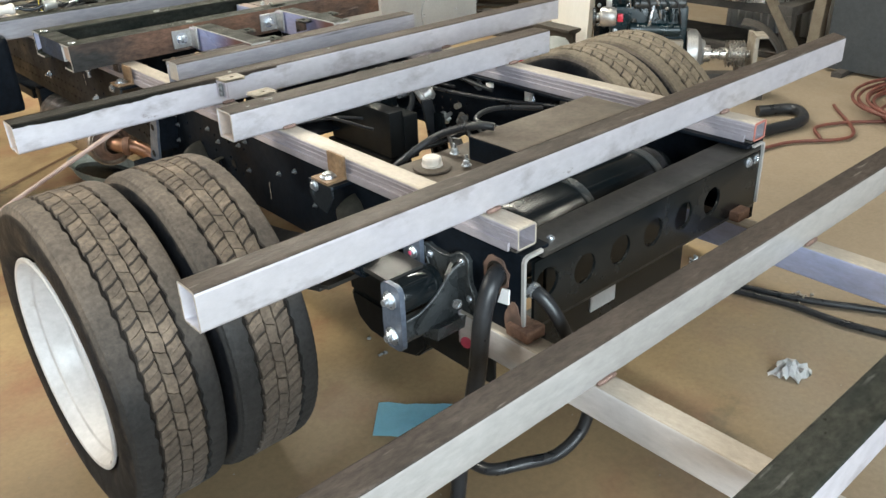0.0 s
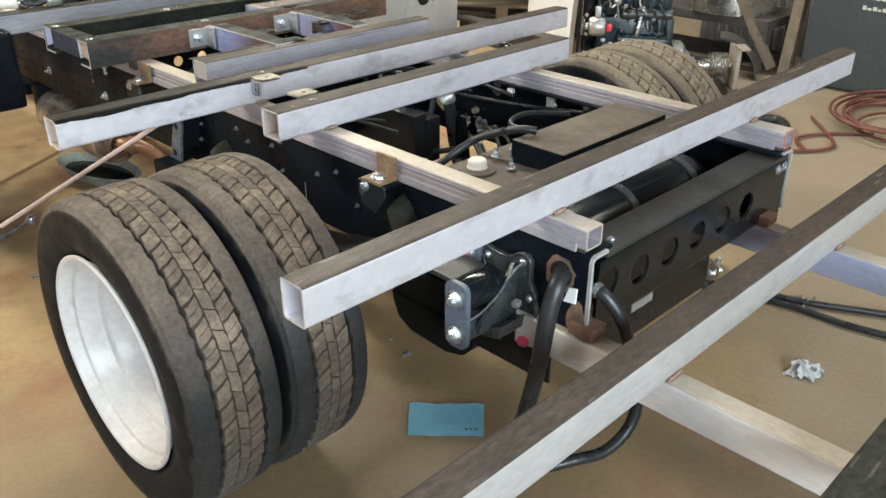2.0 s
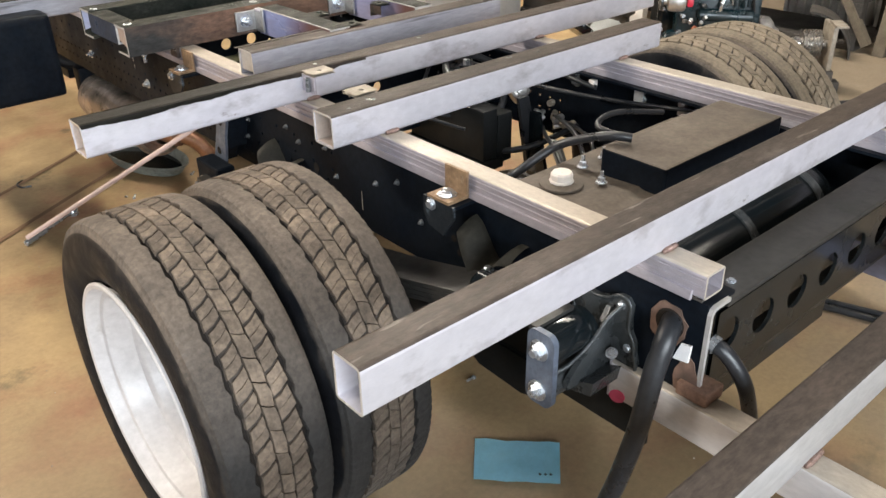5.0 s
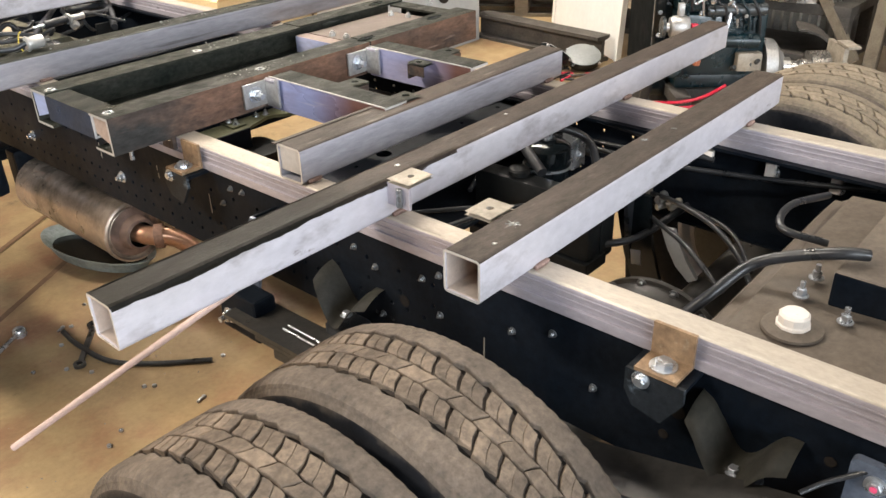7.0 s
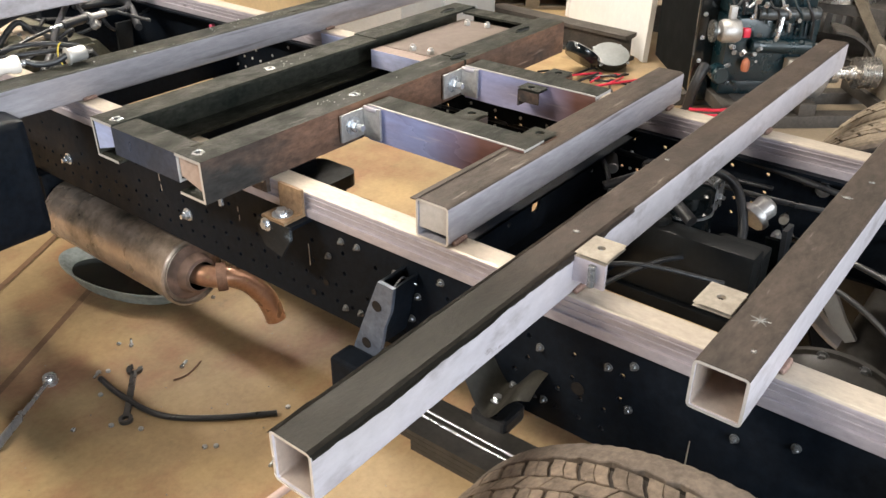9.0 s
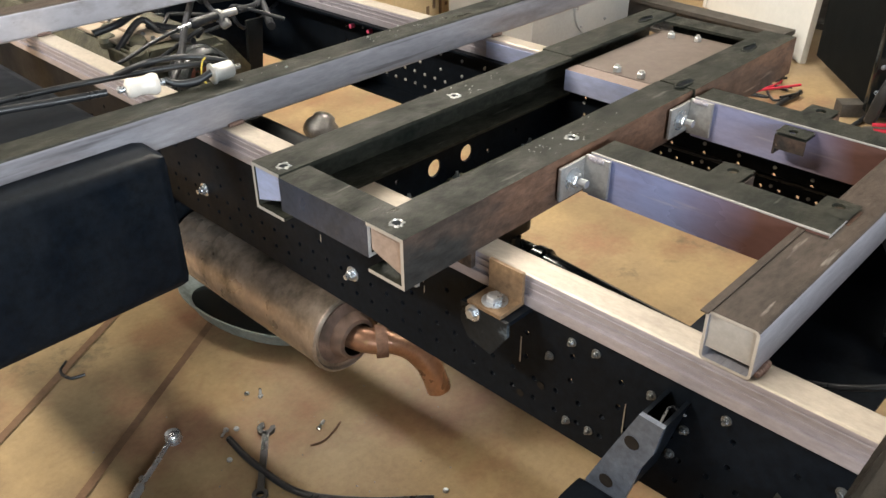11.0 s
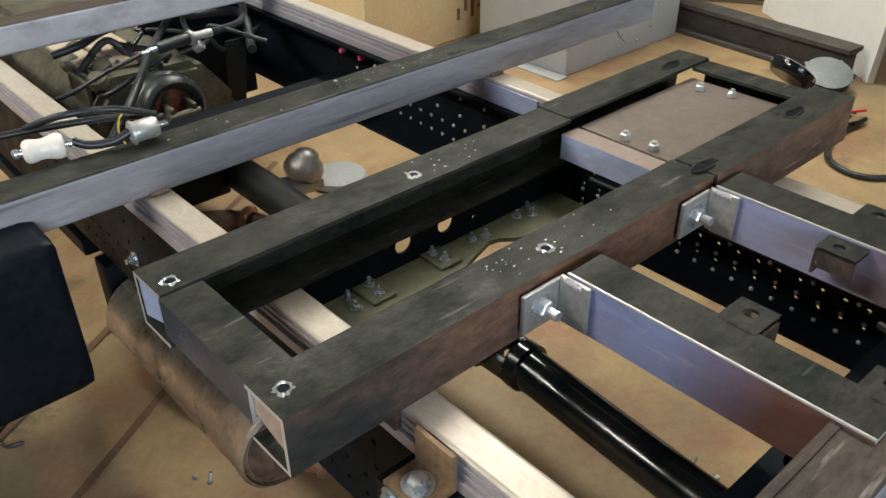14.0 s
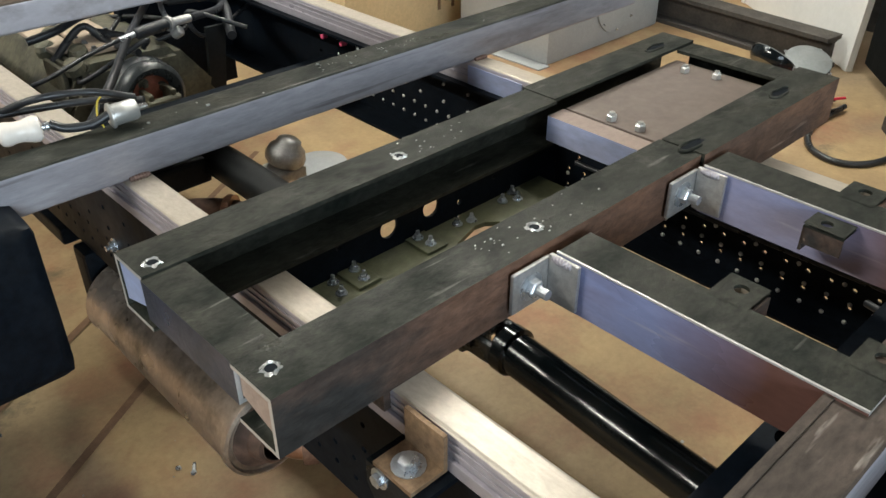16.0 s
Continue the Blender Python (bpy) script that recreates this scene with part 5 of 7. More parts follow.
hose([(0.498, 3.298, 0.740), (0.538, 3.419, 0.750), (0.621, 3.563, 0.750), (0.687, 3.709, 0.750)], 0.007, M_HOSE, truck)
hose([(0.537, 3.248, 0.755), (0.653, 3.314, 0.740), (0.730, 3.423, 0.740), (0.770, 3.546, 0.740)], 0.010, M_HOSE, truck)
bm = bmesh.new()
prism(bm, [(0.58, 0.42), (0.62, 0.42), (0.66, 0.70), (0.60, 0.70)], "y", 3.30, 3.312)
part("brake_bracket", bm, M_MATT, truck, "black upright bracket")
# dark back panel added behind the bracket, its black standing for a shaded void
bm = bmesh.new()
block(bm, 0.50, 0.85, 3.62, 3.66, 0.40, 0.74, 0.004)
part("crossmember", bm, M_RAIL, truck)
bm = bmesh.new()
block(bm, 0.012, 0.20, 3.0, 3.9, 0.40, 0.44, 0.006)
part("heat_shield", bm, M_RAIL, truck)
for x, y, z in ((0.80, 3.05, 0.69), (0.81, 2.98, 0.685)):
    bm = bmesh.new()
    cyl(bm, (x, y, z), (x + 0.018, y, z), 0.007, 10, bevel=0.002)
    part("line_cap", bm, M_PINK, truck, "faded pink line cap")
for k in range(6):
    random.seed(60 + k)
    p = Vector((random.uniform(0.15, 0.7), random.uniform(3.1, 3.6), random.uniform(0.60, 0.72)))
    pts = [p] + [p + Vector((random.uniform(-0.2, 0.2), random.uniform(-0.05, 0.3), random.uniform(-0.06, 0.05))) for _ in range(3)]
    hose(pts, random.uniform(0.005, 0.012), M_HOSE, truck)
bm = bmesh.new()
lathe(bm, (0.60, 2.99, 0.40), (0.35, -0.1, 1), [(0, 0), (0.040, 0.002), (0.052, 0.014), (0.055, 0.030), (0.048, 0.052), (0.034, 0.064), (0.032, 0.074), (0.020, 0.082), (0, 0.084)], 28)
sn = smooth(part("sender", bm, M_ALU, truck, "shiny cast metal sender"), 80)
parts_of(sn, "base", M_ALU, (box(0.555, 0.645, 2.945, 3.035, 0.37, 0.40, 0.008),))
bm = bmesh.new()
holed(bm, lambda u, v, d: (u, 1.508 + d, v), 0.01, 0.855, 0.535, 0.693, [(0.14, 0.60, 0.006), (0.27, 0.64, 0.006), (0.388, 0.60, 0.006), (0.495, 0.605, 0.017), (0.62, 0.64, 0.006), (0.75, 0.60, 0.006)], 0.007, 20)
sx = part("crossmember", bm, M_RAIL, truck, "black crossmember web with a round hole over the drive shaft")
bm = bmesh.new()
holed(bm, lambda u, v, d: (u, v, 0.6935 + d), 0.01, 0.855, 1.425, 1.517, [(0.10, 1.47, 0.006), (0.235, 1.476, 0.005), (0.328, 1.480, 0.019), (0.60, 1.47, 0.006), (0.75, 1.47, 0.006)], 0.0065, 18)
part("flange", bm, M_RAIL, sx)
parts_of(sx, "flange", M_RAIL, (box(0.01, 0.855, 1.29, 1.507, 0.535, 0.542),))

# thin cable slung over the sill down to the spring
hose([(0.05, 0.14, 0.775), (0.015, 0.185, 0.775), (-0.008, 0.215, 0.770), (-0.014, 0.262, 0.715), (-0.030, 0.305, 0.680), (-0.046, 0.335, 0.660), (-0.070, 0.358, 0.645)], 0.0035, M_HOSE, truck, "thin black cable", "cable")

# ---- steel bed frame on the rails ----
bed = thing("bed_frame", "bare steel flatbed frame of welded tubes on the truck rails", "bed frame")
TUBE = (M_STEEL, M_SCALE, M_EDGE)
M_GREYST = mat("grey_scaled_steel", (0.37, 0.36, 0.395), (0.22, 0.215, 0.24), 0.42, 0.3, s1=7, s2=100, mix=0.9, grain=0.2, bump=0.12, stretch=(0.2, 1, 1), c3=(0.15, 0.12, 0.115), s3=6, cut=0.57, soft=0.2, c5=(0.11, 0.10, 0.11), s5=(1.5, 40, 40), cut5=0.62)
M_INSIDE_LIT = mat("lit_tube_inside", (0.70, 0.62, 0.56), (0.56, 0.47, 0.41), 0.42, 0.7, s1=9, s2=80, grain=0.12, bump=0.05)
M_GREYW = mat("worn_grey_steel", (0.45, 0.435, 0.425), (0.31, 0.295, 0.285), 0.42, 0.3, s1=6, s2=80, mix=0.9, grain=0.12, bump=0.08, stretch=(0.35, 1, 1), c3=(0.17, 0.145, 0.135), s3=7, cut=0.55, soft=0.25, c5=(0.52, 0.50, 0.49), s5=(4, 60, 60), cut5=0.66)
# left dovetail sill's sides paler than its top: daylight put into the colour
M_DAYLIT_SILL = mat("daylit_pale_steel", (0.72, 0.70, 0.70), (0.56, 0.535, 0.54), 0.42, 0.25, s1=7, s2=90, mix=0.8, grain=0.1, bump=0.06, stretch=(1, 0.3, 1), c3=(0.33, 0.27, 0.245), s3=6, cut=0.58, soft=0.2)
M_PINKST = mat("pinkish_cut_steel", (0.40, 0.31, 0.265), (0.29, 0.22, 0.185), 0.5, 0.2, s1=14, s2=90, grain=0.2, bump=0.1)
SILL = (M_STRIP, M_SILL, M_SILL)
M_BLUE = mat("blue_heat_steel", (0.34, 0.42, 0.68), (0.50, 0.49, 0.62), 0.42, 0.3, s1=5, s2=100, grain=0.15, bump=0.08, stretch=(1, 0.3, 1))


def sill(x0, y0, y1, parent, z1=ZS, label="bright steel sill tube"):
    bm = bmesh.new()
    hollow(bm, "y", y0, y1, x0, x0 + 0.051, z1 - 0.046, z1, 0.004, 0.006)
    s = part("sill", bm, SILL, parent, label)
    bm = bmesh.new()
    block(bm, x0 - 0.0065, x0 - 0.0005, y0 + 0.02, y1, z1 - 0.051, z1 - 0.033, 0.0015)
    part("packing_strip", bm, M_STRIP, s)
    for zr in (0.0095, 0.021):
        bm = bmesh.new()
        block(bm, x0 - 0.0028, x0 - 0.0005, y0 + 0.002, y1, z1 - zr - 0.004, z1 - zr, 0.001)
        part("ridge", bm, M_STRIP, s)
    bm = bmesh.new()
    block(bm, x0 + 0.001, x0 + 0.050, y0 + 0.004, y1, z1 - 0.051, z1 - 0.0465)
    part("shim", bm, M_BEAM, s)
    return s


sill(0.0, 0.010, 5.0, bed)
rs = sill(XR - 0.051, 0.0, 5.0, bed)
bm = bmesh.new()
block(bm, XR - 0.0600, XR - 0.0580, 2.34, 2.50, ZS - 0.050, ZS - 0.006, 0.0008)
part("heat_tint", bm, M_BLUE, rs, "blue heat tinted patch by the weld")
bm = bmesh.new()
hollow(bm, "y", -0.0025, -0.0003, XR - 0.0515, XR + 0.0005, ZS - 0.0465, ZS + 0.0005, 0.005, 0.006)
part("end_rim", bm, mat("red_primer", (0.42, 0.16, 0.13), (0.33, 0.13, 0.11), 0.5, s1=30, grain=0.2), rs, "red primed cut end")

def weld(x, y, z, parent, along="x", length=0.035, m=None):
    bm = bmesh.new()
    h_ = Vector((length / 2, 0, 0)) if along == "x" else Vector((0, length / 2, 0))
    c = Vector((x, y, z))
    bead(bm, c - h_, c + h_, 0.0052)
    return smooth(part("weld", bm, m or M_WELD, parent, "lumpy brown weld bead"), 80)


def cross(x0, x1, y0, y1, z0=ZS, z1=ZT, mats=TUBE, label="steel cross tube, dark scale on top", cut=0.0, wall=0.004, liner=False):
    bm = bmesh.new()
    hollow(bm, "x", x0, x1, y0, y1, z0 + 0.001, z1, wall, 0.007, cut=cut)
    c = part("cross_tube", bm, mats, bed, label)
    if liner:
        # pale sleeve added inside: light on the inner wall put into its colour
        bm = bmesh.new()
        hollow(bm, "x", x0 + 0.003, x0 + 0.45, y0 + wall + 0.0004, y1 - wall - 0.0004, z0 + wall + 0.0014, z1 - wall - 0.0004, 0.0008, 0.003)
        part("lit_sleeve", bm, M_INSIDE_LIT, c, "pale sleeve for the light inside the tube")
    for x in (0.026, XR - 0.026):
        if x0 < x < x1:
            weld(x, y0 - 0.002, z0 + 0.004, c)
    return c


cross(-0.588, 1.475, 0.100, 0.157, cut=0.6)
cross(-0.128, 1.005, 0.826, 0.897, wall=0.004, liner=True)
tc = cross(-0.530, 1.405, 1.138, 1.203, mats=(M_STEEL, M_SCALE3, M_EDGE), liner=True)
# ragged flap of scale over both upper edges of the left arm
random.seed(17)
for yf, s in ((1.138, -1), (1.203, 1)):
    bm = bmesh.new()
    last = None
    for k in range(61):
        x = -0.529 + 0.012 * k
        d = 0.001 + 0.007 * max(0, noise.noise((x * 9, s * 3, 0.5)) + 0.15) + random.uniform(0, 0.002)
        d = d * (1 if x < 0.1 else 0.4)
        a = (x, yf - s * 0.007, ZT + 0.0008)
        b_, c_ = (x, yf + s * 0.0009, ZT - 0.006), (x, yf + s * (0.0010 if s < 0 else 0.006), ZT - 0.006 - d)
        e_ = (x, yf - s * 0.0011, ZT - 0.0011)
        row = [bm.verts.new(v) for v in (a, e_, b_, c_)]
        if last:
            for q_ in range(3):
                quad(bm, (last[q_], row[q_], row[q_ + 1], last[q_ + 1]))
        last = row
    bmesh.ops.solidify(bm, geom=list(bm.faces), thickness=0.0006)
    part("scale_flake", bm, M_SCALE3, tc, "ragged flake of dark scale")
ct = cross(-0.003, 0.900, 1.371, 1.440, mats=(M_GREYST, M_SCALE, M_EDGE))
bm = bmesh.new()
block(bm, 0.0, 0.004, 1.3755, 1.4355, ZS + 0.020, ZT - 0.0045)
part("end_plate", bm, M_GREYW, ct, "grey plate set into the tube end")
bm = bmesh.new()
block(bm, -0.012, 0.30, 1.4335, 1.4445, ZT + 0.0002, ZT + 0.0022, 0.0006)
part("scale_lip", bm, M_SCALE, ct, "thin lip of dark scale")
cross(-1.10, 1.42, 2.495, 2.572, label="long steel cross tube, grey scale on top", mats=(M_GREYST, M_CHAN, M_EDGE))
cross(-1.10, 1.42, 3.39, 3.465, label="long steel cross tube, grey scale on top")
cross(-1.10, 1.42, 3.95, 4.02, label="long steel cross tube, grey scale on top")
# weld-on nut tabs
for x, y in ((0.028, 1.112), (0.012, 0.922)):
    bm = bmesh.new()
    holed(bm, lambda u, v, d: (u, v, ZT - 0.003 + d), x - 0.028, x + 0.036, y - 0.026, y + 0.026, [(x + 0.006, y, 0.0065)], 0.006, 14)
    t_ = part("bolt_tab", bm, M_CREAM, bed, "pale steel tab with a bolt hole")
    if y > 1:
        bm = bmesh.new()
        block(bm, x - 0.028, x - 0.022, y - 0.026, y + 0.026, ZT - 0.045, ZT - 0.0035)
        part("web", bm, M_STRIP, t_)
        parts_of(t_, "stud", M_DKBOLT, (lambda bm: cyl(bm, (x - 0.034, y - 0.008, ZT - 0.040), (x - 0.034, y - 0.008, ZT - 0.006), 0.006, 10),))


# bright grinder nicks on the tube tops
random.seed(51)
for x, y, s_ in ((0.0, 0.862, 0.013), (0.441, 0.878, 0.009), (0.53, 0.86, 0.006), (-0.07, 0.845, 0.005), (0.06, 1.17, 0.006), (0.40, 1.18, 0.005)):
    bm = bmesh.new()
    ring = []
    for k in range(14):
        t = 2 * math.pi * k / 14
        r_ = s_ * (random.uniform(0.7, 1.2) if k % 2 else random.uniform(0.15, 0.3))
        ring.append((x + r_ * math.cos(t), y + r_ * math.sin(t)))
    prism(bm, ring, "z", ZT + 0.0003, ZT + 0.0012)
    part("grinder_nick", bm, M_SPARK, bed)


# ---- channel frame laid over the sills ----
cf = thing("channel_frame", "rectangular frame of dark scaled steel channels with rusty faces", "channel frame")


def channel(axis, a0, a1, web, tip, z0, z1, mats, w=0.006, name="channel", label="", mouth=0):
    """A channel with its web at `web` and flanges reaching to `tip`. Material 0: top, 1: web face, 2: cut ends."""
    s = 1 if tip > web else -1
    out = [(web, z0), (tip, z0), (tip, z0 + w), (web + s * w, z0 + w), (web + s * w, z1 - w), (tip, z1 - w), (tip, z1), (web, z1)]
    bm = bmesh.new()
    prism(bm, out, axis, a0, a1)
    bm.faces.ensure_lookup_table()
    bmesh.ops.recalc_face_normals(bm, faces=bm.faces)
    for f in bm.faces:
        n = f.normal
        c = f.calc_center_median()
        on_web = abs((c.y if axis == "x" else c.x) - web) < 1e-4
        f.material_index = 1 if on_web else (2 if abs(n[0 if axis == "x" else 1]) > 0.9 else 0)
    return part(name, bm, mats, cf, label)


CH = (M_CHAN, M_RUSTY, M_EDGE)
ZEB = ZS + 0.001
channel("x", -0.155, 0.6215, 1.812, 1.888, ZEB, ZE, CH, label="rusty faced channel")
channel("x", -0.150, 0.6215, 2.172, 2.098, ZEB, ZE, (M_CHAN, M_CHAN, M_EDGE), label="dark channel")
for ys, m_ in (((1.8185, 1.886, 1.886, 1.8185), M_PINKST), ((2.1655, 2.100, 2.100, 2.1655), M_BLUE)):
    zs = (ZE - 0.0065, ZE - 0.0065, ZE - 0.048, ZEB + 0.016)
    bm = bmesh.new()
    prism(bm, list(zip(ys, zs)), "x", -0.1475, -0.1445)
    part("end_plate", bm, m_, cf, "slanted steel plate closing the channel end")
channel("x", 0.622, 1.075, 1.806, 1.884, ZEB, ZE + 0.002, (M_CHAN, M_RUSTY, M_CHAN), label="rusty faced channel")
channel("x", 0.622, 1.06, 2.178, 2.104, ZEB, ZE + 0.002, (M_CHAN, M_CHAN, M_CHAN), label="dark channel")
M_DUSK = mat("blue_grey_channel_face", (0.050, 0.058, 0.085), (0.026, 0.030, 0.038), 0.42, 0.3, s1=8, s2=90, mix=0.8, grain=0.3, bump=0.2, c3=(0.04, 0.04, 0.042), s3=7, cut=0.55, soft=0.2)
channel("y", 1.889, 2.097, -0.152, -0.092, ZE - 0.062, ZE - 0.003, (M_CHAN, M_DUSK, M_EDGE), label="short dark end channel")
channel("y", 1.885, 2.103, 1.058, 1.0, ZE - 0.062, ZE - 0.003, (M_CHAN, M_CHAN, M_EDGE), label="short dark end channel")
M_TOPBR = mat("pinkish_brown_steel", (0.30, 0.225, 0.19), (0.22, 0.165, 0.145), 0.5, 0.2, s1=7, s2=80, grain=0.15, bump=0.08)
channel("y", 1.889, 2.097, 0.598, 0.640, ZE - 0.066, ZE - 0.020, (M_TOPBR, M_BLUE, M_EDGE), label="blue tinted short channel beside the cover plate")
bm = bmesh.new()
block(bm, 0.651, 0.998, 1.886, 2.100, ZE - 0.030, ZE - 0.022, 0.002)
pl = part("cover_plate", bm, mat("brown_grey_plate", (0.16, 0.125, 0.105), (0.13, 0.10, 0.085), 0.55, 0.2, s1=5, s2=60, grain=0.15, bump=0.08, c3=(0.22, 0.19, 0.17), s3=4, cut=0.63), cf, "brown-grey cover plate")
for x, y in ((0.646, 2.012), (0.647, 1.954), (0.93, 2.05), (0.945, 1.99)):
    parts_of(pl, "nut", M_SPARK, (lambda bm: hexbolt(bm, (x + 0.02, y, ZE - 0.0235), (0, 0, 1), 0.0095, 0.011, 0.004, False),))
random.seed(11)


def ragged_hole(x, y, z=ZE):
    # flat dark disc for the shade in the hole
    bm = bmesh.new()
    lathe(bm, (x, y, z), (0, 0, 1), [(0.0, 0.0005), (0.0072, 0.0005), (0.0072, 0.0), (0, 0.0)], 14)
    h = part("bolt_hole_disc", bm, M_RAIL, cf, "dark disc in place of a drilled bolt hole")
    bm = bmesh.new()
    n = 26
    ring = []
    for k in range(n):
        t = 2 * math.pi * k / n
        r0, r1, r2 = 0.0070, 0.0088 + random.uniform(-0.0006, 0.0008), 0.0108 + random.uniform(-0.0016, 0.0036)
        up = 0.0016 + random.uniform(0.0, 0.0022)
        ring.append([bm.verts.new((x + r * math.cos(t), y + r * math.sin(t), z + dz)) for r, dz in ((r0, 0.0006), (r1, up), (r2, 0.0003))])
    for k in range(n):
        p, q = ring[k], ring[(k + 1) % n]
        for j in range(2):
            quad(bm, (p[j], q[j], q[j + 1], p[j + 1]))
    part("burr", bm, M_SPARK, h, "bright drilled burr")
    return h


for x, y in ((-0.128, 1.852), (-0.125, 2.118), (0.278, 1.848), (0.285, 2.128)):
    ragged_hole(x, y)
# torch-cut slots, drawn as dark patches for their shade, with curled flakes
for x, y in ((0.637, 1.838), (0.967, 2.132), (0.931, 1.846)):
    bm = bmesh.new()
    prism(bm, [(x + (0.030 + random.uniform(-0.008, 0.006)) * math.cos(t) + 0.25 * 0.012 * math.sin(t), y + (0.0085 + random.uniform(-0.003, 0.002)) * math.sin(t)) for t in (2 * math.pi * k / 16 for k in range(16))], "z", ZE + 0.0021, ZE + 0.0027)
    s_ = part("slot", bm, M_RAIL, cf, "dark patch in place of a torch-cut slot")
    bm = bmesh.new()
    sweep(bm, [(x + (0.033 + random.uniform(-0.004, 0.003)) * math.cos(t), y + (0.0105 + random.uniform(-0.002, 0.002)) * math.sin(t), ZE + 0.0025 + random.uniform(0, 0.0015)) for t in (0.4 + 4.6 * k / 9 for k in range(10))], 0.0022, 6, n=4)
    part("dross", bm, M_CHAN, s_)
bm = bmesh.new()
for k in range(44):
    cx, cy = random.choice(((0.27, 1.845), (0.26, 1.85), (0.33, 2.135), (0.37, 2.13), (0.36, 1.85), (0.20, 1.86)))
    x, y = random.gauss(cx, 0.045), min(max(random.gauss(cy, 0.016), 1.82 if cy < 2 else 2.105), 1.88 if cy < 2 else 2.165)
    s = random.uniform(0.0005, 0.0015)
    block(bm, x - s, x + s, y - s * 0.6, y + s * 0.6, ZE + 0.0002, ZE + s)
for k in range(46):
    x, y = random.gauss(0.56, 0.07) if k % 3 else random.uniform(0.0, 0.9), min(max(random.gauss(2.535, 0.016), 2.502), 2.565)
    q = random.uniform(0.0006, 0.0030 if k % 5 == 0 else 0.0014)
    block(bm, x - q, x + q, y - q * 0.5, y + q * 0.5, ZT + 0.0002, ZT + q * 1.2)
tagged(obj("swarf", bm, M_SPARK), "bright drill swarf lying on the channels and tube", "swarf", kind="stuff")

# two longitudinal channels bolted in by angle clips
for x0, tip, y0, y1, mats in ((0.262, 0.330, 1.400, 1.795, (M_CHAN, M_HEAT, M_EDGE)), (0.604, 0.672, 1.442, 1.795, (M_CHAN, M_HEAT, M_EDGE))):
    c = channel("y", y0, y1, x0, tip, ZEB, ZE - 0.006, mats, name="side_channel", label="heat tinted side channel with a bright edge")
    bm = bmesh.new()
    block(bm, x0 - 0.0015, x0 + 0.0015, y0, y1, ZE - 0.0065, ZE - 0.004)
    part("edge", bm, M_EDGE, c, "bright ground edge")
    bm = bmesh.new()
    block(bm, x0 - 0.075, x0 - 0.004, 1.800, 1.8065, ZEB + 0.012, ZE - 0.012, 0.002)
    clip = part("angle_clip", bm, M_ALU, c, "pale grey angle clip")
    parts_of(clip, "leg", M_ALU, (box(x0 - 0.0105, x0 - 0.004, 1.752, 1.7995, ZEB + 0.008, ZE - 0.006, 0.002),))
    bolt(clip, (x0 - 0.042, 1.800, ZEB + 0.043), (0, -1, 0), 0.013, 0.011, 0.016)
    weld(x0 - 0.010, 1.778, ZE - 0.010, c, "y", 0.03, M_STRIP)
for x, y in ((0.352, 1.592), (0.690, 1.592), (0.348, 1.424)):
    bm = bmesh.new()
    holed(bm, lambda u, v, d: (u, v, ZE - 0.010 + d), x - 0.030, x + 0.028, y - 0.026, y + 0.026, [(x + 0.005, y, 0.0095)], 0.005, 16)
    tb = part("bolt_tab", bm, M_CHAN, cf, "dark steel tab with a nut under its hole")
    bm = bmesh.new()
    lathe(bm, (x + 0.005, y, ZE - 0.022), (0, 0, 1), [(0.011, 0), (0.018, 0), (0.018, 0.012), (0.011, 0.012)], 6, closed=True)
    part("nut", bm, M_CREAM, tb)
    bm = bmesh.new()
    block(bm, x - 0.032, x + 0.02, y - 0.03, y - 0.025, ZE - 0.06, ZE - 0.010)
    part("web", bm, M_RUSTY, tb)
# rusty angle tab on the near face of the far channel
bm = bmesh.new()
holed(bm, lambda u, v, d: (u, v, ZE - 0.014 + d), 0.560, 0.602, 1.560, 1.616, [(0.580, 1.592, 0.0085)], 0.005, 16)
tb = part("bolt_tab", bm, M_CHAN, cf, "dark steel tab with a round hole")
parts_of(tb, "web", M_RUSTY, (box(0.562, 0.602, 1.612, 1.616, ZE - 0.052, ZE - 0.0145), box(0.560, 0.5635, 1.560, 1.6115, ZE - 0.040, ZE - 0.0145)), "rust brown web")
# welded dark gusset block under the clip, by the sill
bm = bmesh.new()
block(bm, -0.012, -0.002, 1.815, 1.86, ZEB - 0.03, ZEB)
part("gusset", bm, M_RUSTY, cf)
for x, y, z in ((-0.10, 1.845, ZEB - 0.012), (0.0, 1.83, ZEB - 0.02)):
    bolt(cf, (x, y, z + 0.012), (0, 0, -1), 0.009, 0.01, 0.02)

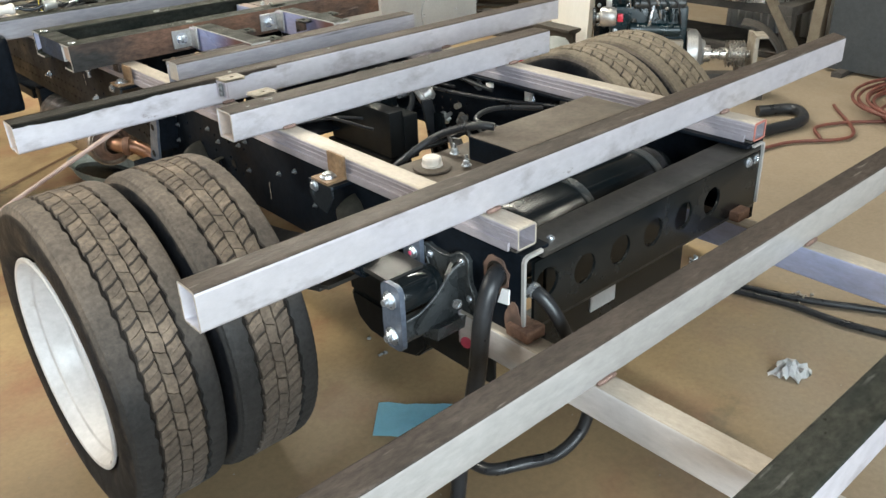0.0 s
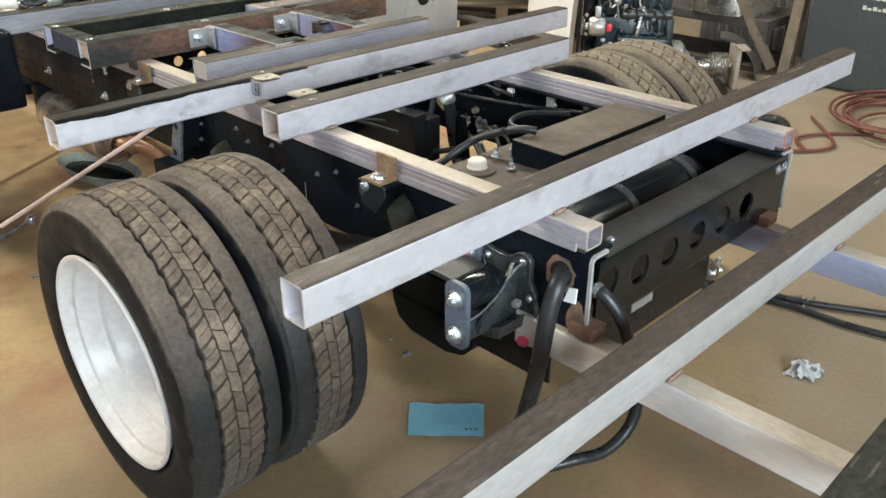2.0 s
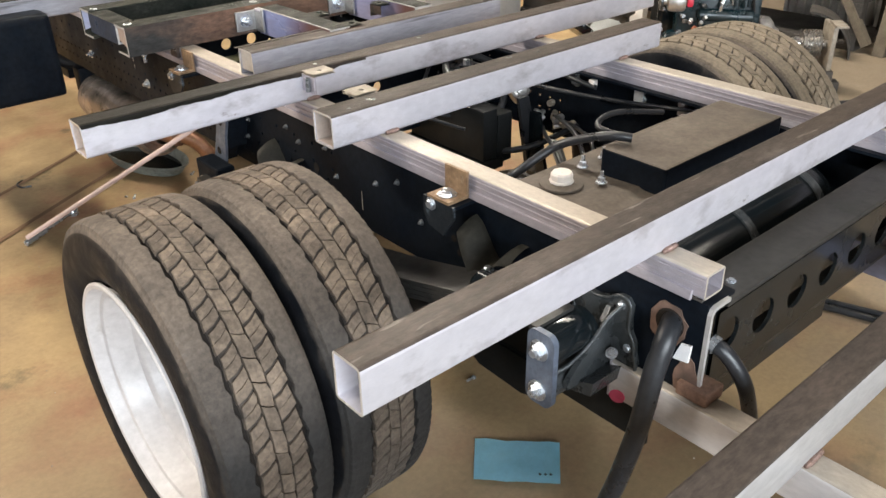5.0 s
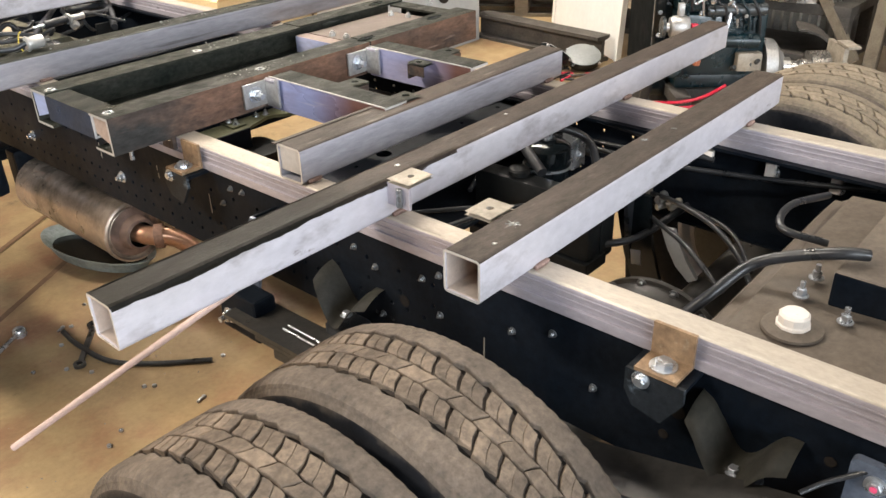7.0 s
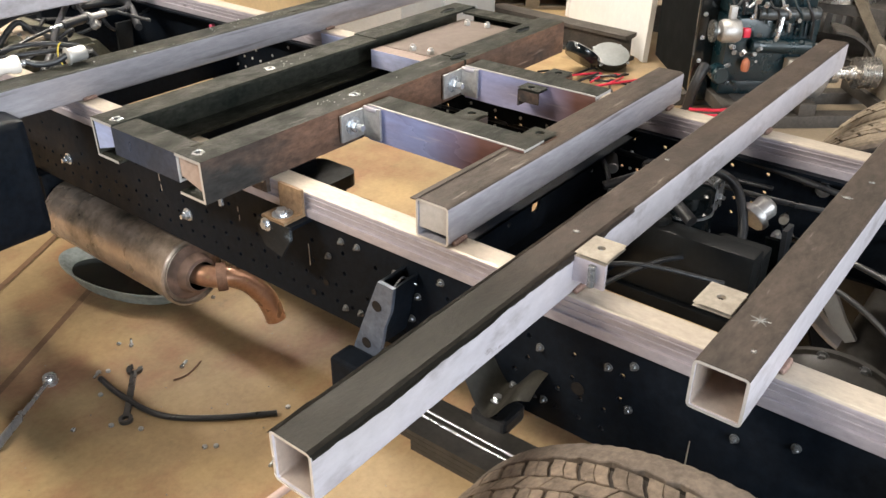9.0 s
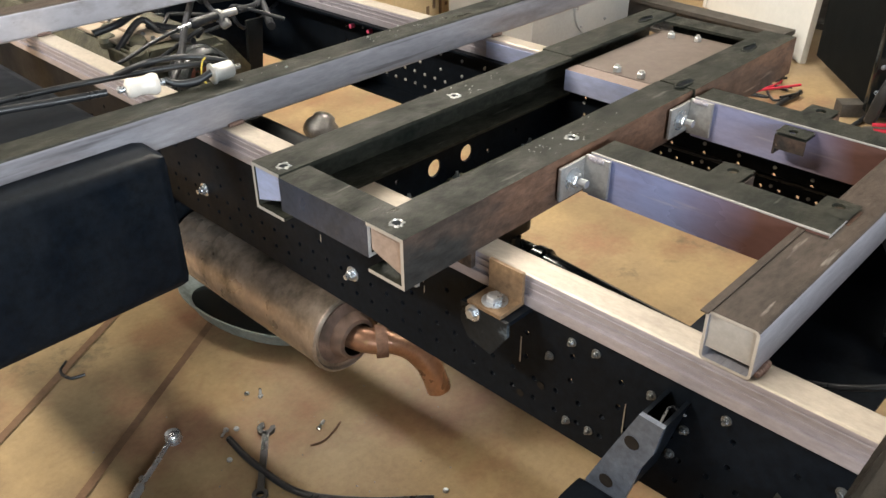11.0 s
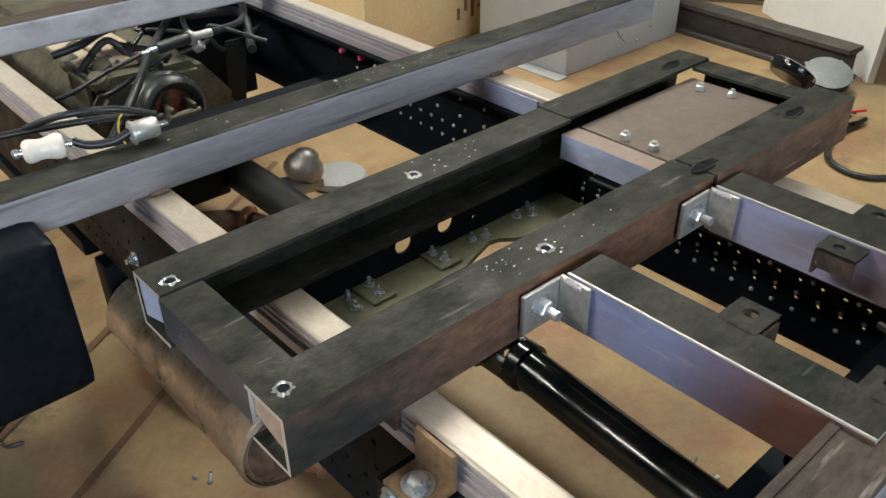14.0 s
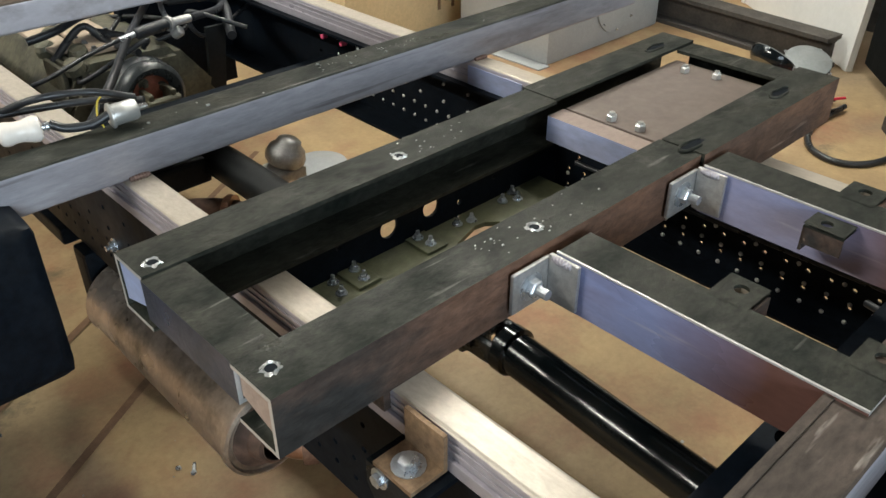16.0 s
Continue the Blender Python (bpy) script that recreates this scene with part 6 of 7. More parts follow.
# ---- dovetail frame behind ----
dv = thing("dovetail_frame", "low steel dovetail frame of bare tubes behind the truck", "dovetail frame")
ZD = 0.536
bm = bmesh.new()
hollow(bm, "x", -1.25, 1.60, -0.203, -0.140, ZD + 0.001, ZD + 0.086, 0.004, 0.007)
part("cross_tube", bm, (M_GREYW, M_SCALE, M_EDGE), dv, "steel cross tube, dark scale on top")
bm = bmesh.new()
hollow(bm, "x", -1.25, 1.60, -0.62, -0.545, ZD + 0.001, ZD + 0.076, 0.004, 0.007)
part("cross_tube", bm, (M_STEEL, M_CHAN, M_EDGE), dv, "steel cross tube, dark scale on top")
for x in (-0.02, 0.735):
    bm = bmesh.new()
    hollow(bm, "y", -1.30, 0.155, x, x + 0.051, ZD - 0.076, ZD, 0.004, 0.006)
    s = part("sill", bm, (M_DAYLIT_SILL, M_SILL, M_EDGE) if x < 0.5 else (M_BLUE, M_SILL, M_EDGE), dv, "bright steel sill tube")
    weld(x + 0.025, -0.205, ZD + 0.004, s, "x", 0.05)
    bm = bmesh.new()
    block(bm, x - 0.001, x + 0.052, 0.155, 0.159, ZD - 0.077, ZD + 0.001, 0.002)
    part("end_plate", bm, M_STRIP if x < 0.5 else M_RUST, s)
    if x < 0.5:
        bm = bmesh.new()
        prism(bm, [(0.136 + 0.017 * math.cos(t), 0.468 + 0.014 * math.sin(t) - 0.25 * 0.017 * math.cos(t)) for t in (2 * math.pi * k / 18 for k in range(18))], "x", x - 0.0012, x - 0.0002)
        part("paint_mark", bm, M_PINK, s, "pink paint mark")
    bm = bmesh.new()
    block(bm, x + 0.006, x + 0.058, -0.030, 0.028, ZD + 0.0005, ZD + 0.026, 0.004)
    part("packing_block", bm, M_RUST, dv, "rusty steel packing block")
for x, y in ((-0.02, -1.22), (0.735, -1.22)):
    bm = bmesh.new()
    block(bm, x - 0.06, x + 0.11, y - 0.06, y + 0.06, 0.0, 0.02, 0.003)
    st = part("stand", bm, M_BEAM, dv, "dark steel prop under the sill")
    parts_of(st, "prop", M_BEAM, (box(x + 0.005, x + 0.046, y - 0.02, y + 0.02, 0.0205, ZD - 0.076, 0.003),))

# ---- loose things on the floor ----
bm = bmesh.new()
n = 8
A_, B_, C_, D_ = Vector((0.065, 0.597, 0.004)), Vector((0.209, 0.445, 0.004)), Vector((-0.033, 0.498, 0.004)), Vector((0.106, 0.351, 0.004))
g = [[bm.verts.new(A_.lerp(B_, i / n).lerp(C_.lerp(D_, i / n), j / n) + Vector((0, 0, 0.006 * noise.noise((i * 0.5, j * 0.5, 0)) + 0.005))) for i in range(n + 1)] for j in range(n + 1)]
for j in range(n):
    for i in range(n):
        quad(bm, (g[j][i], g[j][i + 1], g[j + 1][i + 1], g[j + 1][i]))
bmesh.ops.solidify(bm, geom=list(bm.faces), thickness=0.003)
tagged(smooth(obj("paper_towel", bm, M_PAPER), 60), "folded blue paper towel lying on the floor", "paper towel")
bm = bmesh.new()
for k in range(3):
    block(bm, 0.088 + 0.009 * k, 0.093 + 0.009 * k, 0.398 - 0.009 * k, 0.404 - 0.009 * k, 0.0135, 0.0145)
mk = part("print_mark", bm, M_BOARD, bpy.data.objects["paper_towel"], "small dark print")
mk["kind"] = "stuff"
random.seed(21)
bm = bmesh.new()
n = 9
g = []
for j in range(n + 1):
    row = []
    for i in range(n + 1):
        u, v = i / n - 0.5, j / n - 0.5
        o = noise.noise_vector((i * 0.55, j * 0.55, 4.0))
        row.append(bm.verts.new((1.0 + 0.085 * u + 0.024 * o.x, -0.115 + 0.075 * v + 0.024 * o.y, max(0.002, 0.022 + 0.06 * o.z * (1 - abs(u)) - 0.05 * (u * u + v * v)))))
    g.append(row)
for j in range(n):
    for i in range(n):
        quad(bm, (g[j][i], g[j][i + 1], g[j + 1][i + 1], g[j + 1][i]))
bmesh.ops.solidify(bm, geom=list(bm.faces), thickness=0.0012)
for v in bm.verts:
    v.co.z = max(v.co.z, 0.001)
tagged(obj("crumpled_paper", bm, M_WPAPER), "crumpled white paper scrap on the floor", "paper scrap")


def small(name, label, cat, build, m, group=""):
    bm = bmesh.new()
    build(bm)
    return tagged(smooth(obj(name, bm, m), 40), label, cat, group)


def b_ratchet(bm):
    p, q = Vector((-0.438, 2.439, 0.012)), Vector((-0.215, 2.583, 0.014))
    cyl(bm, p, p.lerp(q, 0.42), 0.011, 12, bevel=0.003)
    cyl(bm, p.lerp(q, 0.42), q, 0.0065, 10)
    lathe(bm, q - Vector((0, 0, 0.014)), (0, 0, 1), [(0, 0), (0.018, 0), (0.02, 0.005), (0.02, 0.022), (0.016, 0.027), (0, 0.028)], 20)


small("ratchet", "chrome ratchet handle lying on the floor", "ratchet", b_ratchet, M_ZINC)


def b_wrench(bm):
    p, q = Vector((-0.165, 2.30, 0.006)), Vector((-0.05, 2.44, 0.006))
    d, u, w = frame_of(q - p)
    vs = [bm.verts.new(x + u * s * 0.008 + Vector((0, 0, z))) for z in (-0.004, 0.004) for x, s in ((p, -1), (q, -1), (q, 1), (p, 1))]
    for f in ((0, 1, 2, 3), (4, 7, 6, 5), (0, 4, 5, 1), (1, 5, 6, 2), (2, 6, 7, 3), (3, 7, 4, 0)):
        quad(bm, [vs[i] for i in f])
    lathe(bm, p - d * 0.016 - Vector((0, 0, 0.005)), (0, 0, 1), [(0.009, 0), (0.018, 0), (0.018, 0.010), (0.009, 0.010)], 18, closed=True)
    lathe(bm, q + d * 0.014 - Vector((0, 0, 0.005)), (0, 0, 1), [(0.010, 0), (0.022, 0), (0.022, 0.009), (0.010, 0.009)], 18, closed=False, a0=-20, a1=250)


small("wrench", "dark combination wrench lying on the floor", "wrench", b_wrench, mat("dark_chrome", (0.09, 0.09, 0.09), rough=0.3, metal=0.8))
small("hose_piece", "short bent piece of black hose on the floor", "hose", lambda bm: sweep(bm, [(-0.125, 2.485, 0.009), (-0.13, 2.38, 0.009), (-0.112, 2.23, 0.009), (-0.03, 2.11, 0.009), (0.082, 1.999, 0.009)], 0.008, 10), M_HOSE)
small("wire_hook", "small black wire hook on the floor", "wire", lambda bm: sweep(bm, [(-0.26, 3.06, 0.004), (-0.29, 3.03, 0.004), (-0.285, 2.985, 0.004), (-0.25, 2.97, 0.004)], 0.004, 8), M_HOSE)
small("wire_scrap", "thin dark wire scrap on the floor", "wire", lambda bm: sweep(bm, [(0.0, 2.33, 0.003), (0.04, 2.32, 0.003), (0.10, 2.34, 0.003)], 0.002, 6), M_RUST)


def b_nut(at, spin):
    def f(bm):
        hexbolt(bm, (at[0], at[1], -0.001), (0, 0, 1), 0.0068, 0.006, 0.0, False)
        if spin:
            d = Vector((math.cos(spin), math.sin(spin), 0))
            cyl(bm, Vector((at[0], at[1], 0.006)), Vector((at[0], at[1], 0.005)) + d * 0.026, 0.0038, 8)
    return f


for i, (x, y) in enumerate(((0.02, 2.56), (-0.16, 2.43), (-0.21, 2.30), (-0.33, 2.528), (-0.11, 2.05), (-0.09, 2.03), (0.30, 2.62), (0.33, 2.58), (0.36, 2.64), (-0.11, 2.52), (-0.09, 2.505), (-0.17, 2.23), (0.05, 2.36), (-0.25, 1.93), (-0.30, 1.90), (-0.03, 1.88), (0.001, 2.594), (0.844, 1.925), (0.86, 1.86), (0.87, 1.80), (0.248, 0.882), (0.235, 0.783), (-0.28, 2.36), (0.55, 2.0), (-0.40, 2.1), (0.12, 2.0))):
    small("nut" if i % 3 else "loose_bolt", "small loose zinc nut on the floor" if i % 3 else "small loose zinc bolt on the floor", "nut" if i % 3 else "bolt", b_nut((x, y), 0 if i % 3 else 1.0 + i), M_ZINC, "loose nuts and bolts on the floor")


def b_pan(bm):
    # a long shallow dish with a rolled rim
    prof = [(0.0, 0.012), (0.55, 0.008), (0.80, 0.02), (0.93, 0.055), (1.0, 0.060), (1.0, 0.054), (0.95, 0.048), (0.83, 0.01), (0.55, 0.0), (0.0, 0.004)]
    lathe(bm, (0, 0, 0), (0, 0, 1), prof, 40)
    ax = Matrix.Translation((0.205, 2.86, 0.0)) @ Matrix.Rotation(radians(12), 4, "Z") @ Matrix.Diagonal((0.115, 0.27, 1, 1))
    bmesh.ops.transform(bm, matrix=ax, verts=bm.verts)


tray = small("drip_tray", "grey-green oval drip tray, dark inside, under the muffler", "drip tray", b_pan, mat("grey_green_plastic", (0.30, 0.33, 0.31), (0.14, 0.16, 0.145), 0.5, s1=9, s2=60, mix=0.8, grain=0.3))
# thin black disc laid in the tray to make its inside dark
bm = bmesh.new()
lathe(bm, (0, 0, 0.016), (0, 0, 1), [(0.0, 0.010), (0.86, 0.010), (0.84, 0.004), (0.0, 0.0)], 36)
bmesh.ops.transform(bm, matrix=Matrix.Translation((0.205, 2.86, 0.0)) @ Matrix.Rotation(radians(12), 4, "Z") @ Matrix.Diagonal((0.115, 0.27, 1, 1)), verts=bm.verts)
part("dark_inside", bm, M_GLOSS, tray, "thin black disc inside the tray")
small("lashing_rod", "thin pale pink rod leaning on the bed tube", "rod", lambda bm: cyl(bm, (-0.25, 1.16, 0.775), (-0.633, 1.39, 0.522), 0.0058, 12), M_PINKROD)

# scraps under the bed: paper, green bits
random.seed(41)


def b_scrap(bm):
    n = 6
    g = [[bm.verts.new((0.70 + 0.022 * i + random.uniform(-0.006, 0.006), 1.0 + 0.02 * j + random.uniform(-0.006, 0.006), 0.004 + random.uniform(0.0, 0.03))) for i in range(n)] for j in range(n)]
    for j in range(n - 1):
        for i in range(n - 1):
            quad(bm, (g[j][i], g[j][i + 1], g[j + 1][i + 1], g[j + 1][i]))
    bmesh.ops.solidify(bm, geom=list(bm.faces), thickness=0.0012)


small("crumpled_paper", "crumpled white paper scrap under the axle", "paper scrap", b_scrap, M_WPAPER)
small("green_cap", "small green plastic cap on the floor", "cap", lambda bm: cyl(bm, (0.90, 1.02, 0.0), (0.90, 1.02, 0.025), 0.018, 14, bevel=0.003), mat("green_plastic", (0.02, 0.16, 0.05), (0.02, 0.12, 0.04), 0.4, grain=0.1))
small("loose_bolt", "small brass fitting on the floor", "fitting", b_nut((0.85, 1.0), 0.7), M_TAN, "loose nuts and bolts on the floor")

# grit and turnings on the floor
random.seed(77)
bm = bmesh.new()
for k in range(260):
    x, y = random.choice(((-0.2, 2.4), (-0.3, 2.2), (0.1, 2.2), (0.6, 2.0), (1.2, 0.2), (0.4, 0.8), (1.5, -0.2), (-0.9, 1.4), (-1.0, 0.4)))
    x, y, s = random.gauss(x, 0.35), random.gauss(y, 0.35), random.uniform(0.001, 0.004)
    a = random.uniform(0, 3)
    d, u = Vector((math.cos(a), math.sin(a), 0)) * s, Vector((-math.sin(a), math.cos(a), 0)) * s * random.uniform(0.3, 0.8)
    lo = [bm.verts.new(Vector((x, y, 0.0003)) + p) for p in (-d, u, d, -u)]
    hi = bm.verts.new((x, y, s * 0.8))
    for i in range(4):
        quad(bm, (lo[i], lo[(i + 1) % 4], hi))
    quad(bm, lo[::-1])
tagged(obj("grit", bm, (mat("dull_grit", (0.42, 0.38, 0.33), (0.12, 0.10, 0.08), 0.5, 0.2, s1=2.0, s2=90, grain=0.2),)), "scattered metal grit and turnings on the floor", "grit", kind="stuff")

# ---- the far side of the shop ----
def multi(name, label, cat, pieces, group=""):
    """A thing from (part name, material, label, builder) rows."""
    th = thing(name, label, cat, group)
    for pn, m, lb, build in pieces:
        bm = bmesh.new()
        build(bm)
        smooth(part(pn, bm, m, th, lb), 40)
    return th


M_PLANK = mat("tan_timber", (0.34, 0.23, 0.125), (0.22, 0.15, 0.085), 0.75, s1=6, s2=60, grain=0.25, bump=0.2, stretch=(0.3, 3, 3))
M_MATBLK = mat("matt_black_sheet", (0.006, 0.008, 0.009), (0.011, 0.012, 0.012), 0.8, s1=8, grain=0.3, bump=0.1, spec=0.05)


# engine on skids, with radiator and white side panel; built square, then turned on the floor
def ribs(x, y, n, dy, z0, z1):
    return [("fin", M_ENGINE, "", box(x - 0.012, x, y + dy * k, y + dy * k + 0.012, z0, z1, 0.003)) for k in range(n)]


eng = multi("engine", "teal painted diesel engine standing on dark skids", "engine", [
    ("engine_block", M_ENGINE, "", box(2.78, 3.08, 1.48, 1.90, 0.20, 0.50, 0.02)),
    ("cylinder_head", M_ENGINE, "", box(2.80, 3.05, 1.50, 1.90, 0.505, 0.66, 0.02)),
    ("rocker_cover", M_CASTBLK, "", box(2.84, 3.02, 1.52, 1.88, 0.665, 0.74, 0.03)),
    ("sump", M_ENGINE, "", box(2.84, 3.04, 1.50, 1.88, 0.12, 0.198, 0.02)),
    ("manifold", M_CASTBLK, "black exhaust manifold", lambda bm: cyl(bm, (2.77, 1.50, 0.52), (2.77, 1.78, 0.52), 0.030, 16, bevel=0.006)),
    ("oil_cooler", M_ENGINE, "", lambda bm: cyl(bm, (2.755, 1.52, 0.375), (2.755, 1.80, 0.385), 0.034, 16, bevel=0.008)),
    ("alternator", M_ALU, "bare aluminium alternator", lambda bm: lathe(bm, (2.715, 1.87, 0.46), (0, 1, 0), [(0, 0), (0.045, 0.004), (0.052, 0.018), (0.052, 0.075), (0.045, 0.09), (0.02, 0.095), (0.02, 0.11), (0, 0.11)], 24)),
    ("alternator_fan", M_CASTBLK, "", lambda bm: lathe(bm, (2.715, 1.985, 0.46), (0, 1, 0), [(0, 0), (0.048, 0), (0.048, 0.015), (0, 0.015)], 24)),
    ("mount_lug", M_ALU, "", box(2.70, 2.73, 1.90, 1.93, 0.512, 0.57, 0.005)),
    ("wire_boot", M_RED, "red cable boot", box(2.668, 2.70, 1.838, 1.868, 0.44, 0.48, 0.006)),
    ("side_cover", M_CREAM, "pale square cover", box(2.72, 2.779, 1.50, 1.62, 0.235, 0.325, 0.012)),
    ("canister", M_ENGINE, "teal round canister", lambda bm: lathe(bm, (2.70, 1.93, 0.26), (-1, 0, 0), [(0, -0.06), (0.042, -0.06), (0.042, 0.0), (0.034, 0.008), (0, 0.008)], 22)),
    ("oil_filter", mat("orange_filter", (0.42, 0.14, 0.07), grain=0.1), "orange filter", lambda bm: lathe(bm, (2.735, 1.81, 0.27), (0, 0, 1), [(0, 0), (0.016, 0), (0.020, 0.02), (0.018, 0.045), (0.006, 0.06), (0, 0.06)], 14)),
    ("bell_housing", M_ALU, "cast aluminium bell housing", lambda bm: lathe(bm, (2.84, 1.40, 0.235), (0, 1, 0), [(0.04, -0.03), (0.065, -0.03), (0.075, -0.01), (0.10, 0.0), (0.125, 0.02), (0.13, 0.06), (0.13, 0.078), (0, 0.078)], 28)),
    ("shaft", M_CHROME, "machined output shaft", lambda bm: lathe(bm, (2.80, 1.12, 0.235), (0, 1, 0), [(0, 0), (0.022, 0), (0.022, 0.10), (0.036, 0.11), (0.036, 0.17), (0.026, 0.18), (0.026, 0.22), (0.046, 0.225), (0.046, 0.26), (0, 0.26)], 24)),
    ("pulley", M_CHROME, "grooved steel pulley", lambda bm: lathe(bm, (2.80, 1.155, 0.235), (0, 1, 0), [(0.024, 0)] + [(0.075 if k % 2 else 0.060, 0.009 * k) for k in range(12)] + [(0.024, 0.11)], 28)),
    ("bearing_bracket", M_CREAM, "pale bearing bracket", box(2.70, 2.90, 1.105, 1.13, 0.12, 0.345, 0.008)),
    ("bearing_cap", M_CREAM, "", box(2.66, 2.80, 1.07, 1.13, 0.348, 0.36, 0.003)),
    ("intake", M_CASTBLK, "", lambda bm: cyl(bm, (2.90, 1.55, 0.79), (2.90, 1.86, 0.79), 0.045, 16, bevel=0.01)),
    ("injector_pipe", M_ZINC, "bright injector pipe", lambda bm: sweep(bm, [(2.77, 1.70, 0.36), (2.735, 1.69, 0.42), (2.74, 1.68, 0.48), (2.77, 1.66, 0.56)], 0.010, 8)),
    ("coolant_hose", M_HOSE, "grey-black coolant hose", lambda bm: sweep(bm, [(2.74, 1.99, 0.30), (2.72, 2.02, 0.25), (2.72, 2.04, 0.18), (2.73, 2.05, 0.10)], 0.024, 12)),
    ("battery_cable", M_RED, "red battery cable", lambda bm: sweep(bm, [(2.70, 2.05, 0.10), (2.66, 1.9, 0.11), (2.67, 1.78, 0.13), (2.72, 1.66, 0.17)], 0.008, 8)),
    ("battery_cable", M_RED, "red battery cable", lambda bm: sweep(bm, [(2.70, 2.04, 0.075), (2.65, 1.9, 0.085), (2.66, 1.76, 0.10), (2.71, 1.64, 0.15)], 0.008, 8)),
    ("radiator", M_MATBLK, "black radiator side", box(2.945, 3.69, 1.905, 1.955, 0.06, 1.15, 0.006)),
    ("radiator_post", M_GLOSS, "", box(2.93, 2.97, 1.90, 1.985, 0.06, 1.15, 0.004)),
    ("skid", M_BEAM, "dark steel skid", box(2.70, 2.78, 1.05, 2.05, 0.0, 0.06, 0.004)),
    ("skid", M_BEAM, "dark steel skid", box(3.02, 3.10, 1.05, 2.05, 0.0, 0.06, 0.004)),
    ("skid_rail", M_BEAM, "", box(2.70, 3.10, 1.45, 1.53, 0.061, 0.118, 0.004)),
    ("skid_rail", M_BEAM, "", box(2.70, 3.10, 1.82, 1.90, 0.061, 0.118, 0.004)),
    ("skid_rail", M_BEAM, "", box(2.70, 3.10, 1.09, 1.15, 0.061, 0.118, 0.004)),
] + ribs(2.78, 1.66, 6, 0.022, 0.56, 0.64) + ribs(2.78, 1.52, 5, 0.022, 0.42, 0.49))
for k in range(6):
    bolt(eng, (2.93, 1.96, 0.15 + 0.11 * k), (-1, 0, 0), 0.007, 0.006)
random.seed(5)
for k in range(34):
    p = Vector((2.775 + random.uniform(-0.05, 0.0), random.uniform(1.5, 1.9), random.uniform(0.2, 0.7)))
    bm = bmesh.new()
    cyl(bm, p, p + Vector((-0.022, random.uniform(-0.02, 0.02), random.uniform(-0.012, 0.02))), random.uniform(0.005, 0.013), 8, bevel=0.001)
    part("pipe_fitting", bm, (M_ZINC, M_ALU, M_ENGINE, M_CASTBLK)[k % 4], eng)
for k in range(7):
    y = 1.52 + 0.055 * k
    pts = [(2.76, y, 0.40 + 0.02 * k), (2.735, y + 0.02, 0.50 + 0.015 * k), (2.74, y + 0.05, 0.56), (2.79, y + 0.06, 0.62)]
    hose(pts, 0.006, (M_HOSE, M_ENGINE, M_ZINC)[k % 3], eng, "", "pipe")
eng.matrix_world = Matrix.Translation((2.72, 1.93, 0)) @ Matrix.Rotation(radians(40), 4, "Z") @ Matrix.Translation((-2.72, -1.93, 0))
# white sheet metal panel standing behind the radiator
wp = thing("white_panel", "white sheet metal side panel standing on the floor", "panel", at=(3.46, 2.63, 0))
wp.rotation_euler = (radians(3), 0, math.atan2(0.84, 0.60))
parts_of(wp, "sheet", M_PANEL, (box(0.0, 1.12, -0.012, 0.012, 0.0, 1.25, 0.003),))
parts_of(wp, "folded_edge", M_PANEL, (box(0.0, 0.040, 0.0125, 0.022, 0.0, 1.25, 0.003), box(1.08, 1.12, 0.0125, 0.022, 0.0, 1.25, 0.003)))

# grey cabinet with a round cover
gx = multi("grey_cabinet", "grey enamelled steel cabinet with a round bolted cover", "cabinet", (
    ("body", M_GREYBOX, "", lambda bm: block(bm, 2.50, 3.40, 3.66, 4.25, 0.0, 0.78, 0.01)),
    ("foot_flange", M_GREYBOX, "pale foot flange with bolt holes", lambda bm: block(bm, 2.42, 2.498, 3.64, 4.2, 0.0, 0.007, 0.002)),
    ("round_cover", M_GREYBOX, "round bolted cover", lambda bm: lathe(bm, (3.02, 3.66, 0.22), (0, -1, 0), [(0.0, 0.0), (0.17, 0.0), (0.17, 0.012), (0.15, 0.016), (0, 0.016)], 40)),
    # flat dark disc for the shade inside an opening
    ("opening", M_RECESS, "dark disc drawn as a round opening", lambda bm: lathe(bm, (3.03, 3.642, 0.37), (0, -1, 0), [(0.0, 0.002), (0.062, 0.002), (0.062, 0.0)], 28)),
))
for k in range(8):
    t = 2 * math.pi * k / 8
    bolt(gx, (3.02 + 0.155 * math.cos(t), 3.646, 0.22 + 0.155 * math.sin(t)), (0, -1, 0), 0.006, 0.005)
# old steel beam on the floor
def beam(name, label, p, q, h, w, m):
    d = Vector(q) - Vector(p)
    bm = bmesh.new()
    prism(bm, [(-w, 0), (w, 0), (w, 0.02), (0.012, 0.03), (0.012, h - 0.03), (w, h - 0.02), (w, h), (-w, h), (-w, h - 0.02), (-0.012, h - 0.03), (-0.012, 0.03), (-w, 0.02)], "x", 0, d.length)
    ob = tagged(obj(name, bm, m), label, "beam")
    ob.matrix_world = Matrix.Translation(p) @ Matrix.Rotation(math.atan2(d.y, d.x), 4, "Z")
    return ob


beam("steel_beam", "old dark steel beam lying on the floor", (3.50, 3.72, 0.0), (3.41, 2.715, 0.0), 0.16, 0.06, M_BEAM)


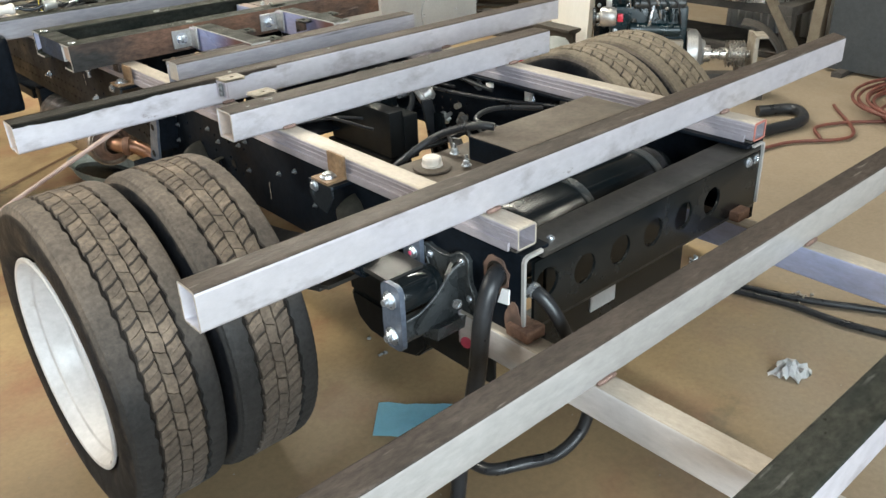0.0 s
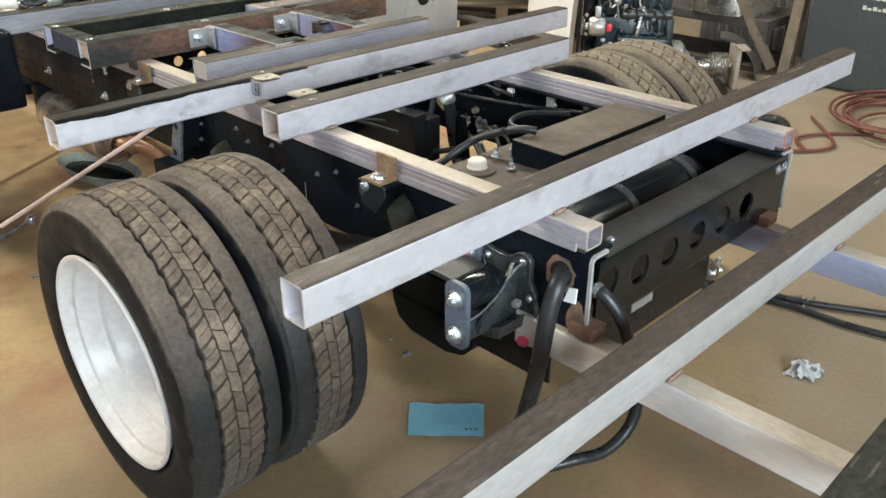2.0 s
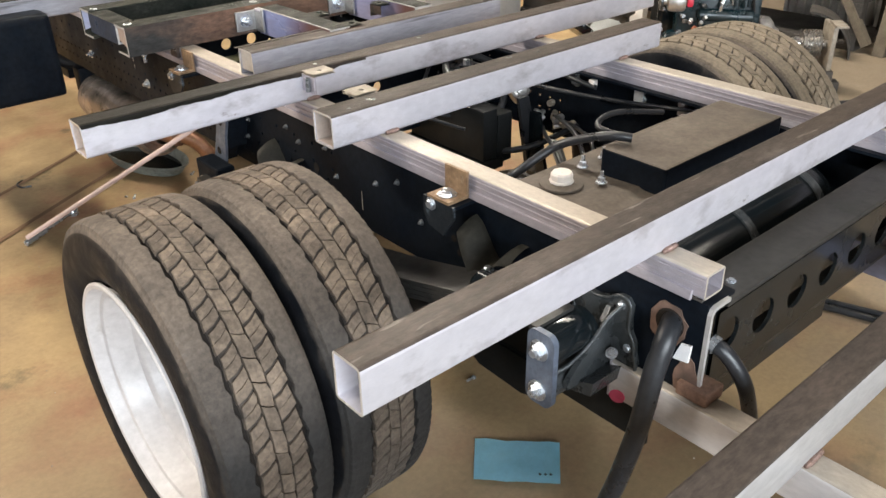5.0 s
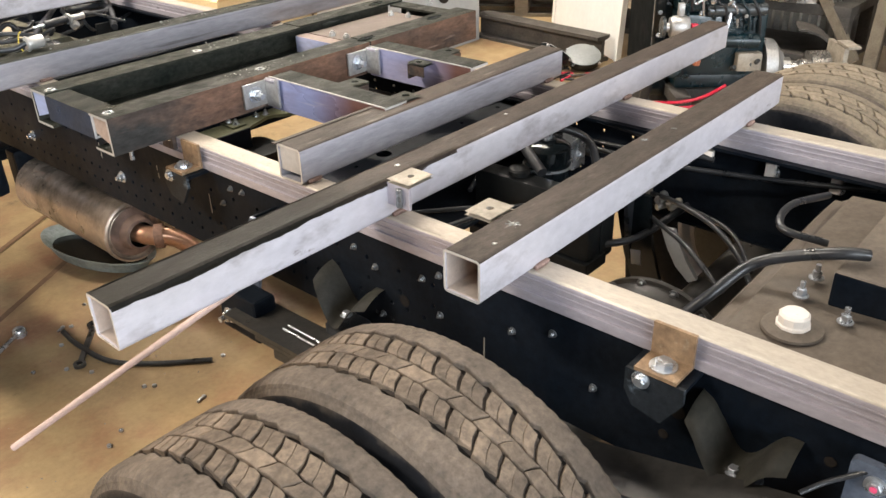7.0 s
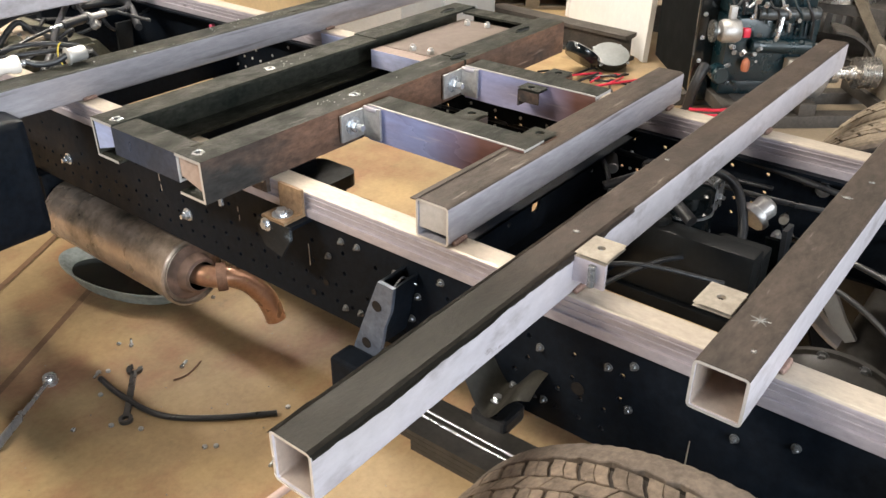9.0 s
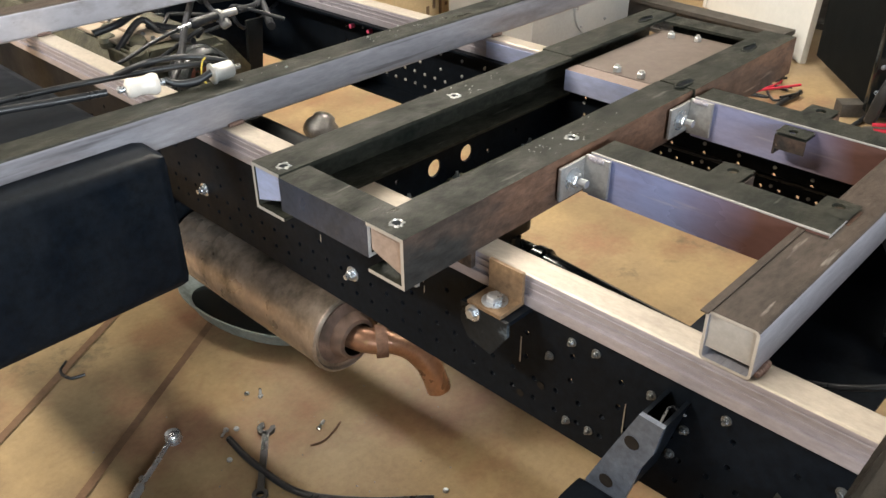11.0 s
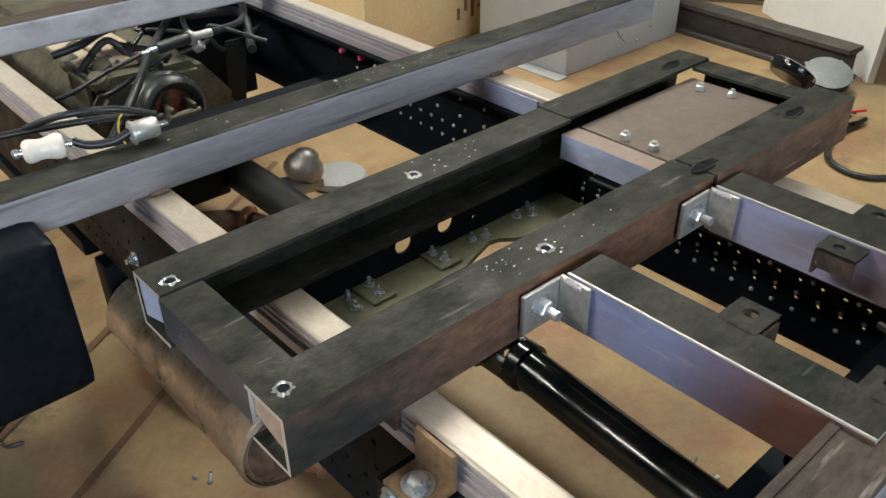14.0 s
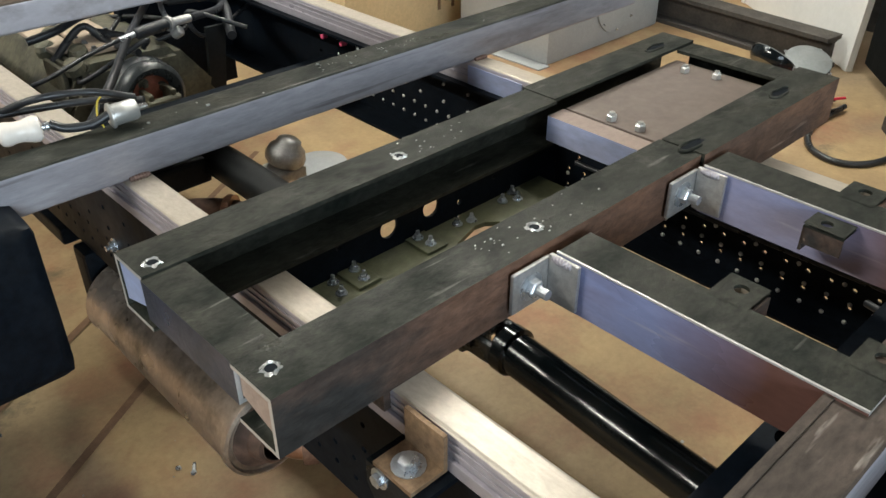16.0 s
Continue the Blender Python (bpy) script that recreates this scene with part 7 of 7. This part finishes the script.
def pallet(x, y, z, turn, label):
    th = thing("wooden_pallet", label, "pallet", "stacked pallets by the wall")
    parts_of(th, "deck_board", M_WOOD, [box(-0.6, 0.6, -0.4 + 0.135 * k, -0.4 + 0.135 * k + 0.1, 0.122, 0.144, 0.003) for k in range(6)])
    parts_of(th, "bearer", M_WOOD, [box(-0.6 + 0.55 * k, -0.5 + 0.55 * k, -0.4, 0.375, 0.022, 0.1215, 0.003) for k in range(3)])
    parts_of(th, "bottom_board", M_WOOD, [box(-0.6, 0.6, y_, y_ + 0.1, 0.0, 0.0215, 0.003) for y_ in (-0.4, -0.06, 0.275)])
    th.matrix_world = Matrix.Translation((x, y, z)) @ Matrix.Rotation(radians(turn), 4, "Z")
    return th


pallet(4.42, 4.02, 0.0, 121, "weathered grey-brown wooden pallet lying on the floor")
pallet(4.50, 4.08, 0.145, 127, "weathered wooden pallet stacked askew on another")
for x, y, z, turn in ((4.12, 3.82, 0.29, 140), (4.36, 3.98, 0.29, 97)):
    pk = small("loose_plank", "loose tan timber offcut on the pallets", "plank", box(-0.34, 0.34, -0.05, 0.05, 0.0005, 0.04, 0.004), M_PLANK)
    pk.matrix_world = Matrix.Translation((x, y, z)) @ Matrix.Rotation(radians(turn), 4, "Z")


M_LIDGREY = mat("dull_grey_cover", (0.24, 0.25, 0.25), (0.19, 0.20, 0.20), 0.5, s1=9, grain=0.15)


def lid(x, y, tilt, label, lean=-16):
    th = thing("round_lamp", label, "lamp", "round lamps on the floor")
    bm = bmesh.new()
    lathe(bm, (0, 0, 0), (0, 0, 1), [(0, 0), (0.09, 0.0), (0.105, 0.02), (0.105, 0.05), (0.10, 0.055)], 32)
    smooth(part("housing", bm, M_GLOSS, th, "black round housing"))
    bm = bmesh.new()
    lathe(bm, (0, 0, 0.055), (0, 0, 1), [(0, 0.004), (0.10, 0.004), (0.105, 0.0), (0, 0.0)], 32)
    smooth(part("cover", bm, M_LIDGREY, th, "grey flat cover"))
    for k in range(4):
        bolt(th, (0.106 * math.cos(k * 1.57), 0.106 * math.sin(k * 1.57), 0.045), (math.cos(k * 1.57), math.sin(k * 1.57), 0), 0.006, 0.01)
    th.matrix_world = Matrix.Translation((x, y, 0.035 if abs(lean) < 20 else 0.075)) @ Euler((radians(tilt), radians(lean), 0)).to_matrix().to_4x4()
    return th


lid(3.05, 2.84, 10, "black round lamp tilted on its side on the floor", 38)
lid(3.24, 2.75, 14, "black round lamp with a grey cover on the floor")
wires = thing("wiring_loom", "tangled black and red wiring on the floor", "wiring")
random.seed(9)
for k in range(7):
    o = Vector((2.95 + random.uniform(-0.1, 0.15), 2.62 + random.uniform(-0.15, 0.25), 0.008))
    pts = [o + Vector((random.uniform(-0.18, 0.18), random.uniform(-0.16, 0.16), random.uniform(0, 0.03))) for _ in range(5)]
    hose(pts, 0.006, M_RED if k in (2, 5) else M_HOSE, wires, "", "wire")
hose([(3.0, 2.45, 0.02), (2.75, 2.46, 0.012), (2.55, 2.38, 0.012), (2.50, 2.24, 0.012), (2.62, 2.14, 0.012), (2.9, 2.12, 0.012)], 0.012, M_HOSE, wires, "", "wire")
# dark board with chalk marks, corrugated wall sheet, timber posts, hoop, hoses
bd = multi("board", "dark painted steel board with chalk scribbles, standing upright", "board", (
    ("panel", M_BOARD, "", lambda bm: block(bm, 4.05, 4.09, 0.35, 1.28, 0.02, 1.6, 0.006)),
    ("foot", M_BEAM, "", box(3.95, 4.3, 0.42, 0.48, 0.0, 0.03)),
    ("foot", M_BEAM, "", box(3.95, 4.3, 1.12, 1.18, 0.0, 0.03)),
))
random.seed(3)
for z, n_ in ((0.62, 5), (0.56, 4), (0.50, 6)):
    y = 0.98
    for k in range(n_):
        w = random.uniform(0.012, 0.026)
        bm = bmesh.new()
        block(bm, 4.0465, 4.0495, y - w, y, z, z + random.uniform(0.012, 0.028))
        part("chalk_mark", bm, M_CHALK, bd)
        y -= w + 0.008
bm = bmesh.new()
pts = []
for k in range(67):
    pts.append((4.74 + 0.016 * math.sin(k * 1.57), 1.37 + 0.015 * k))
lo = [bm.verts.new((x, y, 0.0)) for x, y in pts]
hi = [bm.verts.new((x, y, 2.6)) for x, y in pts]
for k in range(66):
    quad(bm, (lo[k], lo[k + 1], hi[k + 1], hi[k]))
bmesh.ops.solidify(bm, geom=list(bm.faces), thickness=0.004)
tagged(smooth(obj("corrugated_sheet", bm, M_CORR), 60), "grey corrugated steel sheet standing upright behind the rack", "sheet")


def post(name, p, q, w, m, label):
    p, q = Vector(p), Vector(q)
    d, u, v = frame_of(q - p)
    bm = bmesh.new()
    a = [bm.verts.new(p + u * x * w + v * y * w) for x, y in ((-1, -1), (1, -1), (1, 1), (-1, 1))]
    b = [bm.verts.new(q + u * x * w + v * y * w) for x, y in ((-1, -1), (1, -1), (1, 1), (-1, 1))]
    for i in range(4):
        quad(bm, (a[i], a[(i + 1) % 4], b[(i + 1) % 4], b[i]))
    quad(bm, a[::-1]), quad(bm, b)
    return tagged(obj(name, bm, m), label, "post")


post("timber_post", (4.12, 1.40, 0.0), (4.32, 1.36, 2.2), 0.034, M_WOOD, "weathered timber post standing by the wall")
post("timber_brace", (4.10, 1.48, 0.05), (4.12, 2.35, 1.3), 0.024, M_WOOD, "weathered timber brace leaning by the wall")
rk = multi("rack", "dark rack of scrap against the wall", "rack", (
    ("shelf", M_BEAM, "", box(4.1, 4.62, 1.55, 3.4, 0.28, 0.34, 0.004)),
    ("shelf", M_BEAM, "", box(4.1, 4.62, 1.55, 3.4, 0.0, 0.04, 0.004)),
    ("leg", M_BEAM, "", lambda bm: block(bm, 4.1, 4.17, 1.55, 1.62, 0.04, 0.28)),
    ("leg", M_BEAM, "", lambda bm: block(bm, 4.1, 4.17, 3.3, 3.37, 0.04, 0.28)),
    ("leg", M_BEAM, "", lambda bm: block(bm, 4.54, 4.61, 1.55, 1.62, 0.04, 0.28)),
))
def b_hoop(bm):
    lathe(bm, (4.33, 1.93, 0.341), (0, 0, 1), [(0.27, 0), (0.285, 0), (0.29, 0.06), (0.285, 0.12), (0.27, 0.12), (0.265, 0.06)], 40, closed=True)


small("steel_ring", "shiny steel ring lying on the rack", "ring", b_hoop, M_CHROME)
small("fender_arch", "dark curved fender arch on the floor", "fender", lambda bm: lathe(bm, (3.80, 1.72, 0.0), (0.9, 0.42, 0), [(0.25, 0), (0.262, 0), (0.262, 0.20), (0.25, 0.20)], 24, closed=True, a0=-90, a1=90), M_BEAM)
coil = thing("air_hose", "red rubber air hose in loose coils on the floor", "hose")
random.seed(2)
for k in range(7):
    cx, cy, r = 3.62 + random.uniform(-0.1, 0.1), 0.52 + random.uniform(-0.08, 0.08), 0.26 + 0.03 * k
    pts = [(cx + r * math.cos(t), cy + 0.8 * r * math.sin(t), 0.013 + 0.012 * k) for t in (2 * math.pi * j / 12 for j in range(13))]
    hose(pts, 0.0085, M_REDHOSE, coil, "", "hose_loop")
hose([(3.35, 0.55, 0.013), (3.18, 0.72, 0.013), (3.0, 0.80, 0.013), (2.85, 0.70, 0.013)], 0.0085, M_REDHOSE, coil, "", "hose_loop")
hose([(3.4, 0.9, 0.013), (3.0, 0.62, 0.013), (2.7, 0.80, 0.013), (2.4, 0.86, 0.013)], 0.0085, M_REDHOSE, coil, "", "hose_loop")
small("black_hose", "thick black hose lying by the wheel", "hose", lambda bm: sweep(bm, [(2.7, 0.95, 0.03), (3.0, 0.88, 0.03), (3.15, 1.0, 0.03), (3.0, 1.12, 0.03)], 0.028, 12), M_HOSE)
random.seed(8)
small("bright_scrap", "small heap of bright metal scraps on the floor", "scrap", lambda bm: [hexbolt(bm, (1.40 + random.uniform(-0.06, 0.06), 0.40 + random.uniform(-0.05, 0.05), 0.004 + 0.004 * (k % 3)), (random.uniform(-0.5, 0.5), random.uniform(-0.5, 0.5), 1), 0.010, 0.012, 0.01, False) for k in range(14)], M_ZINC)
small("bright_scrap", "few bright clips lying on the floor", "scrap", lambda bm: [hexbolt(bm, (1.42 + random.uniform(-0.06, 0.06), 0.06 + random.uniform(-0.05, 0.05), 0.003), (random.uniform(-1, 1), random.uniform(-1, 1), 0.5), 0.007, 0.008, 0.02, False) for k in range(9)], M_CREAM)

# far scraps: cardboard box beyond the bed
cb = multi("cardboard_box", "tan cardboard box with orange marks on the floor", "box", [
    ("body", M_CARD, "", box(1.9, 2.78, 4.42, 5.2, 0.0, 0.42, 0.004)),
    ("flap", M_CARD, "", lambda bm: prism(bm, [(4.42, 0.42), (4.30, 0.50), (4.304, 0.505), (4.424, 0.425)], "x", 1.9, 2.78)),
] + [("orange_mark", M_TAN, "orange smear", box(2.50 + 0.05 * k, 2.52 + 0.05 * k, 4.4165, 4.4195, 0.10 + 0.04 * (k % 2), 0.16 + 0.05 * (k % 3))) for k in range(4)])
bt = multi("gas_bottle", "small grey gas bottle standing by the cardboard box", "bottle", (
    ("body", M_GREYBOX, "", lambda bm: lathe(bm, (2.88, 4.40, 0.0), (0, 0, 1), [(0, 0), (0.05, 0), (0.055, 0.01), (0.055, 0.30), (0.04, 0.35), (0.018, 0.37), (0.018, 0.40), (0, 0.40)], 24)),
    ("cap", M_HOSE, "", lambda bm: cyl(bm, (2.88, 4.40, 0.401), (2.88, 4.40, 0.44), 0.022, 14, bevel=0.003)),
))
lead = thing("cable_coil", "coil of black cable on the floor by the box", "cable")
for k in range(4):
    hose([(3.02 + (0.10 + 0.012 * k) * math.cos(t), 4.34 + 0.03 * k, 0.17 + 0.02 * k + (0.14 + 0.01 * k) * math.sin(t)) for t in (2 * math.pi * j / 12 for j in range(13))], 0.009, M_HOSE, lead, "", "cable_loop")
random.seed(6)


multi("fuel_filter", "white nylon inline fuel filter lying on the bed tube", "fuel filter", (
    ("body", M_NYLON, "", lambda bm: lathe(bm, (-0.140, 2.598, 0.862), (0.97, -0.22, 0), [(0, 0.0), (0.012, 0.0), (0.0180, 0.004), (0.0198, 0.010), (0.0190, 0.017), (0.0172, 0.024), (0.0172, 0.034), (0.0192, 0.042), (0.0215, 0.050), (0.0215, 0.057), (0.0185, 0.063), (0.008, 0.065), (0, 0.065)], 32)),
    ("spigot", M_ZINC, "bright spigot", lambda bm: lathe(bm, (-0.140, 2.598, 0.862), (-0.97, 0.22, 0), [(0, -0.002), (0.006, -0.002), (0.006, 0.006), (0.008, 0.007), (0.008, 0.012), (0.0045, 0.016), (0, 0.016)], 14)),
    ("spigot", M_ZINC, "bright spigot", lambda bm: lathe(bm, (-0.077, 2.5837, 0.862), (0.97, -0.22, 0), [(0, -0.002), (0.006, -0.002), (0.006, 0.005), (0.008, 0.006), (0.008, 0.010), (0.0045, 0.013), (0, 0.013)], 14)),
))
multi("fuel_pump", "small silver fuel pump lying on the bed tube", "fuel pump", (
    ("body", M_SPARK, "", lambda bm: lathe(bm, (0.018, 2.552, 0.861), (0.95, -0.12, 0.06), [(0, 0.0), (0.016, 0.001), (0.0215, 0.004), (0.0215, 0.008), (0.0180, 0.0095), (0.0180, 0.045), (0.015, 0.050), (0, 0.051)], 30)),
    ("spigot", M_CHROME, "", lambda bm: lathe(bm, (0.018, 2.552, 0.861), (-0.95, 0.12, -0.06), [(0, -0.002), (0.006, -0.002), (0.006, 0.014), (0, 0.014)], 14)),
    ("spigot", M_CHROME, "", lambda bm: lathe(bm, (0.0665, 2.5459, 0.864), (0.95, -0.12, 0.06), [(0, -0.002), (0.0055, -0.002), (0.0055, 0.018), (0, 0.020)], 14)),
    ("clip", M_YELLOW, "thin yellow wire", lambda bm: sweep(bm, [(0.012, 2.560, 0.842), (0.006, 2.562, 0.862), (0.010, 2.560, 0.886), (0.016, 2.556, 0.896)], 0.0016, 6)),
))
fl = thing("fuel_line", "black rubber fuel lines lying over the bed tube", "fuel line")
hose([(-0.55, 2.70, 0.85), (-0.38, 2.68, 0.858), (-0.25, 2.63, 0.862), (-0.175, 2.60, 0.865)], 0.0075, M_HOSE, fl, "", "line")
hose([(-0.065, 2.582, 0.865), (-0.045, 2.57, 0.855), (-0.01, 2.555, 0.855), (0.02, 2.548, 0.866)], 0.0075, M_HOSE, fl, "", "line")
hose([(-0.10, 2.72, 0.85), (-0.05, 2.66, 0.88), (0.03, 2.64, 0.875), (0.09, 2.60, 0.86)], 0.0065, M_HOSE, fl, "", "line")
hose([(-0.60, 2.78, 0.84), (-0.30, 2.76, 0.845), (0.0, 2.68, 0.85), (0.10, 2.59, 0.856)], 0.0065, M_HOSE, fl, "", "line")

# lamps under the roof
for lx, ly, power in LAMPS:
    th = thing("roof_lamp", "long white strip lamp hung under the roof", "lamp", "strip lamps under the roof")
    bm = bmesh.new()
    block(bm, lx - 0.14, lx + 0.14, ly - 1.25, ly + 1.25, 4.60, 4.70, 0.01)
    part("housing", bm, M_SHADE, th)
    for s in (-1, 1):
        bm = bmesh.new()
        cyl(bm, (lx, ly + s, 4.70), (lx, ly + s, 5.0), 0.006, 8)
        part("hanger", bm, M_SHADE, th)
small("disc_cover", "pale grey round cover lying on the floor", "cover", lambda bm: lathe(bm, (1.086, 3.54, 0.0), (0, 0, 1), [(0, 0), (0.10, 0), (0.11, 0.01), (0.10, 0.03), (0.03, 0.045), (0, 0.045)], 32), M_GREYBOX)
